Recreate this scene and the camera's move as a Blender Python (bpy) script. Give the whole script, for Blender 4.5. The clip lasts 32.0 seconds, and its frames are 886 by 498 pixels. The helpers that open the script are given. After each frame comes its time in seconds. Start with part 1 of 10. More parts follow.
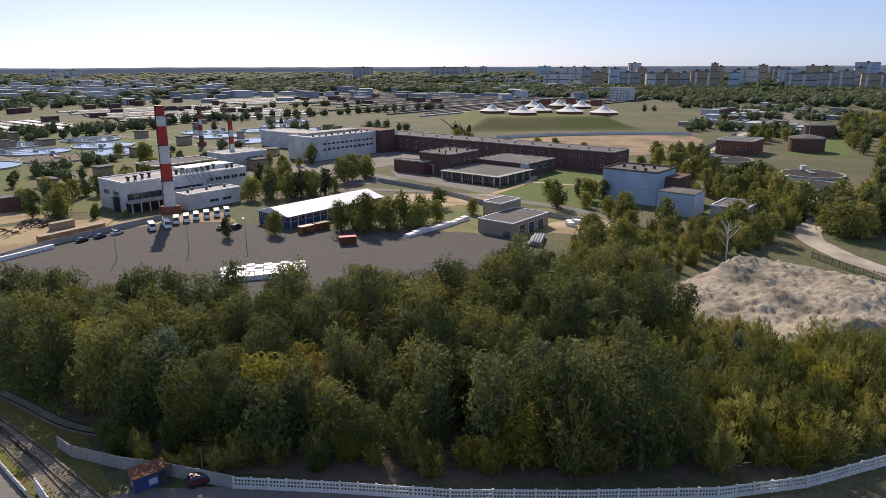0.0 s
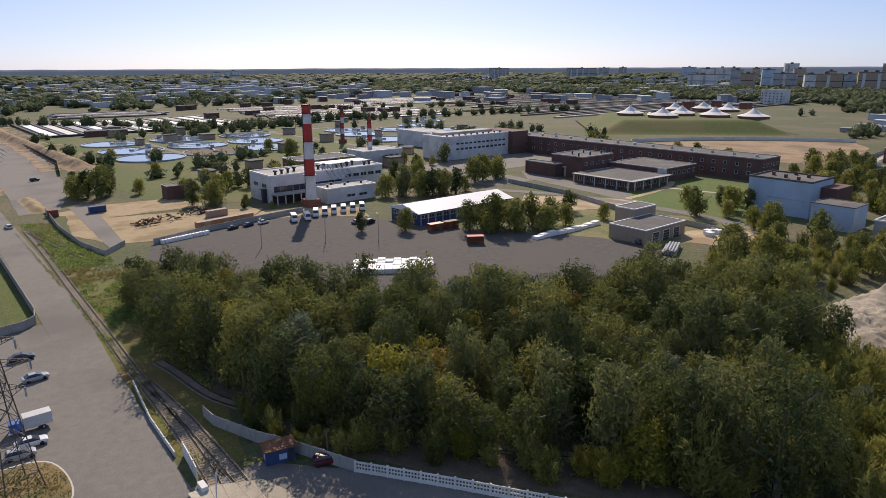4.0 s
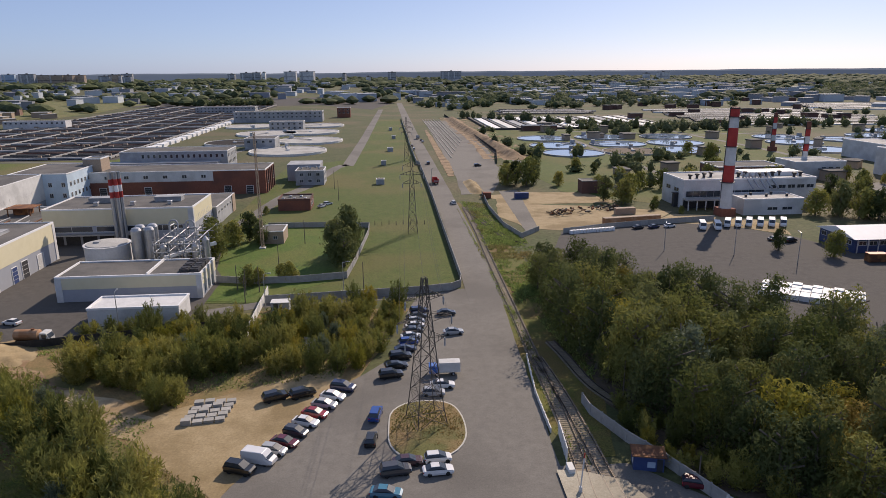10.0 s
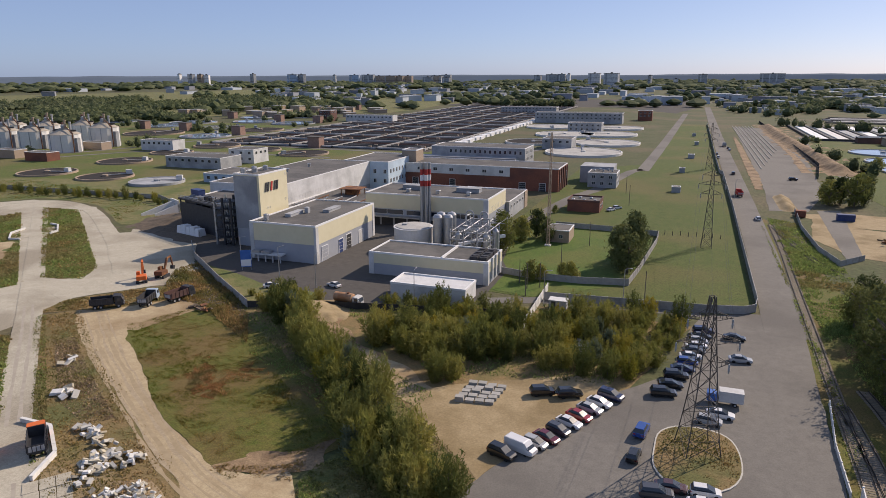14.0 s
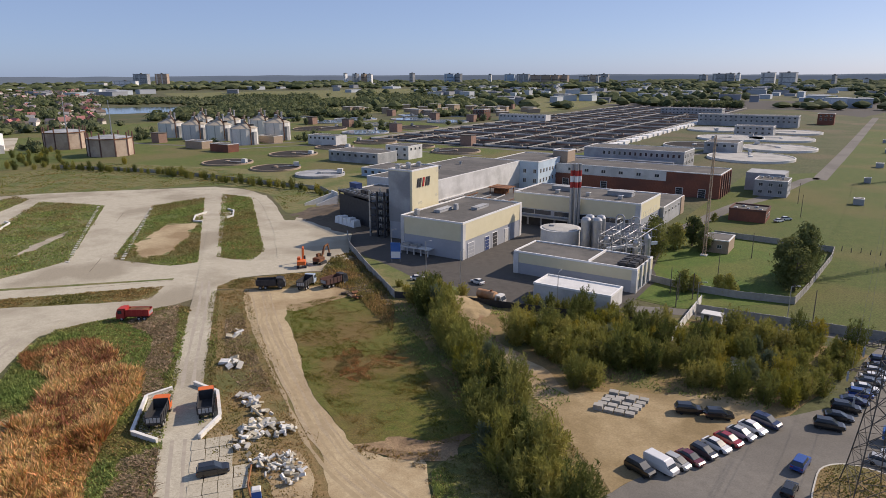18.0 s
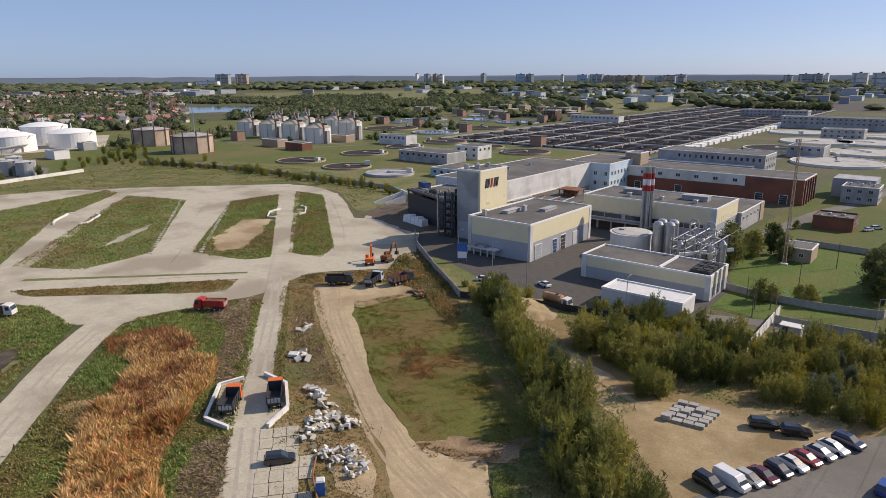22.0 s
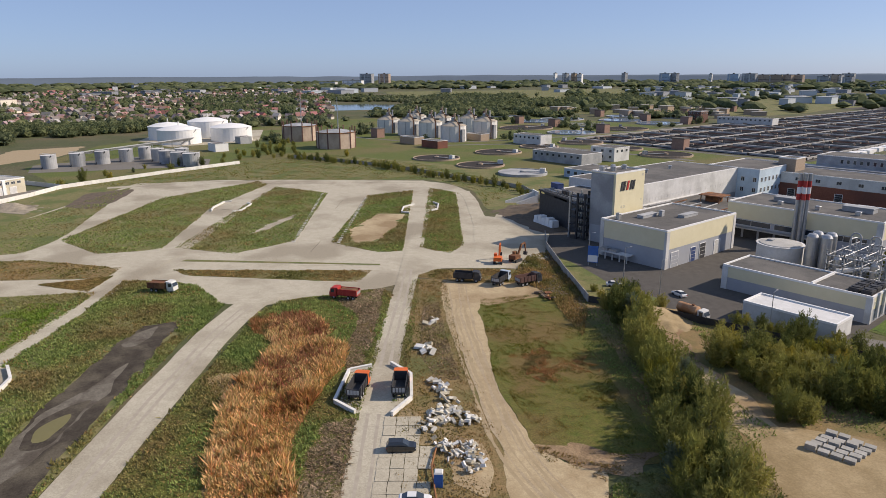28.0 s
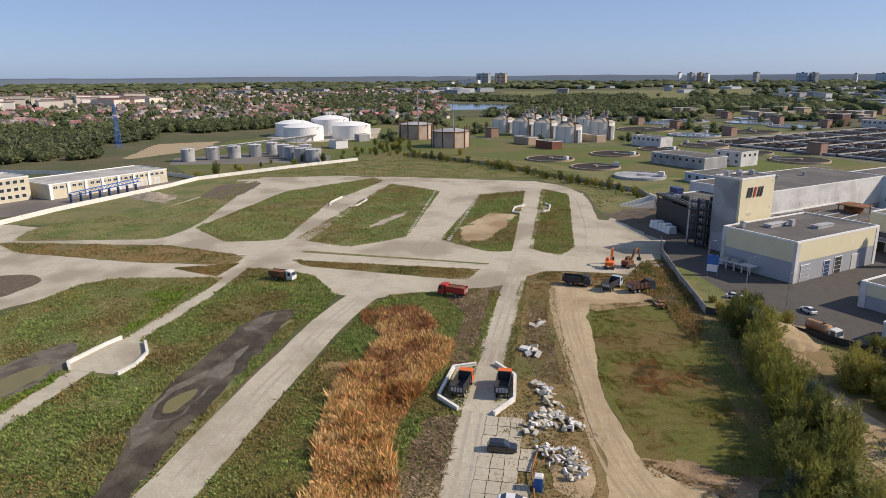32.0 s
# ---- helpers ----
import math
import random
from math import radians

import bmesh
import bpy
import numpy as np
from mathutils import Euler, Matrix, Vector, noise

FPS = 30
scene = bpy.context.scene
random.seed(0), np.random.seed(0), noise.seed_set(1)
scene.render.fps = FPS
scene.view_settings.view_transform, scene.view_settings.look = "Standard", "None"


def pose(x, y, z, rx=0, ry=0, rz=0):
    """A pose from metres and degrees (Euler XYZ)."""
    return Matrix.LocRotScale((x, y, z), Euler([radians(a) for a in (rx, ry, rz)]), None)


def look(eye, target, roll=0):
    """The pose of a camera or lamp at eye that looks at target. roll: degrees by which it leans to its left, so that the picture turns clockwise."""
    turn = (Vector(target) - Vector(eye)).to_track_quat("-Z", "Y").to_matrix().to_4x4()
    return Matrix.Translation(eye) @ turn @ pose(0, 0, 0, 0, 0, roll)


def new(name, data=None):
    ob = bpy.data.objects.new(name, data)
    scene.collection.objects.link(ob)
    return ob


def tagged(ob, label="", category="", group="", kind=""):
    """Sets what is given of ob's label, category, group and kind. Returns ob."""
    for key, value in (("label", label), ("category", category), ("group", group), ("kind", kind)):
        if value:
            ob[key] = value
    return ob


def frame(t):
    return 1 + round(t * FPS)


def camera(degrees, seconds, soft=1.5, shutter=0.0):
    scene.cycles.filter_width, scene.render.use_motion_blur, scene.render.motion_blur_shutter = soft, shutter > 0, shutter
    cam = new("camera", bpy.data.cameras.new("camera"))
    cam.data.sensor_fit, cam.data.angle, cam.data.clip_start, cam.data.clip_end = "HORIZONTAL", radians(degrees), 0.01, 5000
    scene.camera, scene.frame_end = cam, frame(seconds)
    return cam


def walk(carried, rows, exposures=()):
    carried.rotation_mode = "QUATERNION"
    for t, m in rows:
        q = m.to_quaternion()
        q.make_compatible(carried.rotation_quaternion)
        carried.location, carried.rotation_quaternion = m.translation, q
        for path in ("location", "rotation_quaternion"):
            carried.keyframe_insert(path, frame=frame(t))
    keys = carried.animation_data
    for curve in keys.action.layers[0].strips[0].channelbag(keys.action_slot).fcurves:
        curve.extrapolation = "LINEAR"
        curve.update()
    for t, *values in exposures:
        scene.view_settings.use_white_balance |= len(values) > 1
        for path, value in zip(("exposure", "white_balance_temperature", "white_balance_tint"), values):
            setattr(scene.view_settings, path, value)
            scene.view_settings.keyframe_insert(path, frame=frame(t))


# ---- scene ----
cam = camera(67.5, 32.0, soft=0.62)
PATH = [
    (0.0, 0, 0, 55.0, 74.54, 0.16, -50.94),
    (0.5, 0, 0, 55.0, 74.56, 0.17, -49.57),
    (1.0, 0, 0, 55.0, 74.58, 0.18, -47.27),
    (1.5, 0, 0, 55.0, 74.60, 0.20, -44.74),
    (2.0, 0, 0, 55.0, 74.62, 0.21, -42.40),
    (2.5, 0, 0, 55.0, 74.63, 0.21, -41.08),
    (3.0, 0, 0, 55.0, 74.64, 0.21, -40.10),
    (3.5, 0, 0, 55.0, 74.64, 0.21, -39.48),
    (5.5, 0, 0, 55.0, 74.70, 0.26, -40.40),
    (6.0, 0, 0, 55.0, 74.71, 0.27, -39.42),
    (6.5, 0, 0, 55.0, 74.72, 0.30, -38.15),
    (7.0, 0, 0, 55.0, 74.75, 0.35, -35.19),
    (7.5, 0, 0, 55.0, 74.76, 0.40, -31.17),
    (8.0, 0, 0, 55.0, 74.79, 0.45, -25.98),
    (8.5, 0, 0, 55.0, 74.82, 0.49, -21.13),
    (9.0, 0, 0, 55.0, 74.84, 0.53, -15.42),
    (9.5, 0, 0, 55.0, 74.89, 0.49, -10.52),
    (10.0, 0, 0, 55.0, 74.92, 0.45, -4.82),
    (10.5, 0, 0, 55.0, 74.97, 0.42, -0.54),
    (11.0, 0, 0, 55.0, 75.02, 0.38, 3.30),
    (11.5, 0, 0, 55.0, 75.07, 0.35, 5.83),
    (12.0, 0, 0, 55.0, 75.12, 0.32, 8.49),
    (12.5, 0, 0, 55.0, 75.17, 0.28, 11.03),
    (13.0, 0, 0, 55.0, 75.22, 0.23, 14.27),
    (13.5, 0, 0, 55.0, 75.22, 0.23, 16.99),
    (14.0, 0, 0, 55.0, 75.21, 0.24, 20.21),
    (14.5, 0, 0, 55.0, 75.22, 0.23, 23.06),
    (16.5, 0, 0, 55.0, 75.22, 0.24, 29.65),
    (17.0, 0, 0, 55.0, 75.21, 0.24, 31.24),
    (17.5, 0, 0, 55.0, 75.21, 0.25, 32.34),
    (18.0, 0, 0, 55.0, 75.21, 0.23, 33.14),
    (18.5, 0, 0, 55.0, 75.21, 0.25, 34.19),
    (19.0, 0, 0, 55.0, 75.21, 0.25, 35.50),
    (19.5, 0, 0, 55.0, 75.22, 0.25, 36.66),
    (20.0, 0, 0, 55.0, 75.23, 0.27, 37.22),
    (20.5, 0, 0, 55.0, 75.24, 0.26, 37.49),
    (21.0, 0, 0, 55.0, 75.25, 0.28, 37.67),
    (21.5, 0, 0, 55.0, 75.26, 0.26, 38.21),
    (22.0, 0, 0, 55.0, 75.27, 0.24, 39.09),
    (22.5, 0, 0, 55.0, 75.29, 0.24, 39.77),
    (23.0, 0, 0, 55.0, 75.29, 0.27, 40.48),
    (23.5, 0, 0, 55.0, 75.29, 0.27, 41.26),
    (24.0, 0, 0, 55.0, 75.29, 0.25, 42.06),
    (24.5, 0, 0, 55.0, 75.28, 0.25, 42.95),
    (25.0, 0, 0, 55.0, 75.27, 0.26, 44.00),
    (25.5, 0, 0, 55.0, 75.26, 0.25, 44.82),
    (27.5, 0, 0, 55.0, 75.26, 0.26, 49.85),
    (28.0, 0, 0, 55.0, 75.26, 0.27, 50.55),
    (28.5, 0, 0, 55.0, 75.27, 0.28, 50.75),
    (29.0, 0, 0, 55.0, 75.26, 0.28, 50.73),
    (29.5, 0, 0, 55.0, 75.26, 0.29, 51.06),
    (30.0, 0, 0, 55.0, 75.26, 0.28, 52.25),
    (30.5, 0, 0, 55.0, 75.27, 0.29, 54.40),
    (31.0, 0, 0, 55.0, 75.28, 0.29, 57.05),
    (31.5, 0, 0, 55.0, 75.28, 0.30, 59.12),
    (32.0, 0, 0, 55.0, 75.29, 0.30, 60.28),
]
walk(cam, [(t, pose(*p)) for t, *p in PATH], [(0.0, 0.22, 6600, 15.0), (3.5, 0.14, 6600, 15.0), (6.5, 0.08, 6600, 15.0), (10.0, 0.0, 6600, 16.0), (16.0, 0.03, 6600, 15.0), (32.0, 0.08, 6600, 12.0)])

# ---- sky and sun ----
SUN = Vector((0.55, 0.83, 0.0)).normalized()
ELEV = radians(35.5)
world = bpy.data.worlds.new("sky")
scene.world = world
world.use_nodes = True
wn = world.node_tree
sky = wn.nodes.new("ShaderNodeTexSky")
sky.sky_type = "NISHITA"
sky.sun_disc = False
sky.sun_elevation = ELEV
sky.sun_rotation = math.atan2(SUN.x, SUN.y)
sky.altitude = 2800
sky.air_density, sky.dust_density, sky.ozone_density = 0.8, 7.0, 3.0
veil = wn.nodes.new("ShaderNodeMix")
veil.data_type = "RGBA"
veil.inputs[0].default_value = 0.44
veil.inputs[7].default_value = (3.7, 5.0, 7.9, 1)
wn.links.new(sky.outputs[0], veil.inputs[6])
wn.links.new(veil.outputs[2], wn.nodes["Background"].inputs[0])
wn.nodes["Background"].inputs[1].default_value = 0.1
lamp = bpy.data.lights.new("sun", "SUN")
lamp.energy, lamp.angle, lamp.color = 5.0, radians(0.55), (1.0, 0.87, 0.71)
sun = new("sun", lamp)
to_sun = Vector((SUN.x * math.cos(ELEV), SUN.y * math.cos(ELEV), math.sin(ELEV)))
sun.matrix_world = look(to_sun * 300, (0, 0, 0))


# ---- materials ----
def surf(name, c1, c2=None, scale=1.0, rough=0.85, metal=0.0, bump=0.0, c3=None, big=0.0, rand=0.0, space="pos", stretch=None, spec=0.3, island=0.0, contrast=0.18, fine=0.0):
    """Two scales of noise between two or three colours, with relief."""
    m = bpy.data.materials.new(name)
    m.use_nodes = True
    t = m.node_tree
    N, L = t.nodes.new, t.links.new
    b = t.nodes["Principled BSDF"]
    b.inputs["Roughness"].default_value = rough
    b.inputs["Metallic"].default_value = metal
    b.inputs["Specular IOR Level"].default_value = spec
    if c2 is None:
        c2 = tuple(v * 0.8 for v in c1)
    k = 0.87 if max(c1[:3]) < 0.55 else 0.95
    c1, c2 = tuple(v * k for v in c1[:3]) + (1,), tuple(v * k for v in c2[:3]) + (1,)
    if space == "pos":
        src = N("ShaderNodeNewGeometry").outputs["Position"]
    else:
        src = N("ShaderNodeTexCoord").outputs["Object"]
    if stretch:
        mp = N("ShaderNodeMapping")
        mp.inputs["Scale"].default_value = stretch
        L(src, mp.inputs["Vector"])
        src = mp.outputs[0]
    n1 = N("ShaderNodeTexNoise")
    n1.inputs["Scale"].default_value = scale
    n1.inputs["Detail"].default_value = 6
    n1.inputs["Roughness"].default_value = 0.65
    L(src, n1.inputs["Vector"])
    r1 = N("ShaderNodeMapRange")
    r1.inputs[1].default_value, r1.inputs[2].default_value = 0.5 - contrast, 0.5 + contrast
    L(n1.outputs[0], r1.inputs[0])
    mx = N("ShaderNodeMix")
    mx.data_type = "RGBA"
    mx.inputs[6].default_value, mx.inputs[7].default_value = c1, c2
    L(r1.outputs[0], mx.inputs[0])
    out = mx.outputs[2]
    if c3 is not None:
        n2 = N("ShaderNodeTexNoise")
        n2.inputs["Scale"].default_value = big or scale / 8
        n2.inputs["Detail"].default_value = 4
        L(src, n2.inputs["Vector"])
        r2 = N("ShaderNodeMapRange")
        r2.inputs[1].default_value, r2.inputs[2].default_value = 0.47, 0.62
        L(n2.outputs[0], r2.inputs[0])
        m2 = N("ShaderNodeMix")
        m2.data_type = "RGBA"
        m2.inputs[7].default_value = tuple(v * k for v in c3[:3]) + (1,)
        L(r2.outputs[0], m2.inputs[0])
        L(out, m2.inputs[6])
        out = m2.outputs[2]
    if fine:
        n3 = N("ShaderNodeTexNoise")
        n3.inputs["Scale"].default_value = scale * 7
        n3.inputs["Detail"].default_value = 5
        n3.inputs["Roughness"].default_value = 0.75
        L(src, n3.inputs["Vector"])
        r3 = N("ShaderNodeMapRange")
        r3.inputs[1].default_value, r3.inputs[2].default_value = 0.3, 0.7
        r3.inputs[3].default_value, r3.inputs[4].default_value = 1 - fine, 1 + fine
        L(n3.outputs[0], r3.inputs[0])
        m3 = N("ShaderNodeVectorMath")
        m3.operation = "SCALE"
        L(out, m3.inputs[0])
        L(r3.outputs[0], m3.inputs["Scale"])
        out = m3.outputs[0]
    if rand or island:
        hs = N("ShaderNodeHueSaturation")
        rv = N("ShaderNodeNewGeometry").outputs["Random Per Island"] if island else N("ShaderNodeObjectInfo").outputs["Random"]
        k = island or rand
        mr = N("ShaderNodeMapRange")
        mr.inputs[3].default_value, mr.inputs[4].default_value = 1 - k, 1 + k
        L(rv, mr.inputs[0])
        L(mr.outputs[0], hs.inputs["Value"])
        mh = N("ShaderNodeMapRange")
        mh.inputs[3].default_value, mh.inputs[4].default_value = 0.5 + k * 0.06, 0.5 - k * 0.06
        L(rv, mh.inputs[0])
        L(mh.outputs[0], hs.inputs["Hue"])
        L(out, hs.inputs["Color"])
        out = hs.outputs[0]
    L(out, b.inputs["Base Color"])
    if bump:
        bp = N("ShaderNodeBump")
        bp.inputs["Strength"].default_value = 0.6
        bp.inputs["Distance"].default_value = bump
        L(n1.outputs[0], bp.inputs["Height"])
        L(bp.outputs[0], b.inputs["Normal"])
    return m


def leaf_mat(name, c1, c2, rand=0.25, isl=0.0, c3=None, big=0.05, fine=0.0):
    m = surf(name, c1, c2, 0.12 if isl else 0.35, 0.75, rand=0 if isl else rand, island=isl, space="pos", spec=0.06, c3=c3, big=big, fine=fine)
    b = m.node_tree.nodes["Principled BSDF"]
    t = m.node_tree
    tr = t.nodes.new("ShaderNodeBsdfTranslucent")
    src = b.inputs["Base Color"].links[0].from_socket
    t.links.new(src, tr.inputs[0])
    mix = t.nodes.new("ShaderNodeMixShader")
    mix.inputs[0].default_value = 0.36 if isl else 0.32
    t.links.new(b.outputs[0], mix.inputs[1])
    t.links.new(tr.outputs[0], mix.inputs[2])
    t.links.new(mix.outputs[0], t.nodes["Material Output"].inputs[0])
    return m


M = {}
M["ground"] = surf("field_ground", (0.068, 0.086, 0.03), (0.105, 0.105, 0.046), 0.09, 0.95, bump=0.1, c3=(0.128, 0.11, 0.058), big=0.018, fine=0.45)
M["grass"] = surf("mown_grass", (0.066, 0.1, 0.016), (0.1, 0.118, 0.028), 0.3, 0.95, bump=0.08, c3=(0.122, 0.116, 0.036), big=0.02, fine=0.6)
M["lawn"] = surf("watered_lawn", (0.066, 0.122, 0.016), (0.098, 0.142, 0.026), 0.3, 0.95, bump=0.08, c3=(0.115, 0.135, 0.03), big=0.05, fine=0.6)
M["meadow"] = surf("bright_meadow_grass", (0.088, 0.122, 0.022), (0.125, 0.142, 0.036), 0.2, 0.95, bump=0.08, c3=(0.15, 0.136, 0.05), big=0.02, fine=0.6)
M["rough_grass"] = surf("rough_grass", (0.13, 0.145, 0.045), (0.24, 0.2, 0.095), 0.4, 0.95, bump=0.2, c3=(0.115, 0.14, 0.042), big=0.07, fine=0.45)
M["dry_grass"] = surf("dry_grass", (0.19, 0.15, 0.065), (0.27, 0.18, 0.085), 0.5, 0.95, bump=0.2, c3=(0.13, 0.13, 0.045), big=0.09, fine=0.45)
M["field_mix"] = surf("weedy_field", (0.09, 0.112, 0.018), (0.15, 0.13, 0.034), 0.5, 0.95, bump=0.15, c3=(0.16, 0.112, 0.04), big=0.07, fine=0.55)
M["asphalt"] = surf("worn_asphalt", (0.168, 0.157, 0.139), (0.21, 0.196, 0.173), 0.6, 0.92, bump=0.01, c3=(0.145, 0.135, 0.12), big=0.035, fine=0.18)
M["asphalt_dark"] = surf("dark_asphalt", (0.086, 0.08, 0.074), (0.118, 0.11, 0.101), 0.5, 0.95, spec=0.15, bump=0.01, c3=(0.106, 0.099, 0.09), big=0.05, fine=0.16)
M["concrete"] = surf("road_concrete", (0.44, 0.4, 0.31), (0.53, 0.485, 0.38), 0.5, 0.9, bump=0.01, c3=(0.34, 0.3, 0.225), big=0.045, fine=0.24)
M["dirt"] = surf("pale_dirt", (0.4, 0.31, 0.185), (0.52, 0.42, 0.265), 0.5, 0.95, bump=0.06, c3=(0.3, 0.215, 0.12), big=0.06, fine=0.20)
M["dirt_grey"] = surf("grey_dirt", (0.4, 0.35, 0.28), (0.5, 0.45, 0.37), 0.35, 0.95, bump=0.08, c3=(0.3, 0.26, 0.2), big=0.06, fine=0.20)
M["dirt_dark"] = surf("trodden_dirt", (0.345, 0.268, 0.162), (0.43, 0.342, 0.216), 0.6, 0.95, bump=0.05)
M["earth"] = surf("rough_brown_earth", (0.26, 0.175, 0.1), (0.36, 0.26, 0.155), 0.5, 0.95, bump=0.3, c3=(0.17, 0.115, 0.07), big=0.12, fine=0.4)
M["dirt_rut"] = surf("wheel_worn_dirt", (0.35, 0.275, 0.175), (0.45, 0.365, 0.25), 0.6, 0.95, bump=0.05, fine=0.2)
M["concrete_dirty"] = surf("tyre_marked_concrete", (0.36, 0.32, 0.26), (0.46, 0.41, 0.33), 0.7, 0.9)
M["sand"] = surf("yellow_sand", (0.32, 0.24, 0.132), (0.41, 0.32, 0.185), 0.4, 0.95, bump=0.08, c3=(0.25, 0.185, 0.095), big=0.08, fine=0.20)
M["soil"] = surf("dark_soil", (0.1, 0.08, 0.06), (0.17, 0.13, 0.09), 0.6, 0.95, bump=0.1, fine=0.40)
M["mud"] = surf("dark_mud", (0.05, 0.042, 0.033), (0.085, 0.072, 0.057), 0.5, 0.9, bump=0.06, c3=(0.12, 0.104, 0.078), big=0.14, spec=0.1, fine=0.35)
M["silt"] = surf("pale_dried_silt", (0.13, 0.115, 0.092), (0.21, 0.19, 0.155), 0.6, 0.9, bump=0.05, c3=(0.1, 0.085, 0.068), big=0.2, spec=0.1, fine=0.30)
M["spoil"] = surf("pale_spoil", (0.28, 0.24, 0.18), (0.4, 0.35, 0.27), 0.45, 0.95, bump=0.4, c3=(0.19, 0.165, 0.125), big=0.11, fine=0.25)
M["wall_conc"] = surf("fence_concrete", (0.33, 0.32, 0.3), (0.42, 0.41, 0.38), 1.2, 0.9, bump=0.01, rand=0.12)
M["white_conc"] = surf("white_concrete", (0.62, 0.61, 0.57), (0.72, 0.71, 0.68), 1.0, 0.85, bump=0.01, rand=0.08)
M["yellow"] = surf("cream_panel", (0.67, 0.61, 0.41), (0.72, 0.66, 0.46), 0.4, 0.55, spec=0.4)
M["skyblue"] = surf("faded_sky_blue_wall", (0.48, 0.6, 0.7), (0.55, 0.66, 0.75), 0.3, 0.85, bump=0.01, c3=(0.44, 0.54, 0.63), big=0.12, fine=0.08)
M["pinkbrick"] = surf("faded_red_brick_hut", (0.29, 0.18, 0.14), (0.36, 0.24, 0.19), 0.6, 0.9, fine=0.15)
M["cream"] = surf("faded_cream_plaster", (0.56, 0.51, 0.38), (0.62, 0.57, 0.44), 0.4, 0.8, c3=(0.5, 0.46, 0.36), big=0.1, fine=0.08)
M["clay"] = surf("orange_brown_clay", (0.31, 0.215, 0.125), (0.385, 0.275, 0.165), 0.5, 0.95, bump=0.15, c3=(0.26, 0.165, 0.09), big=0.14, fine=0.3)
M["plot"] = surf("dug_brown_plot", (0.27, 0.18, 0.1), (0.36, 0.26, 0.155), 0.16, 0.95, bump=0.3, c3=(0.19, 0.14, 0.085), big=0.04, fine=0.4)
M["shell_tan"] = surf("pinkish_tan_render", (0.46, 0.36, 0.28), (0.54, 0.44, 0.35), 0.3, 0.9, c3=(0.38, 0.29, 0.23), big=0.12, fine=0.12)
M["greypanel"] = surf("blue_grey_panel", (0.36, 0.38, 0.42), (0.4, 0.42, 0.46), 0.4, 0.5, spec=0.4)
M["white"] = surf("white_paint", (0.74, 0.74, 0.73), (0.8, 0.8, 0.79), 0.4, 0.6)
M["whitewall"] = surf("whitish_wall", (0.56, 0.56, 0.55), (0.66, 0.66, 0.65), 0.3, 0.85, bump=0.01, c3=(0.48, 0.48, 0.47), big=0.12, fine=0.08)
M["greywall"] = surf("grey_wall", (0.36, 0.37, 0.38), (0.46, 0.47, 0.48), 0.3, 0.85, bump=0.01, c3=(0.3, 0.31, 0.32), big=0.12, fine=0.10)
M["bluewall"] = surf("pale_blue_wall", (0.36, 0.47, 0.6), (0.42, 0.52, 0.63), 0.25, 0.85, bump=0.01, c3=(0.34, 0.42, 0.52), big=0.08, fine=0.06)
M["brick"] = surf("red_brick_wall", (0.22, 0.085, 0.055), (0.29, 0.115, 0.075), 1.6, 0.9, bump=0.02, c3=(0.18, 0.08, 0.06), big=0.1, fine=0.20)
M["brick_dark"] = surf("brown_brick_wall", (0.14, 0.075, 0.06), (0.19, 0.1, 0.08), 1.6, 0.9, bump=0.02, c3=(0.12, 0.07, 0.06), big=0.1, fine=0.20)
M["tanbrick"] = surf("tan_brick_wall", (0.37, 0.28, 0.2), (0.44, 0.35, 0.27), 1.4, 0.9, bump=0.02, fine=0.15)
M["roof"] = surf("bitumen_roof", (0.095, 0.092, 0.088), (0.135, 0.13, 0.122), 0.5, 0.95, bump=0.02, c3=(0.16, 0.152, 0.14), big=0.1, fine=0.22)
M["roof_pale"] = surf("pale_flat_roof", (0.42, 0.41, 0.38), (0.5, 0.49, 0.46), 0.4, 0.9, c3=(0.34, 0.33, 0.31), big=0.1, fine=0.18)
M["metal"] = surf("galvanised_metal", (0.4, 0.41, 0.42), (0.5, 0.51, 0.52), 1.0, 0.45, 0.7)
M["steel"] = surf("bare_steel", (0.55, 0.55, 0.56), (0.65, 0.65, 0.66), 0.8, 0.3, 0.9)
M["dark"] = surf("dark_metal", (0.035, 0.036, 0.04), (0.06, 0.06, 0.065), 1.0, 0.6)
M["rust"] = surf("rusty_metal", (0.2, 0.085, 0.04), (0.12, 0.06, 0.04), 1.2, 0.85, c3=(0.3, 0.14, 0.06), big=0.4)
M["rust_pale"] = surf("pale_rusty_orange", (0.42, 0.22, 0.11), (0.34, 0.17, 0.085), 0.8, 0.8, c3=(0.48, 0.3, 0.18), big=0.3)
M["lattice"] = surf("weathered_steel_lattice", (0.11, 0.1, 0.09), (0.17, 0.15, 0.13), 1.5, 0.7, 0.4)
M["rail"] = surf("rail_steel", (0.07, 0.06, 0.055), (0.12, 0.1, 0.09), 1.0, 0.45, 0.7)
M["sleeper"] = surf("old_timber_sleeper", (0.2, 0.17, 0.135), (0.27, 0.235, 0.19), 1.3, 0.95, rand=0.2)
M["ballast"] = surf("track_ballast", (0.24, 0.19, 0.13), (0.31, 0.26, 0.19), 0.8, 0.95, bump=0.06, c3=(0.17, 0.165, 0.075), big=0.06, fine=0.40)
M["kerb"] = surf("pale_kerb", (0.5, 0.48, 0.43), (0.58, 0.56, 0.5), 1.0, 0.9)
M["red"] = surf("red_paint", (0.42, 0.035, 0.03), (0.5, 0.06, 0.05), 0.6, 0.6)
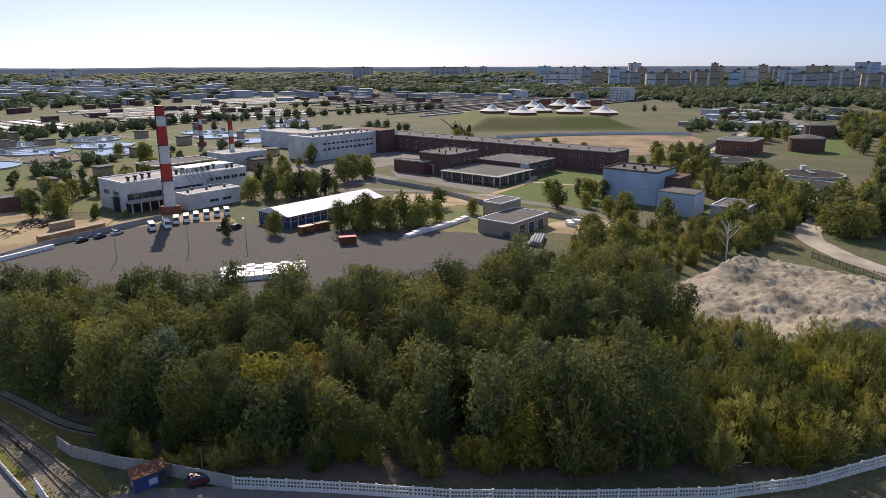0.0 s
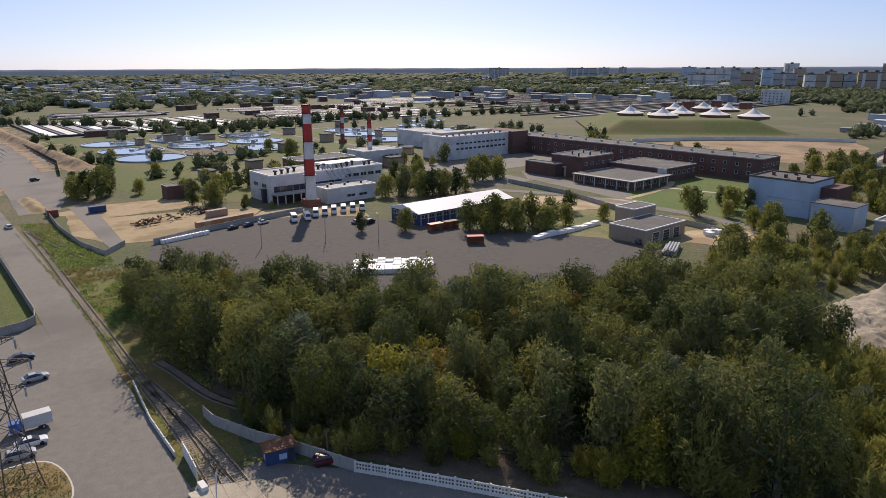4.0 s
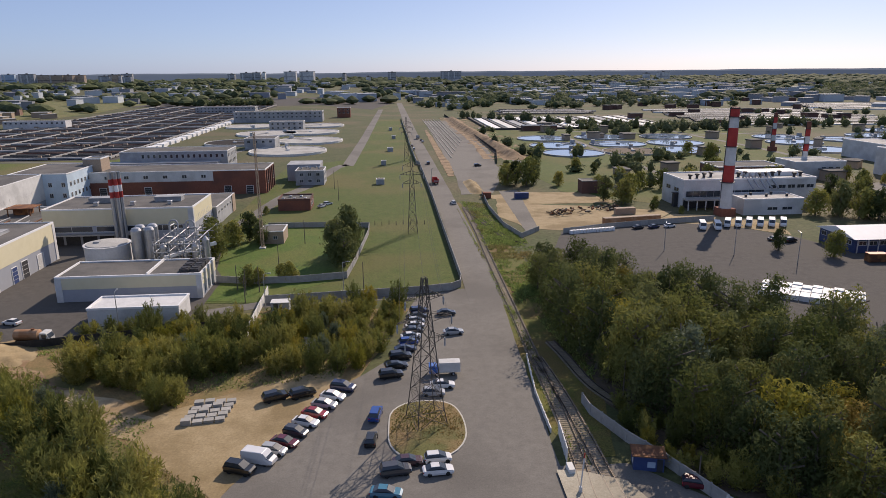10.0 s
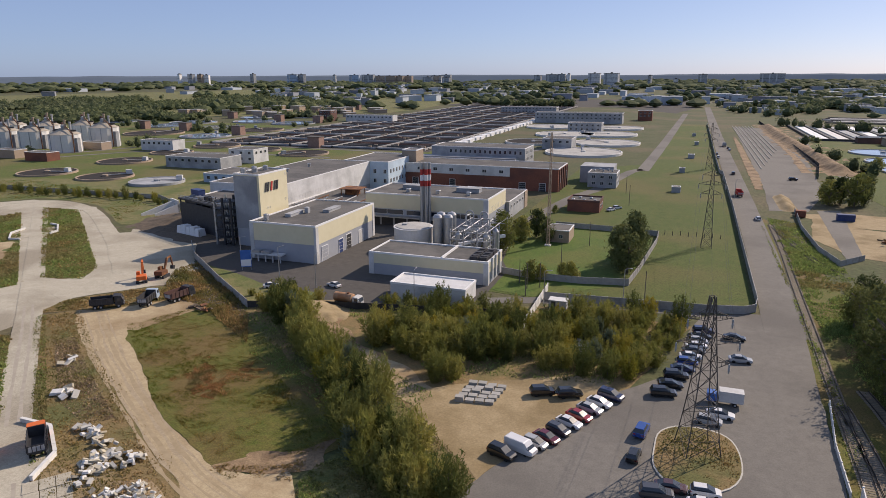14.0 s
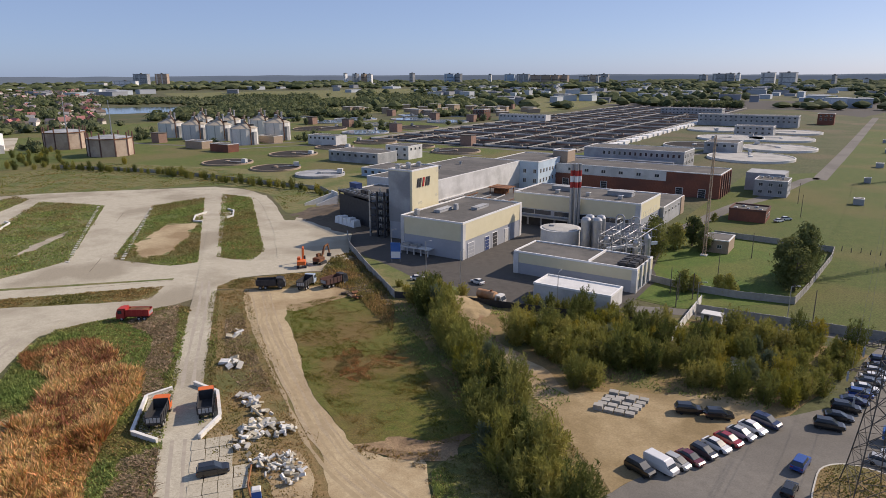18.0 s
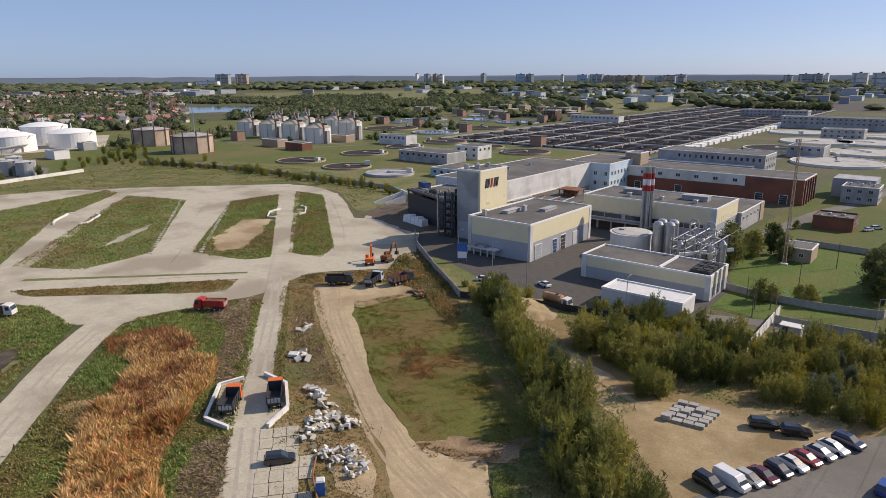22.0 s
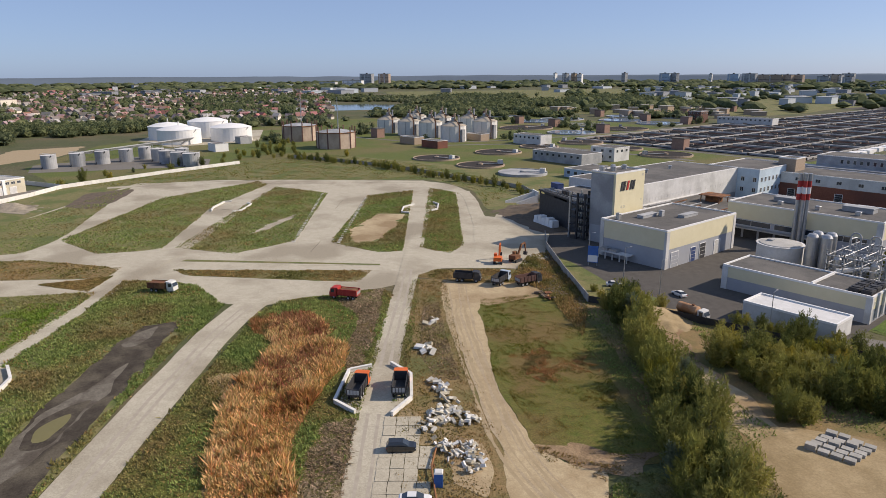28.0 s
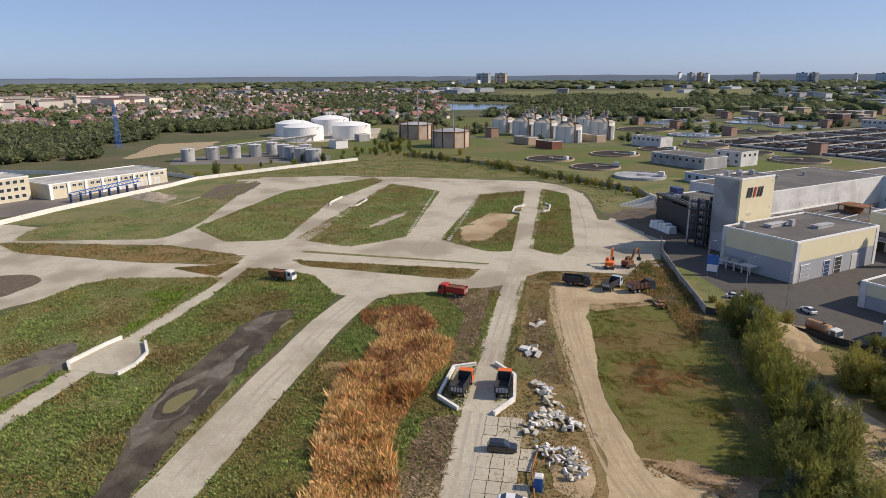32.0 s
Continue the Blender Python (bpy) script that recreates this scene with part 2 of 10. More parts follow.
M["orange"] = surf("orange_paint", (0.62, 0.12, 0.025), (0.68, 0.17, 0.04), 0.8, 0.5)
M["blue"] = surf("blue_paint", (0.04, 0.13, 0.42), (0.06, 0.17, 0.48), 0.8, 0.45)
M["navy"] = surf("navy_cladding", (0.035, 0.06, 0.17), (0.05, 0.08, 0.2), 0.8, 0.5)
M["green_water"] = surf("murky_water", (0.17, 0.15, 0.05), (0.2, 0.175, 0.065), 0.3, 0.35, spec=0.25)
M["water"] = surf("open_water", (0.03, 0.045, 0.06), (0.04, 0.055, 0.07), 0.05, 0.08, spec=0.5)
M["black_water"] = surf("dark_tank_water", (0.05, 0.046, 0.044), (0.065, 0.06, 0.056), 0.05, 0.9, spec=0.05)
# the reflected sky is put into this water's base colour
M["blue_water"] = surf("sky_tinted_tank_water", (0.23, 0.31, 0.42), (0.28, 0.36, 0.48), 0.05, 0.05, spec=0.5)
M["glass"] = surf("dark_window_glass", (0.03, 0.04, 0.05), (0.045, 0.055, 0.07), 0.3, 0.12, spec=0.6)
M["rubber"] = surf("black_rubber", (0.02, 0.02, 0.02), (0.03, 0.03, 0.03), 2.0, 0.85)
M["bark"] = surf("grey_bark", (0.12, 0.1, 0.08), (0.2, 0.17, 0.14), 2.0, 0.95)
M["lampglass"] = surf("clear_lamp_glass", (0.6, 0.6, 0.6), (0.7, 0.7, 0.7), 2.0, 0.15, spec=0.6)
M["reed"] = leaf_mat("rust_orange_reed", (0.57, 0.37, 0.13), (0.73, 0.53, 0.26), isl=0.5, c3=(0.42, 0.22, 0.075), big=0.09, fine=0.35)
M["reed_red"] = leaf_mat("dark_red_brown_reed", (0.3, 0.14, 0.07), (0.38, 0.2, 0.1), isl=0.4)
M["straw"] = leaf_mat("dark_flattened_straw", (0.37, 0.285, 0.18), (0.25, 0.19, 0.12), isl=0.4, c3=(0.45, 0.36, 0.24), big=0.12, fine=0.40)
M["straw_pale"] = leaf_mat("pale_flattened_straw", (0.66, 0.54, 0.32), (0.56, 0.42, 0.23), isl=0.35)
M["weed_bright"] = leaf_mat("bright_green_weed", (0.19, 0.3, 0.045), (0.24, 0.32, 0.06), isl=0.15)
M["grass_low"] = leaf_mat("low_olive_grass", (0.15, 0.185, 0.026), (0.21, 0.2, 0.042), isl=0.45, c3=(0.235, 0.165, 0.05), big=0.1, fine=0.60)
M["weed_red"] = leaf_mat("red_brown_dock", (0.4, 0.2, 0.08), (0.46, 0.27, 0.12), isl=0.35, c3=(0.2, 0.17, 0.07), big=0.2, fine=0.40)
M["weed"] = leaf_mat("green_weed", (0.22, 0.3, 0.088), (0.31, 0.365, 0.118), isl=0.3, c3=(0.29, 0.235, 0.1), big=0.045, fine=0.50)
M["weed_dry"] = leaf_mat("brown_dry_weed", (0.41, 0.28, 0.12), (0.29, 0.22, 0.085), isl=0.3, c3=(0.2, 0.195, 0.065), big=0.08, fine=0.50)
M["leaf_a"] = leaf_mat("deep_green_leaf", (0.115, 0.142, 0.052), (0.16, 0.176, 0.068), 0.4)
M["leaf_b"] = leaf_mat("olive_leaf", (0.145, 0.17, 0.046), (0.195, 0.2, 0.062), 0.4)
M["leaf_c"] = leaf_mat("yellowing_leaf", (0.284, 0.270, 0.045), (0.350, 0.305, 0.058))
M["leaf_d"] = leaf_mat("silver_green_leaf", (0.151, 0.189, 0.113), (0.189, 0.219, 0.140))
M["leaf_e"] = leaf_mat("autumn_orange_leaf", (0.317, 0.238, 0.062), (0.273, 0.238, 0.062))
M["leaf_f"] = leaf_mat("pale_olive_leaf", (0.25, 0.258, 0.062), (0.33, 0.31, 0.088))
# distance haze is painted into this blue-grey base colour
M["far_ridge"] = surf("ridge_painted_haze", (0.13, 0.165, 0.21), (0.15, 0.185, 0.23), 0.002, 1.0, spec=0.0)
# leaf greens are brightened to take the place of distance haze
M["farwood"] = leaf_mat("far_wood", (0.12, 0.15, 0.07), (0.165, 0.185, 0.09), isl=0.35, c3=(0.145, 0.165, 0.09), big=0.004, fine=0.50)


# ---- mesh helpers ----
class MB:
    """Collects vertices and faces of one mesh."""

    def __init__(self):
        self.v, self.f = [], []

    def add(self, vs, fs):
        o = len(self.v)
        self.v += [tuple(p) for p in vs]
        self.f += [tuple(i + o for i in q) for q in fs]
        return self

    def box(self, x0, y0, z0, x1, y1, z1, taper=0.0, rz=0.0, at=None):
        cx, cy = (x0 + x1) / 2, (y0 + y1) / 2
        hx, hy = (x1 - x0) / 2, (y1 - y0) / 2
        c, s = math.cos(rz), math.sin(rz)
        vs = []
        for z, k in ((z0, 1.0), (z1, 1.0 - taper)):
            for sx, sy in ((-1, -1), (1, -1), (1, 1), (-1, 1)):
                x, y = sx * hx * k, sy * hy * k
                vs.append((cx + x * c - y * s, cy + x * s + y * c, z))
        return self.add(vs, [(3, 2, 1, 0), (4, 5, 6, 7), (0, 1, 5, 4), (1, 2, 6, 5), (2, 3, 7, 6), (3, 0, 4, 7)])

    def rings(self, rows, n=16, cap=True, cx=0, cy=0, a0=0.0):
        """A turned body: rows of (radius, z)."""
        vs, fs = [], []
        for r, z in rows:
            for i in range(n):
                a = a0 + 2 * math.pi * i / n
                vs.append((cx + r * math.cos(a), cy + r * math.sin(a), z))
        for k in range(len(rows) - 1):
            for i in range(n):
                j = (i + 1) % n
                fs.append((k * n + i, k * n + j, (k + 1) * n + j, (k + 1) * n + i))
        if cap:
            fs.append(tuple(range(n - 1, -1, -1)))
            fs.append(tuple((len(rows) - 1) * n + i for i in range(n)))
        return self.add(vs, fs)

    def beam(self, a, b, w=0.1, n=4):
        """A straight bar from a to b."""
        a, b = Vector(a), Vector(b)
        d = (b - a).normalized()
        u = d.cross(Vector((0, 0, 1)) if abs(d.z) < 0.9 else Vector((1, 0, 0))).normalized()
        v = d.cross(u)
        vs = []
        for p in (a, b):
            for i in range(n):
                t = 2 * math.pi * (i + 0.5) / n
                vs.append(p + (u * math.cos(t) + v * math.sin(t)) * w * 0.7)
        fs = [(i, (i + 1) % n, n + (i + 1) % n, n + i) for i in range(n)]
        return self.add(vs, fs + [tuple(range(n - 1, -1, -1)), tuple(range(n, 2 * n))])

    def tube(self, pts, r, n=6):
        for a, b in zip(pts[:-1], pts[1:]):
            self.beam(a, b, r * 1.4, n)
        return self

    def prism(self, pts, z0, z1):
        n = len(pts)
        if sum(pts[i][0] * pts[(i + 1) % n][1] - pts[(i + 1) % n][0] * pts[i][1] for i in range(n)) < 0:
            pts = pts[::-1]
        vs = [(x, y, z0) for x, y in pts] + [(x, y, z1) for x, y in pts]
        fs = [tuple(range(n - 1, -1, -1)), tuple(range(n, 2 * n))] + [(i, (i + 1) % n, n + (i + 1) % n, n + i) for i in range(n)]
        return self.add(vs, fs)

    def data(self, name, mat, smooth=False):
        me = bpy.data.meshes.new(name)
        me.from_pydata(self.v, [], self.f)
        for m in mat if isinstance(mat, (list, tuple)) else [mat]:
            me.materials.append(M[m] if isinstance(m, str) else m)
        if smooth:
            me.polygons.foreach_set("use_smooth", [True] * len(me.polygons))
        me.update()
        return me


def thing(name, x, y, z=0.0, rz=0.0, label="", category="", group="", kind=""):
    e = new(name)
    e.empty_display_size = 0.3
    e.matrix_basis = pose(x, y, z, 0, 0, rz)
    return tagged(e, label, category, group, kind)


def part(name, mb, mat, parent, label="", smooth=False, loc=None):
    me = mb.data(name, mat, smooth) if isinstance(mb, MB) else mb
    ob = new(name, me)
    ob.parent = parent
    if loc is not None:
        ob.matrix_basis = loc
    return tagged(ob, label)


def solid(name, mb, mat, label, category, kind="", group="", smooth=False):
    return tagged(new(name, mb.data(name, mat, smooth)), label, category, group, kind)


def wobble(pts, step=4.0, amp=0.8, seed=0, closed=True):
    """Breaks the sides of an outline into short steps that waver a little."""
    out, n = [], len(pts)
    for i in range(n if closed else n - 1):
        a, b = Vector(pts[i]), Vector(pts[(i + 1) % n])
        k = max(1, int((b - a).length / step))
        for j in range(k):
            p = a.lerp(b, j / k)
            fx, fy = noise.noise((p.x * 1.1, p.y * 1.1, seed)), noise.noise((p.x * 1.1, p.y * 1.1, seed + 5.3))
            out.append((p.x + amp * (noise.noise((p.x * 0.21, p.y * 0.21, seed)) + 0.15 * fx), p.y + amp * (noise.noise((p.x * 0.21, p.y * 0.21, seed + 9.7)) + 0.15 * fy)))
    if not closed:
        out.append(tuple(pts[-1]))
    return out


def rounded(pts, r=3.0):
    """Cuts the corners of an outline round."""
    out, n = [], len(pts)
    for i in range(n):
        p, a, b = Vector(pts[i]), Vector(pts[i - 1]), Vector(pts[(i + 1) % n])
        ka, kb = min(r, (a - p).length * 0.45), min(r, (b - p).length * 0.45)
        s, e = p + (a - p).normalized() * ka, p + (b - p).normalized() * kb
        for t in (0, 0.33, 0.67, 1):
            out.append(tuple(s * (1 - t) ** 2 + p * 2 * t * (1 - t) + e * t * t))
    return out


def patch(name, pts, z, mat, label, category="ground", r=0.0, amp=0.8, step=4.0, seed=0):
    """A thin flat piece of ground cover on the sheet below it."""
    if r:
        pts = rounded(pts, r)
    if amp:
        pts = wobble(pts, step, amp, seed)
    return solid(name, MB().prism(pts, z - 0.035, z), mat, label, category, "structure")


def offset_line(pts, w):
    L, R = [], []
    for i, p in enumerate(pts):
        a, b = Vector(pts[max(i - 1, 0)]), Vector(pts[min(i + 1, len(pts) - 1)])
        d = (b - a).normalized()
        L.append((p[0] - d.y * w / 2, p[1] + d.x * w / 2))
        R.append((p[0] + d.y * w / 2, p[1] - d.x * w / 2))
    return L, R


def smooth_line(pts, step=4.0):
    """A curve through the points."""
    P = [Vector(p) for p in pts]
    P = [P[0] * 2 - P[1]] + P + [P[-1] * 2 - P[-2]]
    out = []
    for i in range(1, len(P) - 2):
        n = max(1, int((P[i + 1] - P[i]).length / step))
        for j in range(n):
            t = j / n
            out.append(tuple(0.5 * (2 * P[i] + (P[i + 1] - P[i - 1]) * t + (2 * P[i - 1] - 5 * P[i] + 4 * P[i + 1] - P[i + 2]) * t * t + (3 * P[i] - P[i - 1] - 3 * P[i + 1] + P[i + 2]) * t ** 3)))
    out.append(tuple(P[-2]))
    return out


def strip(name, pts, w, z, mat, label, category="road", step=4.0, amp=0.25, h=0.04):
    """A road or a path: a band along a curve."""
    c = smooth_line(pts, step)
    L, R = offset_line(c, w)
    if amp:
        L = wobble(L, 99, amp, 3, False)
        R = wobble(R, 99, amp, 5, False)
    n = len(L)
    vs = [(*p, z) for p in L] + [(*p, z) for p in R] + [(*p, z - h) for p in L] + [(*p, z - h) for p in R]
    fs = []
    for i in range(n - 1):
        fs += [(n + i, n + i + 1, i + 1, i), (i, i + 1, 2 * n + i + 1, 2 * n + i), (n + i + 1, n + i, 3 * n + i, 3 * n + i + 1)]
    return solid(name, MB().add(vs, fs), mat, label, category, "structure")


def inside(x, y, poly):
    c, n = False, len(poly)
    for i in range(n):
        (x1, y1), (x2, y2) = poly[i], poly[i - 1]
        if (y1 > y) != (y2 > y) and x < (x2 - x1) * (y - y1) / (y2 - y1) + x1:
            c = not c
    return c


def scatter(poly, gap, rng, tries=30):
    """Points in an outline, not nearer to one another than the gap."""
    xs, ys = [p[0] for p in poly], [p[1] for p in poly]
    x0, x1, y0, y1 = min(xs), max(xs), min(ys), max(ys)
    cells, out = {}, []
    area = (x1 - x0) * (y1 - y0)
    for _ in range(int(area / gap ** 2 * tries / 6)):
        x, y = rng.uniform(x0, x1), rng.uniform(y0, y1)
        k = (int(x // gap), int(y // gap))
        if not inside(x, y, poly):
            continue
        if any((x - a) ** 2 + (y - b) ** 2 < gap * gap for i in (-1, 0, 1) for j in (-1, 0, 1) for a, b in cells.get((k[0] + i, k[1] + j), ())):
            continue
        cells.setdefault(k, []).append((x, y))
        out.append((x, y))
    return out


# ---- ground ----
g = MB()
g.rings([(0.001, 0), (120, 0), (300, 0), (700, 0), (1500, 0), (3000, 0), (4950, 0)], 64, cap=False, cx=2.5, cy=1.5)
solid("ground", g, "ground", "wide flat plain of grass and weeds", "ground", "structure")

# avenue, car park and field
patch("car_park", [(16, 163), (27.5, 163), (26.3, 140), (25.2, 120), (24.4, 100), (23.4, 84), (23, 60), (-30, 60), (-22, 84), (-8, 112), (0, 122), (4, 150), (6, 157)], 0.06, "asphalt", "worn grey asphalt of the car park", "car park", amp=0.3)
strip("road_avenue", [(23.5, 150), (24, 200), (24.5, 250), (24, 400), (23, 560), (23, 800), (23, 1200)], 9.0, 0.08, "asphalt", "long straight grey asphalt avenue", amp=0.2, step=10)
patch("grass_field", [(18, 162), (18, 790), (-12, 790), (-24, 430), (-60, 400), (-60, 300), (-60, 160), (-31, 157)], 0.05, "grass", "mown green field behind the concrete fence", amp=0.0)
patch("verge", [(27.5, 270), (26.2, 185), (25.8, 140), (25.4, 120), (24.5, 92), (26, 84), (32, 84), (36, 100), (38, 130), (40, 190), (30, 280)], 0.05, "field_mix", "weedy verge along the railway", amp=0.6)
strip("path_north", [(-24, 400), (-19, 560), (-14, 760), (-8, 1000)], 7.0, 0.09, "asphalt", "pale path along the field", "path", step=20)
strip("path_block", [(-56, 240), (-48, 300), (-40, 330), (-30, 395), (-24, 405)], 6.0, 0.09, "asphalt", "grey path between the brick buildings", "path")
patch("lane_south", [(6, 157), (-31, 154), (-100, 128), (-98, 133), (-31, 159), (6, 162)], 0.055, "asphalt", "narrow lane along the concrete fence", "path", amp=0.2)
patch("plant_yard", [(-140, 158), (-99, 130), (-46, 144), (-46, 178), (-50, 190), (-54, 215), (-62, 240), (-165, 240), (-165, 190)], 0.07, "asphalt_dark", "asphalt yard round the plant halls", "yard", amp=0.2)
patch("plant_lawn", [(-136, 156), (-99, 129), (-84, 136), (-88, 143), (-103, 143), (-118, 150)], 0.09, "rough_grass", "lawn strip by the plant fence", "lawn", amp=0.3)
patch("inner_lawn", [(-50, 188), (-46, 178), (-46, 160), (-34, 158), (-13, 176), (-9, 232), (-22, 243), (-45, 247), (-58, 244), (-54, 212)], 0.085, "lawn", "walled green lawn", "lawn", amp=0.3)
patch("sand_lot", [(-22, 84), (-8, 111), (-12, 118), (-32, 108), (-45, 98), (-24, 78)], 0.09, "sand", "bare sandy ground beside the parked cars", "ground", amp=1.0, step=2.5)
# the strip's dark brown covers both soil and painted bush shade
strip("sand_track", [(-40, 97), (-48, 105), (-57, 110), (-66, 116), (-73, 124), (-80, 132)], 5.5, 0.072, "earth", "rutted brown track through the bushes", "track", amp=2.2)
patch("sand_track", [(-61.6, 114.5), (-53.1, 110.9), (-46, 108.2), (-41.9, 102.8), (-35.4, 98.7), (-37.4, 94.5), (-45.2, 97.6), (-53.1, 105.0)], 0.082, "dirt", "bare sandy clearing between the bushes", "ground", r=2.0, amp=1.6, step=1.5)
patch("sand_track", [(-87.2, 136.4), (-74.5, 133.5), (-71.4, 126.4), (-69.8, 119.8), (-65.2, 116.4), (-71.4, 114.0), (-80.9, 122.4)], 0.083, "clay", "bare clay clearing below the sand heap", "ground", r=2.0, amp=1.6, step=1.5)
patch("bush_ground", [(-100, 127), (-84, 108), (-24, 70), (-8, 108), (4, 150), (-30, 152)], 0.04, "dry_grass", "brown weedy scrub ground under the bushes", "ground", amp=1.0)

# railway side, asphalt lot and the yards to the east
patch("crossing_pad", [(22, 82), (33, 82), (46, 68), (60, 46), (40, 40), (22, 60)], 0.065, "asphalt", "worn asphalt by the level crossing", "road", amp=0.4)
patch("lot_asphalt", [(60, 222), (98, 231), (121, 226), (136, 205), (141, 187), (150, 172), (176, 132), (182, 112), (164, 100), (130, 86), (60, 140), (44, 178)], 0.06, "asphalt_dark", "large dark asphalt lot", "yard", amp=0.6)
patch("lot_sand", [(190, 182), (212, 200), (232, 178), (240, 160), (214, 160), (200, 168)], 0.07, "dirt", "tan sandy yard", "ground", amp=0.6)
patch("scrap_yard", [(50, 228), (60, 224), (97, 233), (112, 250), (92, 262), (60, 272), (48, 290), (42, 250)], 0.07, "sand", "sandy scrap yard with piles of metal", "ground", amp=0.8)
patch("boiler_yard", [(96, 232), (120, 226), (136, 208), (142, 226), (130, 240), (110, 246)], 0.08, "sand", "bare sandy ground before the boiler house", "ground", amp=0.6)
patch("east_lawn", [(225, 165), (232, 120), (310, 118), (318, 148), (300, 172), (268, 165), (244, 185)], 0.06, "lawn", "lawn before the brick buildings", "lawn", amp=0.4)
patch("east_grass", [(170, 128), (182, 112), (225, 98), (232, 120), (214, 158), (190, 180), (176, 160)], 0.055, "rough_grass", "rough grass by the lot", "ground", amp=0.8)
strip("east_lane", [(190, 250), (210, 222), (226, 190), (232, 160), (232, 125), (226, 95)], 6.0, 0.08, "asphalt", "grey lane before the brick buildings", "road")
patch("east_forecourt", [(200, 250), (225, 225), (245, 225), (250, 262), (320, 262), (325, 310), (245, 305), (205, 300)], 0.07, "asphalt", "pale forecourt of the white hall", "yard", amp=0.4)
patch("brick_dirt", [(392, 255), (428, 288), (470, 268), (512, 232), (545, 184), (520, 166), (470, 156), (412, 150), (392, 200)], 0.07, "plot", "dug brown building plot", "ground", amp=3.0, step=8)
patch("scrub_floor", [(34, 128), (38, 178), (60, 150), (100, 105), (150, 62), (132, 38), (95, 12), (60, 50), (44, 74), (36, 100)], 0.03, "soil", "dark leaf litter under the wood", "ground", amp=1.0)
strip("east_track", [(205, 8), (228, 32), (250, 42), (300, 40)], 8.0, 0.08, "dirt_grey", "pale dirt track by the spoil heap", "track", amp=0.8)
patch("works_yard", [(33, 297), (36, 350), (38, 480), (42, 760), (66, 760), (72, 480), (64, 380), (56, 330), (48, 300)], 0.07, "asphalt", "long paved strip with drying beds", "yard", amp=0.8, step=10)
patch("works_green", [(80, 300), (74, 450), (84, 640), (330, 620), (260, 400), (160, 300), (110, 268)], 0.045, "grass", "grass round the clarifier tanks", "ground", amp=2.0, step=12)
patch("yard_margin", [(37.6, 640), (38.6, 568), (37.4, 440), (38, 404), (35.5, 352), (32, 352), (32.4, 393), (33, 449), (34.5, 569), (35.6, 640)], 0.13, "earth", "strip of brown earth along the paved yard", "ground", amp=1.0, step=3)
patch("yard_margin", [(66, 420), (69, 500), (69, 600), (66, 700), (64, 700), (66, 600), (65, 500), (61, 420)], 0.13, "earth", "strip of brown earth along the paved yard", "ground", amp=1.2, step=3)
patch("works_sand", [(40, 292), (60, 300), (90, 296), (98, 270), (60, 272)], 0.075, "sand", "sandy yard by the gate", "ground", amp=0.8)

patch("east_lawn", [(286, 139), (312, 152), (314, 172), (296, 176), (288, 160)], 0.075, "lawn", "lawn before the brick buildings", "lawn", amp=0.4)
strip("east_path", [(240, 166), (262, 168), (282, 172), (294, 178)], 3.0, 0.085, "dirt", "worn dirt path across the lawn", "path")
strip("east_path", [(276, 172), (280, 155), (284, 138), (286, 120)], 2.5, 0.087, "concrete", "pale path across the lawn", "path")
patch("office_court", [(236, 160), (240, 186), (246, 230), (262, 250), (268, 246), (262, 224), (256, 210), (252, 172)], 0.072, "asphalt", "worn asphalt before the brick office", "yard", amp=0.4)
patch("garage_dirt", [(192, 112), (206, 118), (222, 112), (226, 98), (210, 96), (196, 102)], 0.066, "dirt", "bare dirt beside the garage", "ground", amp=1.0, step=2.5)

patch("plot_yard", [(560, 140), (600, 175), (760, 215), (900, 250), (900, 190), (700, 130)], 0.05, "asphalt", "paved yard beyond the plot", "yard", amp=2.0, step=10)

# western beds and concrete roads
patch("bed_concrete", [(-140, 98), (-147, 128), (-136, 142), (-140, 162), (-172, 192), (-190, 178), (-238, 212), (-280, 216), (-333, 160), (-372, 96), (-300, 30), (-262, 30), (-275, 0), (-300, -22), (-300, -60), (-205, -60), (-186, -20), (-200, 10), (-183, 32), (-160, 52), (-148, 64)], 0.06, "concrete", "pale worn concrete roadways between the beds", "road", amp=0.7)
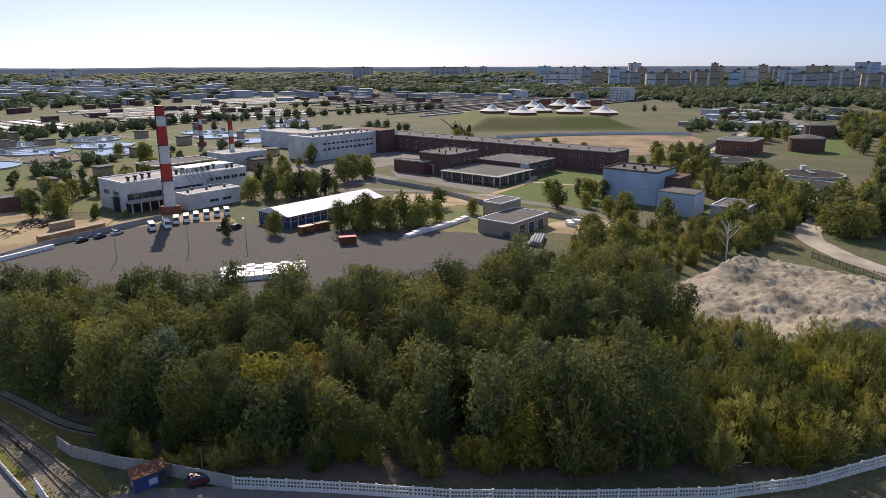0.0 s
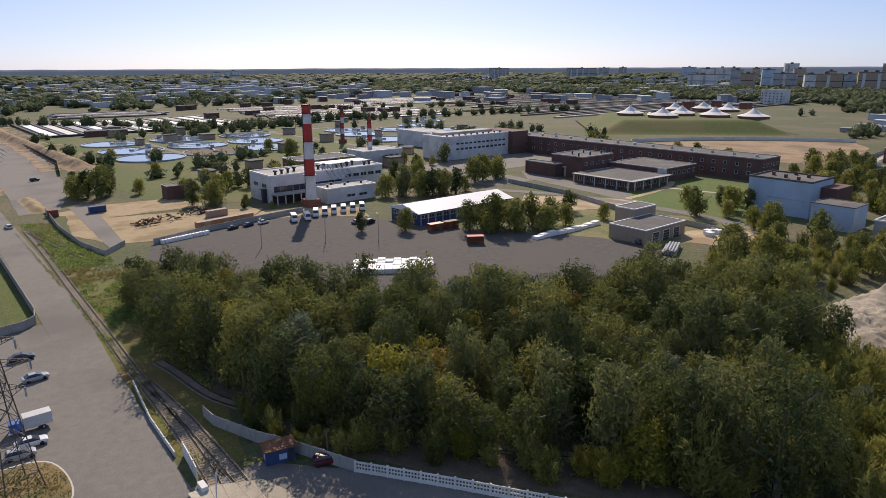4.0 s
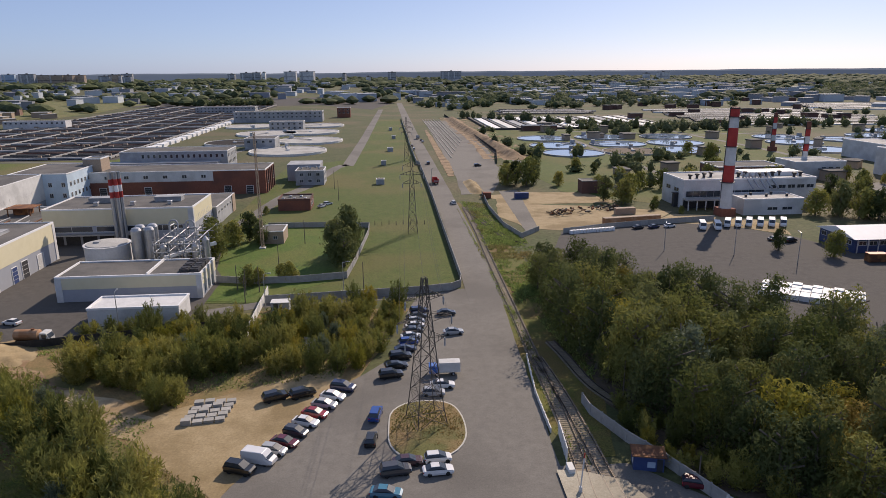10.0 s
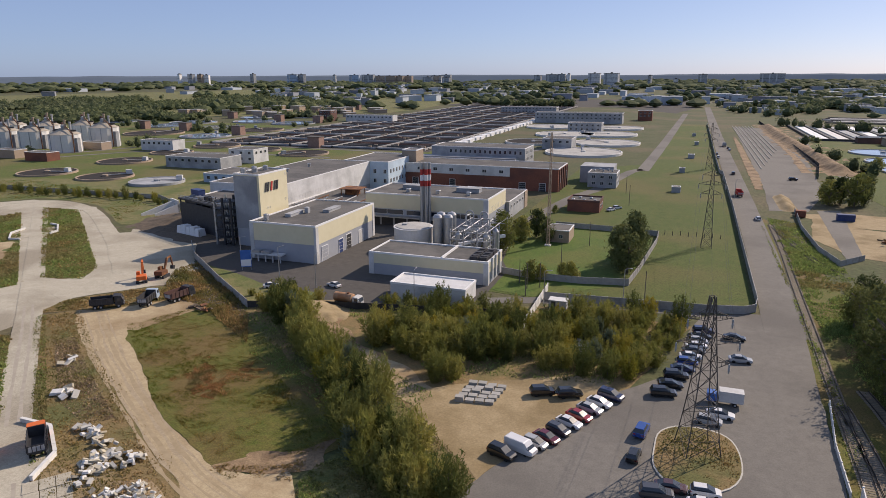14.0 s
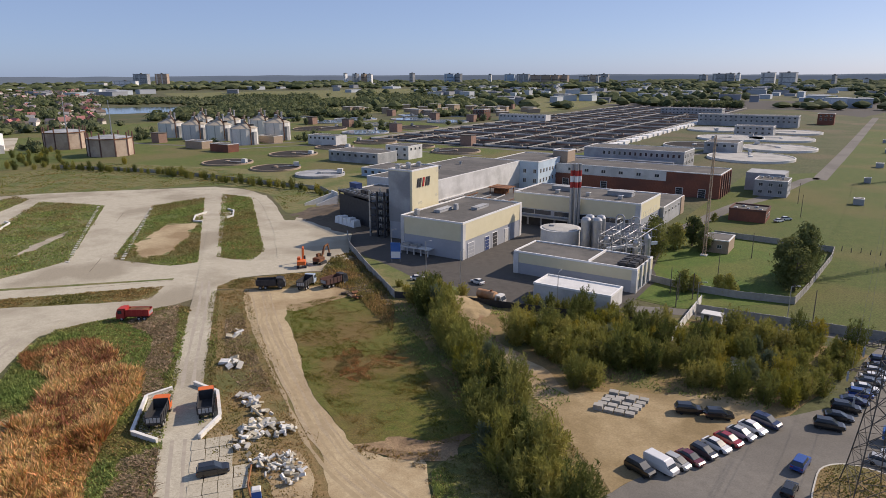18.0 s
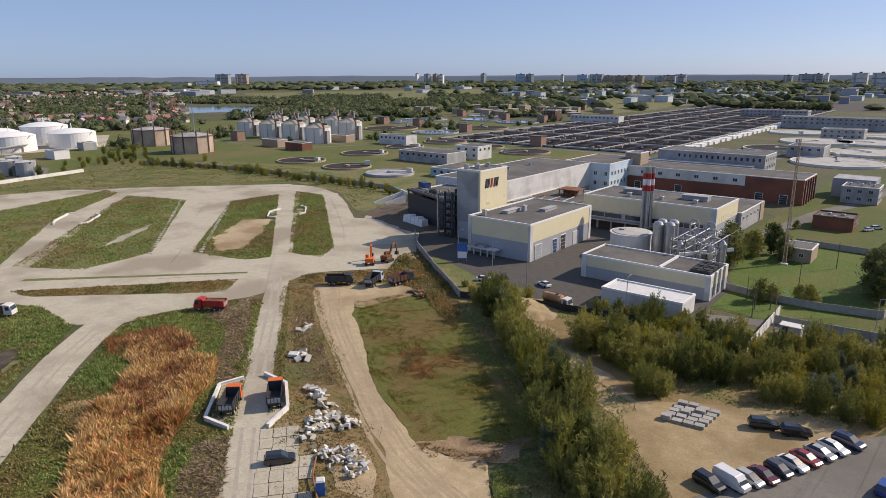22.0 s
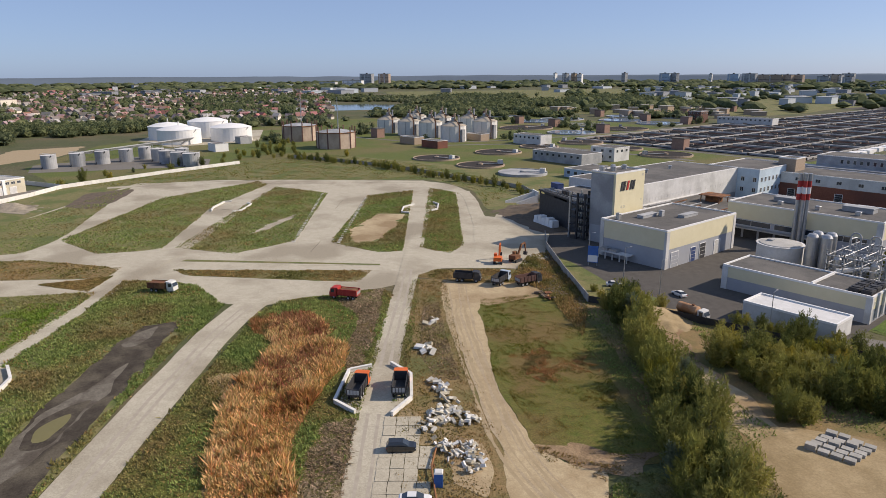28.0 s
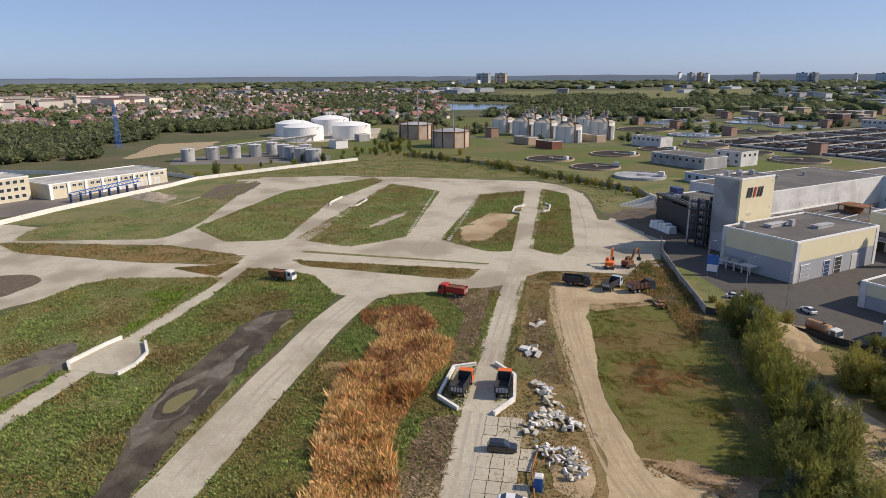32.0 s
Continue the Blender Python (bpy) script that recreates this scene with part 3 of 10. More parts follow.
BEDS = {
    "a": [(-256, 39), (-318, 92), (-336, 148), (-324, 148), (-279, 100), (-221, 62), (-228, 44)],
    "b": [(-220, 66), (-313, 147), (-280, 158), (-203, 101), (-200, 78)],
    "c": [(-193, 109), (-261, 169), (-258, 193), (-168, 121), (-172, 114)],
    "d": [(-168, 128), (-259, 204), (-240, 205), (-161, 141), (-156, 131)],
    "e": [(-194, 57), (-156, 101), (-149, 92), (-186, 58)],
    "f": [(-148.5, 69), (-145, 78.5), (-140, 94), (-135.5, 94), (-102.5, 66.6), (-84.5, 51), (-68, 37.5), (-50, 22.5), (-63, -9), (-84.3, 9.2), (-107.4, 28.4), (-118.5, 38.3), (-141, 57.8)],
    "g": [(-192, 43), (-184, 52.5), (-174, 57), (-161, 57), (-157, 56.3), (-126, 31.2), (-112.2, 20.2), (-88.6, 2.0), (-70, -13), (-96, -33), (-118.5, -14.6), (-134, -2), (-146.5, 8.2), (-158, 17.6), (-173, 30)],
    "h": [(-181.5, -18), (-199.3, -1), (-201, 9), (-186, 35), (-177, 28.6), (-162, 16.6), (-150.5, 6.7), (-138.5, -3.6), (-123, -15.8), (-100, -34.5), (-130, -45)],
    "i": [(-268, -20), (-290, -12), (-305, 36), (-362, 91), (-300, 60), (-260, 40), (-244, 26)],
    "j": [(-268, -24), (-233, 27), (-206, 46), (-198, 40), (-215, 16), (-249, -18)],
    "k": [(-203, 24), (-199, 42), (-188, 33)],
}
for i, (k, pts) in enumerate(BEDS.items()):
    patch("bed_grass", pts, 0.09 + 0.001 * i, "field_mix" if k in "df" else ("dry_grass" if k in "jk" else "rough_grass"), "overgrown bed of weeds beside concrete road", "bed", r=6.0, amp=0.8, step=3.0, seed=i)
patch("bed_thin", [(-203, 64), (-160, 107), (-159.2, 106), (-202, 62)], 0.09, "rough_grass", "thin strip of grass between roadways", "bed", amp=0.2)
patch("west_meadow", [(-310, -40), (-292, -10), (-303, 36), (-366, 92), (-350, 140), (-330, 160), (-280, 222), (-240, 216), (-200, 188), (-180, 200), (-220, 300), (-420, 240), (-420, 172), (-380, 60), (-306, -28)], 0.045, "rough_grass", "rough meadow beyond the beds", "ground", amp=2.0, step=8)
strip("road_west", [(-50, 27), (-66.5, 40.1), (-83.5, 53.4), (-100, 67.1), (-135.4, 97.8), (-160, 119), (-272, 214)], 5.6, 0.13, "concrete", "straight concrete road between the beds", amp=0.15)
strip("road_diagonal", [(-66, -11), (-86.5, 5.7), (-110, 24.6), (-122, 34.8), (-137, 47.5), (-150, 61), (-157, 71)], 8.4, 0.12, "concrete", "broad concrete road through the reed beds", amp=0.2)
strip("road_thin", [(-98, -34), (-121, -15.2), (-136.5, -3), (-148.5, 7.3), (-160, 16.8), (-175, 29), (-190, 42), (-204, 56), (-214, 65), (-226, 75), (-240, 86), (-264, 105), (-292, 127), (-322, 151)], 4.4, 0.125, "concrete", "narrow concrete causeway", amp=0.15)
strip("road_north_edge", [(-366, 80), (-352, 132), (-324, 153), (-278, 211), (-240, 209), (-190, 174), (-166, 154), (-150, 140)], 5.5, 0.11, "concrete", "concrete road round the beds", amp=0.4)
patch("dirt_track", [(-137, 113), (-131, 106), (-102.6, 87.1), (-89.2, 79.8), (-75.6, 70.6), (-62.9, 63.1), (-53.4, 55), (-42, 44), (-30, 50), (-34, 60), (-43.9, 63.5), (-47.6, 68), (-50, 71.5), (-55.4, 68), (-60, 68.2), (-68.3, 72), (-80.3, 77.9), (-94.9, 89.8), (-105.4, 98.2), (-116, 107), (-109, 124), (-122, 127), (-130, 119)], 0.075, "dirt", "rutted pale dirt track", "track", amp=0.8, step=0.9)
patch("rubble_strip", [(-141, 106), (-101, 70), (-68, 46), (-52, 34), (-40, 44), (-50, 54), (-61, 64), (-73, 72), (-89, 82), (-103, 90), (-122, 103), (-135, 112)], 0.05, "dry_grass", "weedy strip with concrete rubble", "ground", amp=0.8)
patch("field_west", [(-117.4, 107.6), (-108, 126), (-88, 116), (-64, 99), (-44, 80), (-45.5, 78), (-51.1, 73), (-54.4, 69.4), (-60.5, 68.6), (-68.8, 72.4), (-80.8, 78.3), (-94.9, 89.8), (-105.4, 98.2)], 0.079, "field_mix", "weedy green and brown field", "field", amp=1.2, step=0.7)
patch("field_edge", [(-61.4, 69.3), (-55.4, 74.6), (-47.9, 80.1), (-46.1, 79.6), (-48.1, 72.9), (-53.1, 69.2), (-58.1, 67.6)], 0.091, "earth", "brown churned earth at the field edge", "ground", r=1.5, amp=2.4, step=0.7)
patch("truck_park", [(-132, 110), (-122, 103), (-112, 106), (-108, 124), (-122, 128)], 0.085, "dirt", "pale gravel truck stand", "yard", amp=0.5)
patch("stand_edge", [(-152, 118), (-146.5, 116), (-136.5, 128), (-126, 138.5), (-124, 144), (-138, 146), (-152, 134)], 0.082, "concrete", "dusty concrete edge of the yard", "yard", amp=0.6, step=1.5)
patch("stand_bank", [(-143, 107), (-145.5, 115.5), (-136, 127), (-126, 137), (-114, 130), (-120.5, 123.5), (-131, 113)], 0.088, "dry_grass", "brown weedy bank behind the parked trucks", "ground", r=1.5, amp=1.0, step=1.5)
patch("excavator_yard", [(-160, 150), (-140, 130), (-128, 138), (-132, 150), (-150, 168), (-176, 190), (-190, 184)], 0.09, "concrete", "dusty yard with excavators", "yard", amp=0.8)
# soil-coloured patch, darker than the concrete round it
patch("sludge_ground", [(-188, 184), (-192, 198), (-190, 212), (-176, 214), (-154, 190), (-152, 176), (-158, 173.7), (-170, 178)], 0.125, "soil", "dark ground by the sludge heap", "ground", r=3, amp=2.0, step=2)
patch("fence_bank", [(-130, 128), (-109, 124), (-92, 113), (-98, 128), (-136, 157), (-140, 148)], 0.07, "soil", "dark brushy bank by the fence", "ground", amp=0.8)
patch("reed_floor", [(-60.0, 24.0), (-68.0, 30.0), (-71.9, 33.8), (-83.2, 37.8), (-90.7, 44.1), (-98.3, 51.4), (-105.9, 61.5), (-116.1, 67.4), (-132.7, 71.1), (-140.9, 67.1), (-146.0, 61.4), (-138.0, 56.1), (-129.7, 55.4), (-118.9, 50.4), (-112.3, 42.0), (-106.0, 36.9), (-99.4, 33.0), (-91.3, 28.6), (-79.7, 23.9), (-66.0, 13.0)], 0.115, "dry_grass", "rust-coloured reed bed", "bed", amp=1.5, step=3)
patch("mud_bed", [(-144.9, 29.5), (-152.3, 37.3), (-150.5, 43.5), (-145.6, 42.5), (-131.6, 31.7), (-114.7, 20.4), (-106.4, 13.6), (-94.7, 5.2), (-86, -0.6), (-82, -8), (-96.8, 0.2), (-109.3, 4.0), (-118.9, 9.0), (-130.5, 17.8)], 0.118, "mud", "drying dark mud bed", "bed", amp=1.4, step=2)
patch("silt_bank", [(-101, 2.4), (-113.7, 5.7), (-120.2, 11.1), (-123.7, 16.6), (-127.6, 22.7), (-134.0, 28.7), (-128.7, 26.3), (-121, 21.3), (-116.5, 17.3), (-109.8, 12.3), (-105.8, 8.2)], 0.122, "silt", "pale silt round the puddle", "bed", r=2, amp=1.3, step=1.5)
patch("mud_edge", [(-110, 6.9), (-115.2, 8.4), (-119.2, 12), (-121, 17), (-121.3, 19.6), (-116.5, 16.6), (-110.6, 12.4), (-108, 9.3)], 0.126, "mud", "wet dark rim of the puddle", "bed", r=2, amp=0.6, step=1.5)
patch("mud_puddle", [(-111.2, 8.4), (-116, 10.3), (-117.6, 13.1), (-118, 16.2), (-114.4, 14.0), (-110.6, 10.6)], 0.13, "green_water", "shallow murky green puddle", "puddle", r=2, amp=0.5, step=1.5)
patch("mud_puddle", [(-143.1, 29.8), (-148.5, 34), (-151, 40), (-144.8, 36.6), (-141, 31.4)], 0.124, "silt", "nearly dry shallow puddle", "puddle", r=2, amp=0.6, step=1.5)
patch("pond_bed", [(-134, -27), (-147.4, -16.3), (-152.5, -9.7), (-154.4, -3.5), (-151.3, -2), (-139.4, -5.5), (-132.7, -10.5), (-131.5, -15.5), (-121, -24)], 0.125, "silt", "silty edge of a small pond", "bed", r=3, amp=0.8, step=2)
patch("pond_water", [(-129, -27), (-140.8, -16), (-144, -10.5), (-144.4, -7), (-138.2, -8.4), (-134, -13), (-127, -22)], 0.135, "green_water", "murky small pond", "pond", r=3, amp=0.6, step=2)
patch("sand_spill", [(-82, 57), (-83.4, 60.5), (-76.5, 60), (-74.2, 63.1), (-70.5, 58.5), (-71.5, 55.5), (-76, 54.2)], 0.1, "sand", "yellow sand spilt by the slab pavement", "ground", r=1.5, amp=0.9, step=1.2)
patch("sand_spill", [(-72, 60), (-68, 62.5), (-60, 59), (-56, 53), (-62, 52.5), (-68, 56)], 0.095, "dirt", "trodden dirt round the rubble", "ground", r=1.5, amp=0.9, step=1.2)
patch("bush_grass", [(-47.3, 68.2), (-47.3, 73.9), (-45, 78), (-34, 73), (-30, 66), (-43.9, 63.5)], 0.088, "rough_grass", "green grass at the foot of the bushes", "ground", r=2, amp=1.2, step=1.5)
patch("pale_bed", [(-204, 123), (-224, 150), (-214, 156), (-198, 139), (-183, 121), (-188, 115)], 0.12, "dirt", "pale dried bed", "bed", r=3, amp=4.5, step=1.6)
patch("pale_pool", [(-222, 92), (-234, 107), (-243, 121), (-238, 119), (-226, 102)], 0.12, "dirt_grey", "pale dried pool", "bed", amp=1.5, step=3)
patch("dark_bed", [(-324, 52), (-357, 78), (-352, 90), (-330, 78), (-309, 62)], 0.12, "soil", "patch of dark soil", "bed", r=5, amp=1.0, step=3)
patch("black_bed", [(-222, -22), (-217, -11), (-207, -10), (-196, -20), (-200, -40), (-222, -40)], 0.12, "soil", "bed of black soil", "bed", r=4, amp=1.0, step=3)
patch("gravel_slope", [(-331, 27), (-350, 37), (-336, 42), (-316, 37)], 0.12, "spoil", "pile of pale gravel", "ground", amp=1.0, step=3)

patch("dark_garden", [(-326, 54), (-355, 68), (-354, 90), (-337, 80), (-315, 57)], 0.121, "soil", "bed of freshly dug dark soil", "bed", r=3, amp=1.0, step=3)
patch("bare_lot", [(-511, 35), (-604, 69), (-604, 120), (-541, 93), (-504, 40)], 0.05, "dirt_dark", "bare trodden lot beyond the wall", "ground", r=6, amp=3.0, step=6)
patch("green_bank", [(459, 95), (474, 62), (596, 85), (601, 102), (502, 105)], 0.05, "lawn", "bright grass by the old basins", "ground", amp=2.0, step=8)
strip("east_pipe_road", [(372, 132), (440, 140), (568, 154), (700, 168)], 5.0, 0.07, "concrete", "pale service road beside the plot", "road", step=12)

# distance
patch("aeration_floor", [(-178, 450), (-178, 1160), (-376, 1160), (-376, 450)], 0.08, "asphalt_dark", "dark aeration basins", "basin", amp=0)
patch("far_field", [(-420, 900), (-420, 1500), (-1500, 2300), (-1900, 1300), (-1000, 800), (-600, 760)], 0.08, "rough_grass", "wide dry grassland", "field", amp=20, step=60)
patch("far_river", [(-1240, 523), (-1047, 779), (-900, 660), (-1000, 450)], 0.09, "water", "still river bend", "water", amp=10, step=30)
patch("north_yards", [(-110, 1150), (-420, 1150), (-500, 1500), (0, 1500), (10, 1200), (-20, 1000)], 0.07, "asphalt_dark", "far paved yards", "yard", amp=5, step=40)
patch("tank_meadow", [(-420, 172), (-420, 240), (-300, 270), (-230, 300), (-150, 440), (-420, 640), (-700, 700), (-760, 420), (-600, 130), (-480, 60), (-380, 60)], 0.03, "meadow", "green meadow round the tanks", "ground", amp=3, step=20)

for pts in ([(-52, 28.6), (-66.5, 40.1), (-83.5, 53.4), (-100, 67.1), (-135.4, 97.8), (-150, 110)], [(-90, 8.5), (-110, 24.6), (-122, 34.8), (-137, 47.5), (-150, 61)]):
    for o in (-0.9, 0.9):
        strip("tyre_trace", [(x + o * 0.6, y + o * 0.8) for x, y in pts], 0.6, 0.137, "concrete_dirty", "grey tyre trace on concrete", "track", amp=0.3, h=0.004)

for k, (o, w, m) in enumerate(((-2.6, 0.7, "dirt_dark"), (-1.5, 0.5, "dirt_rut"), (-0.5, 0.6, "dirt_dark"), (0.7, 0.5, "dirt_rut"), (1.6, 0.7, "dirt_dark"), (2.5, 0.4, "dirt_rut"))):
    strip("tyre_rut", [(x + o * (0.6 + 0.25 * math.sin(x * 0.09 + k)), y + o * 0.8) for x, y in ((-131, 112), (-111, 96), (-94.6, 84.6), (-83, 77.3), (-73, 71), (-64, 66), (-56, 62.5), (-48, 60))], w, 0.0815 + 0.0012 * k, m, "wheel rut in the dirt track", "track", step=2.0, amp=0.5, h=0.005)
# kerb slabs and joints of the concrete roads
def kerb_row(a, b, n, w, d, label):
    t = thing("kerb_slabs", a[0], a[1], 0.06, 0, label, "kerb", kind="structure")
    dx, dy = b[0] - a[0], b[1] - a[1]
    me = MB().box(-w / 2, -d / 2, 0, w / 2, d / 2, 0.16).data("kerb_slab", "kerb")
    for i in range(n):
        part("kerb_slab", me, None, t, loc=pose(dx * i / n, dy * i / n, random.uniform(0, 0.08), 0, 0, math.degrees(math.atan2(dy, dx)) + random.uniform(-5, 5)))


kerb_row((-202, 100), (-281, 156), 32, 1.5, 1.0, "row of pale kerb slabs by the bed")
kerb_row((-191, 111), (-258, 166), 28, 1.5, 1.2, "row of pale kerb slabs by the bed")
t = thing("slab_joints", -50, 29, 0.132, 0, "grey joints between road slabs", "joints", kind="structure")
for a, b, n, w, h in (((-54, 30.3), (-134, 96.6), 17, 2.6, 0.0), ((-90, 8.5), (-148, 58.5), 12, 4.0, -0.01)):
    for i in range(n):
        f = (i + random.uniform(-0.25, 0.25)) / n
        p = Vector(a).lerp(Vector(b), f)
        part("joint", MB().box(-0.035, -w, 0, 0.035, w, 0.004), "concrete_dirty", t, loc=pose(p.x + 50, p.y - 29, h, 0, 0, 140 + random.uniform(-1, 1)))
u, v = Vector((-0.765, 0.644)), Vector((0.644, 0.765))
rj = random.Random(21)
for k in range(34):
    c = Vector((-176, 88)) + u * rj.uniform(-24, 110) + v * rj.uniform(-26, 30)
    ln = rj.uniform(6, 16)
    if any(inside(*(c + (u if k % 2 else v) * q), BEDS[b]) for b in BEDS for q in (-ln, 0, ln)):
        continue
    part("joint", MB().box(-ln, -0.07, 0, ln, 0.07, 0.006), "soil", t, loc=pose(c.x + 50, c.y - 29, -0.07 + 0.002 * (k % 7), 0, 0, math.degrees(math.atan2(u.y, u.x)) + (0 if k % 2 else 90) + rj.uniform(-2, 2)))
# paths and yards among the works
for pts, w in (([(95, 300), (140, 330), (190, 340), (240, 360), (300, 400)], 5), ([(80, 400), (84, 560), (92, 660)], 5), ([(92, 640), (180, 600), (260, 560), (330, 560)], 6), ([(146, 330), (148, 420), (150, 560)], 4), ([(250, 370), (262, 420), (258, 600)], 5), ([(-150, 440), (-110, 470), (-96, 600), (-92, 800)], 4), ([(-300, 450), (-200, 440), (-150, 420)], 5), ([(-420, 330), (-380, 390), (-320, 400), (-230, 400)], 5), ([(-560, 330), (-500, 330), (-430, 360), (-400, 470), (-390, 640)], 5)):
    strip("works_path", pts, w, 0.075, "asphalt", "pale service road among the works", "road", step=12, amp=0.4)


# ---- buildings ----
WIN = {}


def window_mesh(w, h):
    k = (round(w, 1), round(h, 1))
    if k not in WIN:
        fr, pn = MB(), MB()
        b = min(0.12, w * 0.08)
        for x0, z0, x1, z1 in ((0, 0, w, b), (0, h - b, w, h), (0, b, b, h - b), (w - b, b, w, h - b), (w / 2 - b / 2, b, w / 2 + b / 2, h - b)):
            fr.box(x0, -0.07, z0, x1, 0.02, z1)
        pn.box(b, -0.03, b, w - b, 0.01, h - b)
        WIN[k] = (fr.data("window", "whitewall"), pn.data("pane", "glass"))
    return WIN[k]


def add_window(parent, side, sx, sy, u, z, w, h, far=False):
    """A framed window on one side of a block that is sx by sy with its corner at 0; a far one has its pane in the same mesh."""
    f, p = window_mesh(w, h)
    m = {"s": pose(u, -0.01, z), "e": pose(sx + 0.01, u, z, 0, 0, 90), "n": pose(sx - u, sy + 0.01, z, 0, 0, 180), "w": pose(-0.01, sy - u, z, 0, 0, -90)}[side]
    if far:
        k = ("far", round(w, 1), round(h, 1))
        if k not in WIN:
            r = 0.12
            v = [(x, y, z0) for y, q in ((-0.06, 0.0), (-0.06, r), (-0.02, r)) for x, z0 in ((q, q), (w - q, q), (w - q, h - q), (q, h - q))] + [(x, 0.01, z0) for x, z0 in ((0, 0), (w, 0), (w, h), (0, h))]
            fc = [(a * 4 + i, a * 4 + (i + 1) % 4, b * 4 + (i + 1) % 4, b * 4 + i) for a, b in ((0, 1), (1, 2), (3, 0)) for i in range(4)] + [(8, 9, 10, 11)]
            me = MB().add(v, fc).data("window", ["whitewall", "glass"])
            me.polygons[12].material_index = 1
            WIN[k] = me
        part("window", WIN[k], None, parent, loc=m)
        return
    o = part("window", f, None, parent, loc=m)
    part("pane", p, None, o)


def add_row(parent, side, sx, sy, u0, u1, n, z, w, h, far=False):
    for i in range(n):
        add_window(parent, side, sx, sy, u0 + (u1 - u0 - w) * (i / max(1, n - 1)), z, w, h, far)


def add_door(parent, side, sx, sy, u, w, h, mat="greypanel", z=0.02):
    d = MB().box(0, -0.1, 0, w, 0.02, h)
    m = {"s": pose(u, -0.01, z), "e": pose(sx + 0.01, u, z, 0, 0, 90), "w": pose(-0.01, sy - u, z, 0, 0, -90)}[side]
    o = part("door", d, mat, parent, loc=m)
    t = MB()
    t.box(-0.15, -0.14, 0, 0, 0.02, h + 0.15).box(w, -0.14, 0, w + 0.15, 0.02, h + 0.15).box(0, -0.14, h, w, 0.02, h + 0.15)
    part("door_frame", t, "white", o)
    if w > 2.5:
        s = MB()
        for i in range(1, 4):
            s.box(0.1, -0.13, h * i / 4 - 0.04, w - 0.1, -0.1, h * i / 4 + 0.04)
        part("panel_rib", s, "whitewall", o)


def block(name, x0, y0, x1, y1, h, wall, label, roof="roof", trim="white", parapet=0.5, base=None, base_h=0.0, group="", category="building", rz=0.0):
    """A flat-roofed block with walls, roof deck and parapet capping. Returns the thing and its size."""
    sx, sy = x1 - x0, y1 - y0
    t = thing(name, x0, y0, 0, rz, label, category, group)
    if base:
        part("lower_wall", MB().box(0, 0, 0, sx, sy, base_h), base, t)
        part("upper_wall", MB().box(-0.05, -0.05, base_h, sx + 0.05, sy + 0.05, h - 0.35), wall, t)
    else:
        part("wall", MB().box(0, 0, 0, sx, sy, h - 0.35), wall, t)
    part("roof", MB().box(0.3, 0.3, h - 0.35, sx - 0.3, sy - 0.3, h - 0.2), roof, t)
    p = MB()
    o = 0.1
    for a in ((-o, -o, sx + o, 0.3), (-o, sy - 0.3, sx + o, sy + o), (-o, 0.3, 0.3, sy - 0.3), (sx - 0.3, 0.3, sx + o, sy - 0.3)):
        p.box(a[0], a[1], h - 0.35, a[2], a[3], h + parapet - 0.35)
    part("parapet", p, trim, t)
    return t, sx, sy


def roof_vent(parent, x, y, z, w=1.2, d=1.2, h=0.9, mat="metal"):
    part("roof_vent", MB().box(x, y, z, x + w, y + d, z + h).box(x - 0.15, y - 0.15, z + h, x + w + 0.15, y + d + 0.15, z + h + 0.12, taper=0.2), mat, parent)


# plant: gate hall with roller doors
t, sx, sy = block("plant_hall", -124.5, 166, -101.5, 205, 11.6, "yellow", "cream and grey panelled plant hall with roller doors", base="greypanel", base_h=5.8)
for u, w, h, m in ((3, 3.6, 4.6, "greypanel"), (13.5, 2.6, 4.4, "navy"), (18.5, 3.2, 4.8, "dark"), (27, 3.4, 4.4, "whitewall")):
    add_door(t, "e", sx, sy, u, w, h, m)
part("corner_pier", MB().box(sx - 0.6, -0.16, 0, sx + 0.16, 1.4, 11.1), "whitewall", t)
part("corner_pier", MB().box(-0.16, -0.16, 0, 1.2, 0.6, 11.1), "whitewall", t)
part("corner_pier", MB().box(sx - 0.6, sy - 1.2, 0, sx + 0.16, sy + 0.16, 11.1), "whitewall", t)
for x, y in ((6, 10), (9, 17), (14, 20)):
    roof_vent(t, x, y, 11.4, 2.2 if y != 17 else 1.2, 8 if y != 17 else 1.4, 0.9 if y != 17 else 1.8, "greywall")
roof_vent(t, 3, 3, 11.4, 1.2, 1.2, 1.9)
t2 = MB()
for i in range(5):
    t2.box(1.5 + i * 2.6, -3.0, 0, 1.8 + i * 2.6, -2.7, 2.2)
t2.box(1.2, -3.2, 2.2, 12.6, -0.3, 2.5)
part("canopy", t2, "whitewall", t)
for i in range(2):
    part("cooling_unit", MB().box(2 + i * 3.4, -2.8, 2.5, 4.8 + i * 3.4, -0.8, 3.3), "metal", t)

# tower with a sign
t, sx, sy = block("plant_tower", -138.3, 177.8, -128.6, 193.6, 24.0, "yellow", "tall cream plant tower with a dark sign", base="greypanel", base_h=6.0)
# grey sheet gives the cream south face its shaded tone
part("south_cladding", MB().box(-0.06, -0.12, 6.0, sx * 0.92, -0.06, 23.4), "greywall", t)
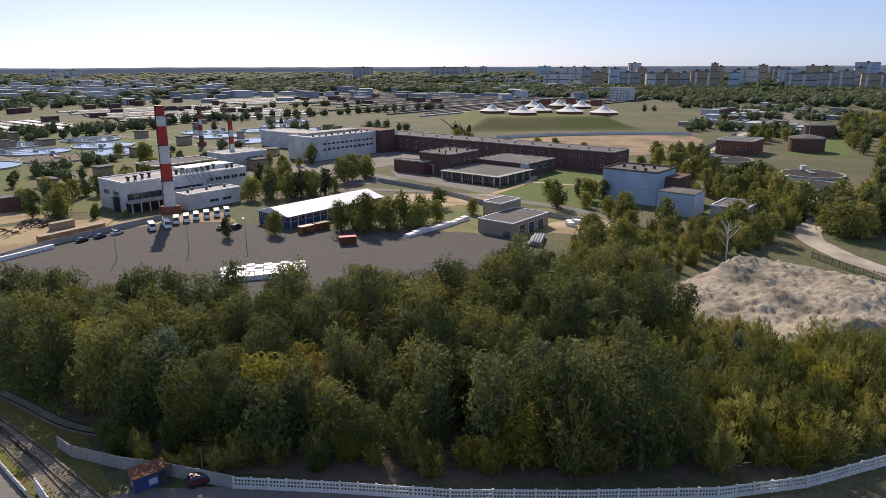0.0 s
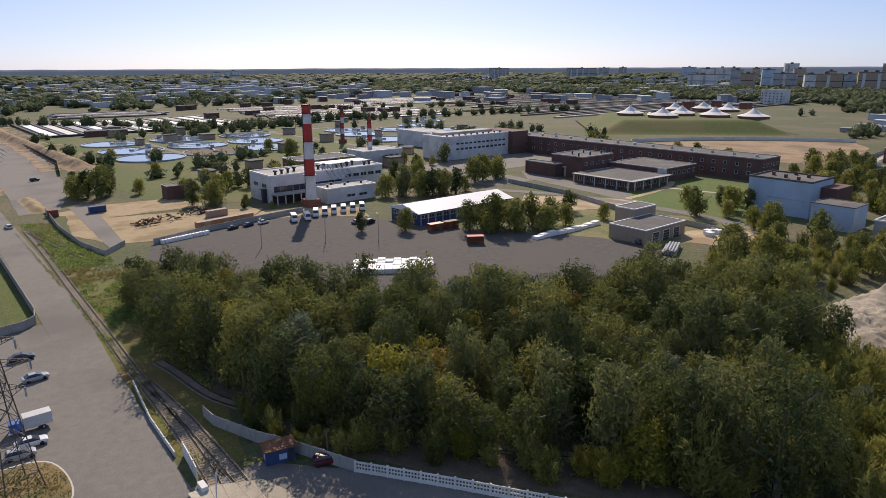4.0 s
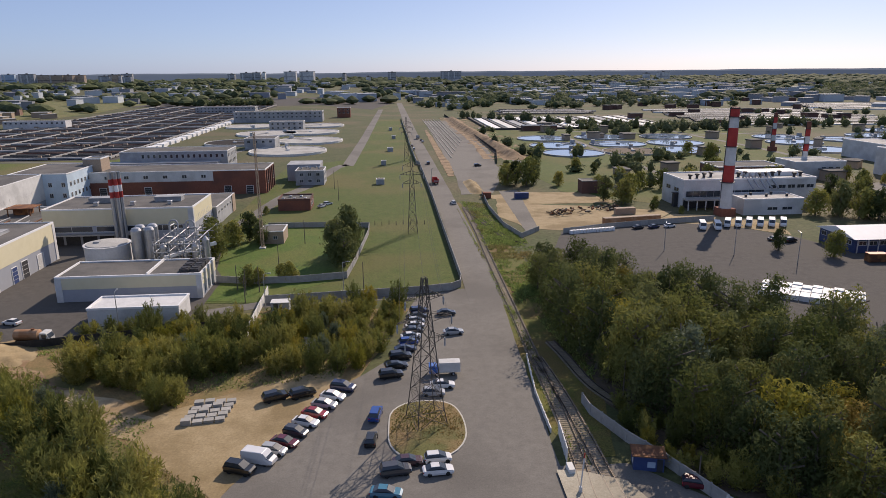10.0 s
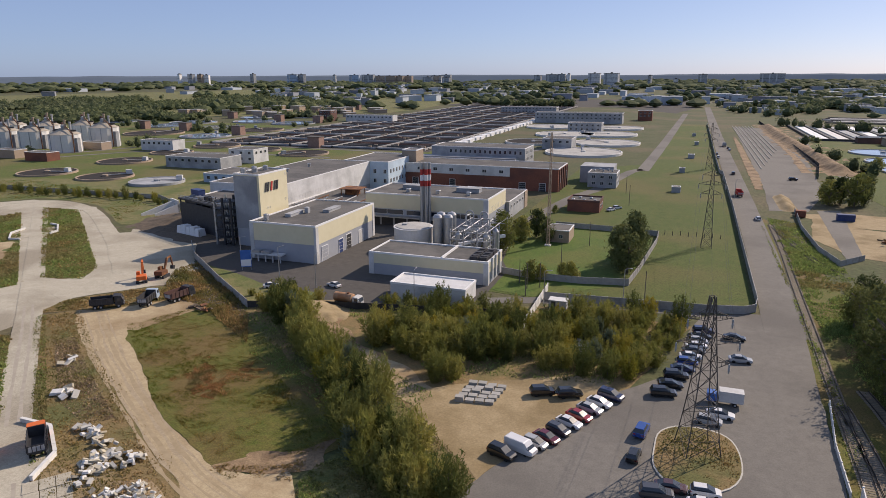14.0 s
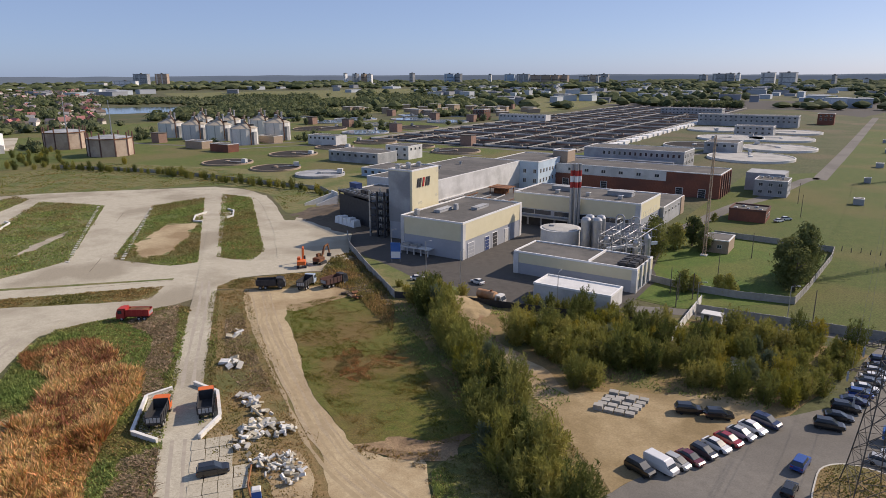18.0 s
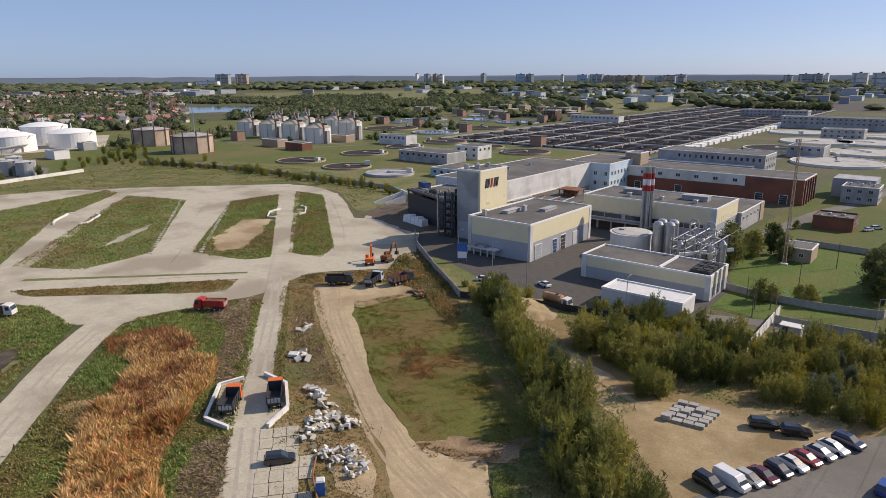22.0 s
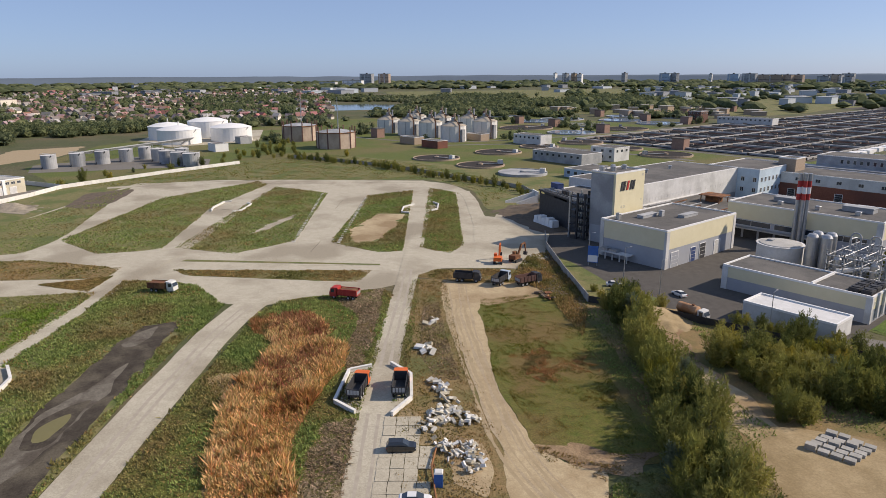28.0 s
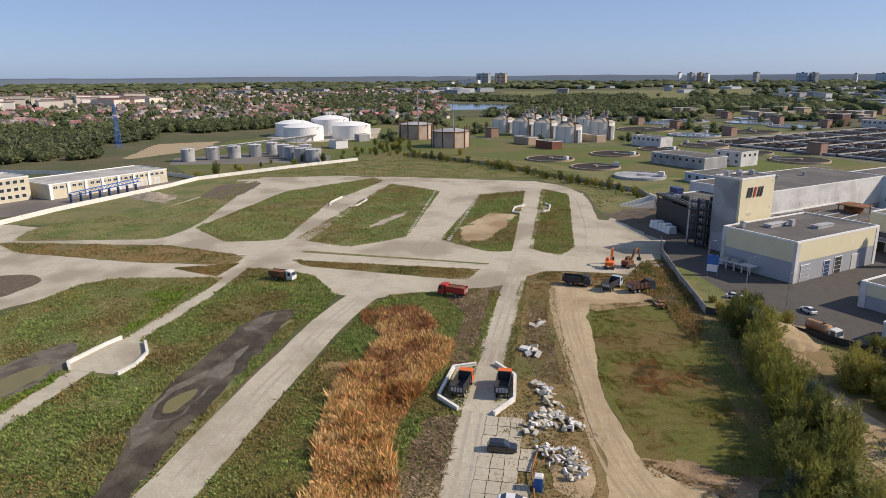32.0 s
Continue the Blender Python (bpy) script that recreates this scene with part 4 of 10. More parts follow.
for y, m, nm in ((2.6, "dark", "sign_bar"), (4.0, "dark", "sign_bar"), (5.8, "red", "sign_bar"), (7.6, "dark", "sign_bar"), (9.0, "dark", "sign_bar")):
    part(nm, MB().prism([(y, 18.0), (y + 0.9, 18.0), (y + 1.5, 21.0), (y + 0.6, 21.0)], 0, 0.2), m, t, "plain slanted sign bar", loc=pose(sx + 0.06, 0, 0, 90, 0, 90))
for u, z in ((3.4, 12.2), (4.8, 12.2), (14, 13.5), (14.4, 22)):
    add_window(t, "e", sx, sy, u, z, 0.8, 0.8)
add_window(t, "s", sx, sy, 5.2, 18, 3.6, 1.6)
for i in range(4):
    part("roof_drum", MB().rings([(0.9, 23.8), (0.9, 25.2), (0.3, 25.5)], 14, cx=2 + (i % 2) * 2.4, cy=2.6 + i * 3.0), "metal", t, smooth=False)
# outside stair and pipe rack beside the tower
t = thing("pipe_rack", -146, 176, 0, 0, "dark steel pipe rack beside the plant tower", "rack")
for i in range(3):
    for j in range(2):
        part("column", MB().box(i * 3.2, j * 6, 0, i * 3.2 + 0.6, j * 6 + 0.6, 16), "dark" if i else "metal", t)
for k in range(6):
    part("landing", MB().box(0, 0, 2.5 + k * 2.4, 7, 6.5, 2.62 + k * 2.4), "dark", t)
for k in range(5):
    part("pipe", MB().beam((1.2 + k, 3, 0), (1.2 + k, 3, 15), 0.35, 8), "metal", t)
# loading gallery on columns, with the covered stacks below it
t = thing("loading_gallery", -146, 186, 0, 159, "dark steel loading gallery on columns beside the tower", "gallery")
part("deck", MB().box(0, -3.2, 10.4, 32, 3.2, 11.0), "dark", t)
for i in range(5):
    for w in (-2.8, 2.8):
        part("column", MB().box(i * 7.6 + 0.4, w - 0.2, 0, i * 7.6 + 0.8, w + 0.2, 10.4), "dark", t)
for w in (-3.1, 3.1):
    part("handrail", MB().box(0, w - 0.05, 11.9, 32, w + 0.05, 12.0).box(0, w - 0.05, 11.4, 32, w + 0.05, 11.5), "metal", t)
rng = random.Random(14)
for i in range(9):
    x = 1.5 + i * 3.1
    part("drive_unit", MB().box(x, -1.8, 11.0, x + rng.uniform(1.0, 2.0), 0.4, 11.0 + rng.uniform(0.7, 1.6)).beam((x, 1.6, 11.4), (x + 2.8, 1.6, 11.4), 0.4, 8), rng.choice(("greywall", "dark", "metal")), t)
part("hopper", MB().box(20, -2.4, 6.6, 26, 2.4, 10.4, taper=-0.35), "dark", t)
# dark upright sheet along one side, below the deck
part("back_screen", MB().box(2, 3.3, 0.1, 30, 3.5, 9.8), "dark", t)
t = thing("blue_tank_box", -172.5, 199, 11.02, 159, "dark blue box on the loading gallery", "container")
part("body", MB().box(-4.6, -1.3, 0, 1.0, 1.3, 2.6), "navy", t)
part("roof", MB().box(-4.7, -1.4, 2.6, 1.1, 1.4, 2.7), "navy", t)
t = thing("covered_stack", -158, 183.5, 0.07, 165, "row of goods under white sheets", "stack")
for i in range(5):
    part("white_sheet", MB().box(i * 2.6, -1.6, 0, i * 2.6 + 2.5, 1.6, 2.6 + 0.5 * (i % 2), taper=0.18), "white", t)

# long white hall behind
t, sx, sy = block("long_hall", -178, 214, -146, 292, 14, "whitewall", "long whitish industrial hall with ribbon windows", base="greywall", base_h=3.0, parapet=0.3)
add_row(t, "e", sx, sy, 2, 76, 18, 6.6, 3.9, 1.7)
add_row(t, "s", sx, sy, 3, 12, 2, 8.0, 3.6, 1.6)
for y in (20, 34, 52):
    part("roof_fan", MB().rings([(0.6, 13.7), (0.6, 14.9), (0.9, 15.0), (0.9, 15.3)], 12, cx=14, cy=y), "metal", t)
t, sx, sy = block("annex", -172, 196, -146, 214, 11, "greywall", "grey annex of the long hall", base="whitewall", base_h=4)
t, sx, sy = block("window_block", -160, 292, -136, 326, 14, "skyblue", "pale blue-white block with rows of windows", parapet=0.4)
for z in (3.6, 8.2):
    add_row(t, "e", sx, sy, 2, 32, 9, z, 1.6, 2.0)
    add_row(t, "s", sx, sy, 16, 23, 2, z, 1.6, 2.0)
block("stair_block", -140, 318, -132, 328, 17, "tanbrick", "tan brick stair tower")
t, sx, sy = block("plant_wing", -146, 216, -112, 262, 5.6, "greywall", "low grey wing with roof ducts", parapet=0.6)
for i in range(9):
    part("duct", MB().beam((3 + i * 3.2, 4 + (i % 3) * 5, 6.0), (4.5 + i * 3.2, 16 + (i % 2) * 6, 6.5 + 0.3 * (i % 3)), 0.32, 8), ("greywall", "rust", "whitewall")[i % 3], t)
part("rust_shelter", MB().box(9, 30, 5.4, 9.3, 30.3, 8).box(16.7, 30, 5.4, 17, 30.3, 8).box(9, 36.7, 5.4, 9.3, 37, 8).box(16.7, 36.7, 5.4, 17, 37, 8).box(10, 32, 5.4, 15, 36.4, 7.4).box(8.4, 29.4, 8, 17.6, 37.6, 8.3), "rust", t, "rust-brown roof shelter")

# process hall
t, sx, sy = block("process_hall", -113, 222, -65, 246, 12.0, "yellow", "cream process hall with dark ribbon windows", base="greypanel", base_h=6.4)
for i in range(3):
    add_window(t, "s", sx, sy, 2 + i * 14.5, 4.3, 13.4, 1.9)
add_row(t, "e", sx, sy, 4, 20, 3, 6.8, 4.0, 1.8)
part("corner_pier", MB().box(sx - 1.6, -0.16, 0, sx + 0.16, 1.0, 11.5), "whitewall", t)
part("ledge", MB().box(0, -2.6, 3.5, sx * 0.7, 0, 3.9), "metal", t)
# flush dark panels stand in for shade inside the open bay
for i in range(6):
    part("bay_door", MB().box(1 + i * 5.4, -0.05, 0, 5.6 + i * 5.4, 0, 3.2), "dark", t)
for x in (10, 32):
    part("roof_box", MB().box(x, 12, 11.8, x + 9, 16, 13.3).box(x - 0.2, 11.8, 13.3, x + 9.2, 16.2, 13.5, taper=0.03), "greywall", t)
for x in (14, 26, 38):
    roof_vent(t, x, 6, 11.8, 1.4, 1.4, 1.2)
t, sx, sy = block("side_store", -90, 246.4, -63.5, 276, 7.1, "greywall", "long grey store with a tan end wall", parapet=0.3)
part("end_wall", MB().box(sx, sy - 5, 0, sx + 0.3, sy, 7.0), "tanbrick", t)
add_row(t, "e", sx, sy, 2, 23, 5, 4.0, 2.0, 1.2)

# low box hall and white shed
t, sx, sy = block("box_hall", -82.5, 163, -47.5, 177, 6.5, "yellow", "low cream hall with roof coolers", base="greypanel", base_h=3.3)
part("roof_kerb", MB().box(sx * 0.62, 0.3, 6.3, sx * 0.62 + 0.4, sy - 0.3, 6.9), "white", t)
for i in range(6):
    part("roof_cooler", MB().box(sx - 5.6 + (i % 2) * 2.6, 1.4 + (i // 2) * 3.6, 6.3, sx - 3.4 + (i % 2) * 2.6, 4.4 + (i // 2) * 3.6, 7.3).rings([(0.9, 7.3), (0.9, 7.5)], 12, cx=sx - 4.5 + (i % 2) * 2.6, cy=2.9 + (i // 2) * 3.6), "dark", t)
for i in range(3):
    part("wall_duct", MB().box(sx + 0.06, 3 + i * 3.6, 1, sx + 0.5, 3.7 + i * 3.6, 7.0), "whitewall", t)
add_window(t, "e", sx, sy, 1.2, 4.2, 0.9, 0.9)
part("corner_pier", MB().box(sx - 1.2, -0.16, 0, sx + 0.16, 0.8, 6.1), "whitewall", t)
part("corner_pier", MB().box(-0.16, -0.16, 0, 1.4, 0.8, 6.1), "whitewall", t)
block("white_shed", -68, 145.5, -48, 154, 4.2, "whitewall", "low shed with a bright white roof", roof="whitewall", parapet=0.5, category="shed")

# stack, tank and silos
t = thing("steel_stack", -88.5, 218, 0, 0, "steel flue stack with red and white bands", "chimney")
for k, (dx, dy) in enumerate(((0, 0), (1.5, 0.4), (0.6, 1.6), (2.2, 1.7))):
    for z0, z1, m in ((0, 16.2, "metal"), (16.2, 18.2, "red"), (18.2, 20.3, "white"), (20.3, 22.3, "red"), (22.3, 24.6, "metal")):
        part("flue", MB().rings([(0.62, z0), (0.62, z1)], 12, cx=dx, cy=dy), m, t)
t = thing("round_tank", -81.5, 193, 0, 0, "white round tank with a pale lid", "tank")
part("shell", MB().rings([(6.2, 0), (6.2, 7.2), (6.4, 7.25), (6.4, 7.5)], 40), "whitewall", t, smooth=False)
part("lid", MB().rings([(5.8, 7.5), (5.6, 7.7), (0.4, 8.0)], 40), "roof_pale", t)
part("hatch", MB().box(-3.4, -1.2, 7.6, -1.8, 0.2, 8.3), "greywall", t)
for i, (x, y) in enumerate(((-72.3, 191), (-69.1, 192), (-72.6, 195), (-69.4, 196))):
    t = thing("silo", x, y, 0, 0, "slim stainless steel silo", "silo", "silos by the process hall")
    part("shell", MB().rings([(1.5, 0.4), (1.5, 11.5), (1.1, 12.2), (0.2, 12.5)], 18), "metal", t, smooth=False)
    for k in range(3):
        part("leg", MB().beam((1.2 * math.cos(k * 2.1), 1.2 * math.sin(k * 2.1), 0), (1.2 * math.cos(k * 2.1), 1.2 * math.sin(k * 2.1), 0.6), 0.25), "metal", t)
t = thing("pipework", -65.5, 183, 0, 0, "tangled steel pipework and vessels", "pipework")
rng = random.Random(4)
for lev in range(4):
    z = 2.4 + lev * 2.3
    for k in range(7):
        w = rng.uniform(0.1, 0.24)
        if k % 2:
            part("pipe", MB().beam((0, 1 + k * 2.7, z + w), (13.2, 1 + k * 2.7, z + w), w, 8), rng.choice(("metal", "whitewall", "metal", "greywall")), t)
        else:
            part("pipe", MB().beam((0.8 + k * 1.8, 0, z + w), (0.8 + k * 1.8, 20, z + w), w, 8), rng.choice(("metal", "whitewall", "metal", "greywall")), t)
for i in range(22):
    x, y, z = rng.uniform(0, 13), rng.uniform(0, 20), rng.uniform(4, 12)
    w = rng.uniform(0.12, 0.35)
    part("riser", MB().beam((x, y, 0), (x, y, z), w, 8).beam((x, y, z), (x + rng.uniform(-2, 2), y + rng.uniform(-2, 2), z + 0.3), w, 8), rng.choice(("metal", "metal", "greywall", "dark")), t)
for i in range(6):
    part("vessel", MB().rings([(0.4, 1), (1.0, 1.6), (1.0, 7.5 + i % 2), (0.3, 8.6 + i % 2)], 14, cx=1.5 + 2.2 * i, cy=4 + 3 * (i % 4)), "metal", t)
for i in range(4):
    for j in range(3):
        part("frame_post", MB().box(i * 4.2, j * 9.8, 0, i * 4.2 + 0.3, j * 9.8 + 0.3, 10), "greywall", t)
for lev in range(4):
    for j in range(3):
        part("frame_beam", MB().box(0, j * 9.8, 2.1 + lev * 2.3, 13, j * 9.8 + 0.3, 2.35 + lev * 2.3), "greywall", t)
part("handrail", MB().box(0, 0, 10.0, 13, 0.08, 10.1).box(0, 0, 10.5, 13, 0.08, 10.6).box(13, 0, 10.5, 13.08, 20, 10.6), "metal", t)
part("swan_neck", MB().tube([(2, 10, 8), (2, 10, 13), (2.6, 10, 13.8), (3.8, 10, 13.8), (4.4, 10, 13), (4.4, 10, 9)], 0.22, 8), "greywall", t)
part("swan_neck", MB().tube([(6, 12, 8), (6, 12, 12.4), (6.6, 12, 13.2), (7.8, 12, 13.2), (8.4, 12, 12.4), (8.4, 12, 9)], 0.22, 8), "metal", t)
part("pipe_bridge", MB().beam((3, 0, 5.4), (14, 12, 6.2), 0.9), "white", t, "white boxed pipe bridge")

# brick works behind
t, sx, sy = block("brick_works", -142, 313, -57, 337, 11.2, "brick", "long red brick building with a pale upper band", parapet=0.4)
part("pale_band", MB().box(0, -0.012, 6.4, sx * 0.72, 0, 10.8), "whitewall", t)
add_row(t, "s", sx, sy, 4, 58, 7, 7.8, 2.2, 1.6)
for u in (10, 30, 66, 76):
    add_door(t, "s", sx, sy, u, 3.0, 3.8, "dark")
for i in range(5):
    part("pier", MB().box(sx, 2 + i * 5, 0, sx + 0.5, 3 + i * 5, 10.6), "brick_dark", t)
add_row(t, "e", sx, sy, 4, 22, 3, 4, 2.0, 3.6)
t, sx, sy = block("window_works", -152, 392, -92, 416, 11.5, "greywall", "long grey works building with a row of windows", parapet=0.4)
add_row(t, "s", sx, sy, 12, 58, 15, 7.6, 1.6, 2.2, True)
add_row(t, "e", sx, sy, 2, 22, 6, 7.6, 1.8, 2.2, True)
add_row(t, "e", sx, sy, 2, 22, 6, 3.5, 1.8, 2.2, True)
part("low_front", MB().box(-6, -8, 0, sx - 4, 0, 6), "greywall", t)
t, sx, sy = block("cube_block", -46, 333, -32, 347, 7.5, "greywall", "two-storey grey block with pale trim", parapet=0.3)
part("upper_store", MB().box(-6, 14.2, 0, 11, 30, 8.6), "greywall", t)
for z in (1.4, 4.6):
    add_row(t, "s", sx, sy, 2, 12, 3, z, 1.8, 1.6)
    add_row(t, "e", sx, sy, 2, 12, 3, z, 1.8, 1.6)
for i in range(5):
    roof_vent(t, 2 + i * 2.2, 6 + (i % 2) * 4, 7.3, 0.7, 0.7, 0.8)
t, sx, sy = block("brick_shed", -45, 270, -32, 282, 4.6, "brick", "small roofless-looking red brick shed", trim="brick_dark", parapet=0.7, category="shed")
for i in range(5):
    roof_vent(t, 1.5 + i * 2.2, 2 + (i % 2) * 5, 4.4, 0.9, 0.9, 0.5)
add_row(t, "e", sx, sy, 2, 10, 3, 1.6, 1.4, 1.6)
t, sx, sy = block("tan_hut", -43, 216, -35, 226, 4.4, "tanbrick", "small tan brick hut with a flat roof", category="shed", parapet=0.3)
add_window(t, "s", sx, sy, 4.6, 1.6, 1.4, 1.2)

# boiler house to the east
t, sx, sy = block("boiler_house", 118.5, 255.5, 174.5, 276, 11.6, "whitewall", "whitish boiler house with a dark-backed porch", roof="roof_pale", parapet=0.6)
add_window(t, "w", sx, sy, 4, 6.0, 4.4, 1.8)
add_window(t, "w", sx, sy, 12, 6.0, 4.4, 1.8)
part("window_band", MB().box(1.2, -0.12, 4.6, 34, 0.02, 7.0), "glass", t, "dark band of windows")
for i in range(12):
    part("mullion", MB().box(1.2 + i * 2.9, -0.16, 4.6, 1.34 + i * 2.9, -0.12, 7.0), "greywall", t)
for i in range(5):
    add_window(t, "s", sx, sy, 36 + i * 4.0, 7.4, 3.2, 1.6)
for i in range(9):
    part("column", MB().box(0.6 + i * 3.6, -4.2, 0, 0.95 + i * 3.6, -3.85, 3.8), "whitewall", t)
# dark sheet over the wall behind the columns
part("porch_back", MB().box(0.4, -0.08, 0.02, 33, -0.02, 3.8), "dark", t)
part("canopy", MB().box(0, -4.5, 3.8, 34, 0, 4.4), "roof_pale", t)
for i in range(14):
    part("roof_fan", MB().rings([(0.55, 11.2), (0.55, 12.6), (0.95, 12.8), (0.95, 13.3), (0.2, 13.6)], 10, cx=4 + i * 3.7, cy=3.5 + (i % 4) * 1.6), "dark", t)
for i in range(5):
    part("roof_duct", MB().beam((26 + i * 2.6, 2.5, 11.2), (26 + i * 2.6, 2.5, 13.6), 0.55, 8).beam((26 + i * 2.6, 2.5, 13.6), (27.6 + i * 2.6, -3.5, 8), 0.5, 8), "greywall", t)
part("roof_ridge", MB().box(30, 8, 11.2, sx - 2, 17, 13.0), "white", t)
part("west_stair", MB().box(-1.8, 4, 0, -0.1, 6, 5.6).box(-2.2, 3.6, 5.6, 0, 6.4, 5.8), "dark", t)
t, sx, sy = block("boiler_annex", 136, 240, 160, 253.5, 6.4, "whitewall", "white annex with a flat grey roof", roof="roof_pale", parapet=0.4)
for u in (9.5, 15.5):
    add_window(t, "s", sx, sy, u, 1.8, 4.2, 1.3)
for i in range(5):
    roof_vent(t, 3 + i * 4.2, 5 + (i % 2) * 4, 6.2, 0.7, 0.7, 0.9, "dark")
block("gate_store", 88, 293, 100, 300, 6.0, "brick_dark", "low brown brick store by the grass", trim="roof_pale", parapet=0.3, category="shed")
t, sx, sy = block("pump_house", 205, 318, 232, 336, 9, "whitewall", "pale pump house with a flat roof", roof="roof_pale")
add_row(t, "s", sx, sy, 14, 24, 3, 5, 2.4, 1.2)
block("dark_store", 155, 300, 188, 318, 10, "brick_dark", "dark store behind the boiler house")


def chimney(x, y, h, r0, r1, bands, label):
    t = thing("striped_chimney", x, y, 0, 0, label, "chimney", "red and white chimneys")
    part("plinth", MB().box(-r0 - 0.6, -r0 - 0.6, 0, r0 + 0.6, r0 + 0.6, 3), "brick", t)
    z = 3.0
    for i, (d, m) in enumerate(bands):
        f = lambda q: r0 + (r1 - r0) * (q - 3) / (h - 3)
        part("band", MB().rings([(f(z), z), (f(z + d), z + d)], 24), m, t, smooth=False)
        if i % 2 == 1:
            part("gallery", MB().rings([(f(z) + 0.5, z - 0.15), (f(z) + 0.5, z + 0.15)], 24), "dark", t)
        z += d
    part("flue_rim", MB().rings([(r1 + 0.15, z - 0.5), (r1 + 0.15, z), (r1 - 0.3, z), (r1 - 0.3, z - 1)], 24, cap=False), "dark", t)
    part("ladder", MB().beam((-r0, 0, 3), (-r1 - 0.1, 0, z), 0.25), "dark", t)


chimney(129, 241, 41, 2.3, 1.7, [(10, "whitewall"), (6.5, "red"), (7, "whitewall"), (7, "red"), (4, "whitewall"), (3.5, "red")], "tall banded red and white boiler chimney")
chimney(227, 345, 27, 1.6, 1.2, [(4, "brick"), (4, "whitewall"), (4, "red"), (4, "whitewall"), (4, "red"), (4, "brick")], "small banded red and white chimney")
chimney(262, 435, 26, 1.6, 1.2, [(4, "brick"), (4, "whitewall"), (4, "red"), (4, "whitewall"), (4, "red"), (3, "brick")], "small banded red and white chimney")

# blue hall with a white roof
t = thing("blue_hall", 141, 184, 0, 0, "navy hall with a bright white sheet roof", "hall")
sx, sy = 46, 17
part("wall", MB().box(0, 0, 0, sx, sy, 4.6), "navy", t)
part("roof", MB().add([(-1, -1, 4.5), (sx + 1, -1, 4.5), (sx + 1, sy + 1, 4.5), (-1, sy + 1, 4.5), (-1, sy / 2, 6.8), (sx + 1, sy / 2, 6.8)], [(0, 1, 5, 4), (2, 3, 4, 5), (0, 4, 3), (1, 2, 5), (3, 2, 1, 0)]), "white", t, "white sheet roof")
for i in range(14):
    part("column", MB().box(i * 3.4 + 0.6, -0.2, 0, i * 3.4 + 0.9, 0, 4.5), "whitewall", t)
for i in range(13):
    add_window(t, "s", sx, sy, i * 3.4 + 1.1, 2.4, 2.6, 1.4)
for i in range(4):
    add_window(t, "w", sx, sy, i * 4 + 1, 2.2, 2.4, 1.5)

# brick office, low pavilion, long brick range, white hall, pale blue block
t, sx, sy = block("brick_office", 267, 212.5, 292, 233, 10.9, "brick_dark", "brown brick office with a flat grey roof", trim="roof_pale")
for i in range(5):
    part("roof_fan", MB().rings([(0.4, 10.6), (0.4, 11.8), (0.8, 12.0), (0.1, 12.5)], 8, cx=3 + i * 4.6, cy=5 + (i % 2) * 8), "dark", t)
for i in range(3):
    part("portal", MB().box(-0.5, 10.5 + i * 2.6, 0, 0, 11.0 + i * 2.6, 4.6), "whitewall", t)
part("portal_beam", MB().box(-0.6, 10.3, 4.6, 0, 16.4, 5.1), "whitewall", t)
add_row(t, "s", sx, sy, 2, 23, 5, 6.4, 2.0, 1.6)
t, sx, sy = block("pavilion", 257, 176, 287, 209, 4.7, "brick_dark", "low dark pavilion with pale columns", roof="roof", trim="roof_pale", parapet=0.3)
for i in range(6):
    part("column", MB().box(-1.6, 0.5 + i * 6.3, 0, -1.2, 0.9 + i * 6.3, 4.4), "whitewall", t)
for i in range(5):
    part("column", MB().box(0.6 + i * 6.6, -1.6, 0, 1.0 + i * 6.6, -1.2, 4.4), "whitewall", t)
part("eave_board", MB().box(-2.2, -2.2, 4.36, sx, 0, 4.62).box(-2.2, 0, 4.36, 0, sy, 4.62), "roof_pale", t)
add_row(t, "w", sx, sy, 2, 32, 8, 1.2, 2.6, 2.6)
add_row(t, "s", sx, sy, 2, 28, 7, 1.2, 2.6, 2.6)
t, sx, sy = block("pavilion_hall", 288, 178.5, 316, 211, 6.9, "brick_dark", "flat-roofed hall behind the pavilion", roof="roof", trim="roof_pale", parapet=0.4)
add_row(t, "s", sx, sy, 2, 27, 6, 3.0, 2.4, 2.0)
part("white_end", MB().box(-0.4, -0.2, 0, 1.2, 4, 6.8), "whitewall", t)
t, sx, sy = block("brick_range", 326, 150, 346, 345, 11, "brick_dark", "very long brown brick range with small windows", roof="roof", trim="roof_pale")
add_row(t, "w", sx, sy, 6, 190, 30, 2.6, 1.8, 1.8, True)
add_row(t, "w", sx, sy, 6, 190, 30, 6.6, 1.8, 1.8, True)
add_row(t, "s", sx, sy, 2, 18, 5, 6.6, 1.6, 1.8, True)
for i in range(16):
    roof_vent(t, 8, 6 + i * 12, 10.8, 1.0, 1.0, 1.2)
t, sx, sy = block("west_gatehouse", 261, 225, 266.8, 246, 6.7, "brick_dark", "low brown brick wing", trim="roof_pale")
t, sx, sy = block("white_hall", 258, 309, 311, 332, 14.2, "whitewall", "large whitish hall with a stepped roof", roof="roof_pale")
add_row(t, "s", sx, sy, 8, 50, 12, 5.6, 2.6, 1.4, True)
add_row(t, "s", sx, sy, 8, 50, 12, 9.0, 2.6, 1.2, True)
part("upper_bay", MB().box(6, 12, 13.8, 50, 21, 15.4), "roof_pale", t)
for i in range(10):
    roof_vent(t, 4 + i * 5, 4, 14.0, 0.8, 0.8, 1.0, "dark")
part("brick_end", MB().box(sx, -4, 0, sx + 14, 24, 14.6), "brick_dark", t)
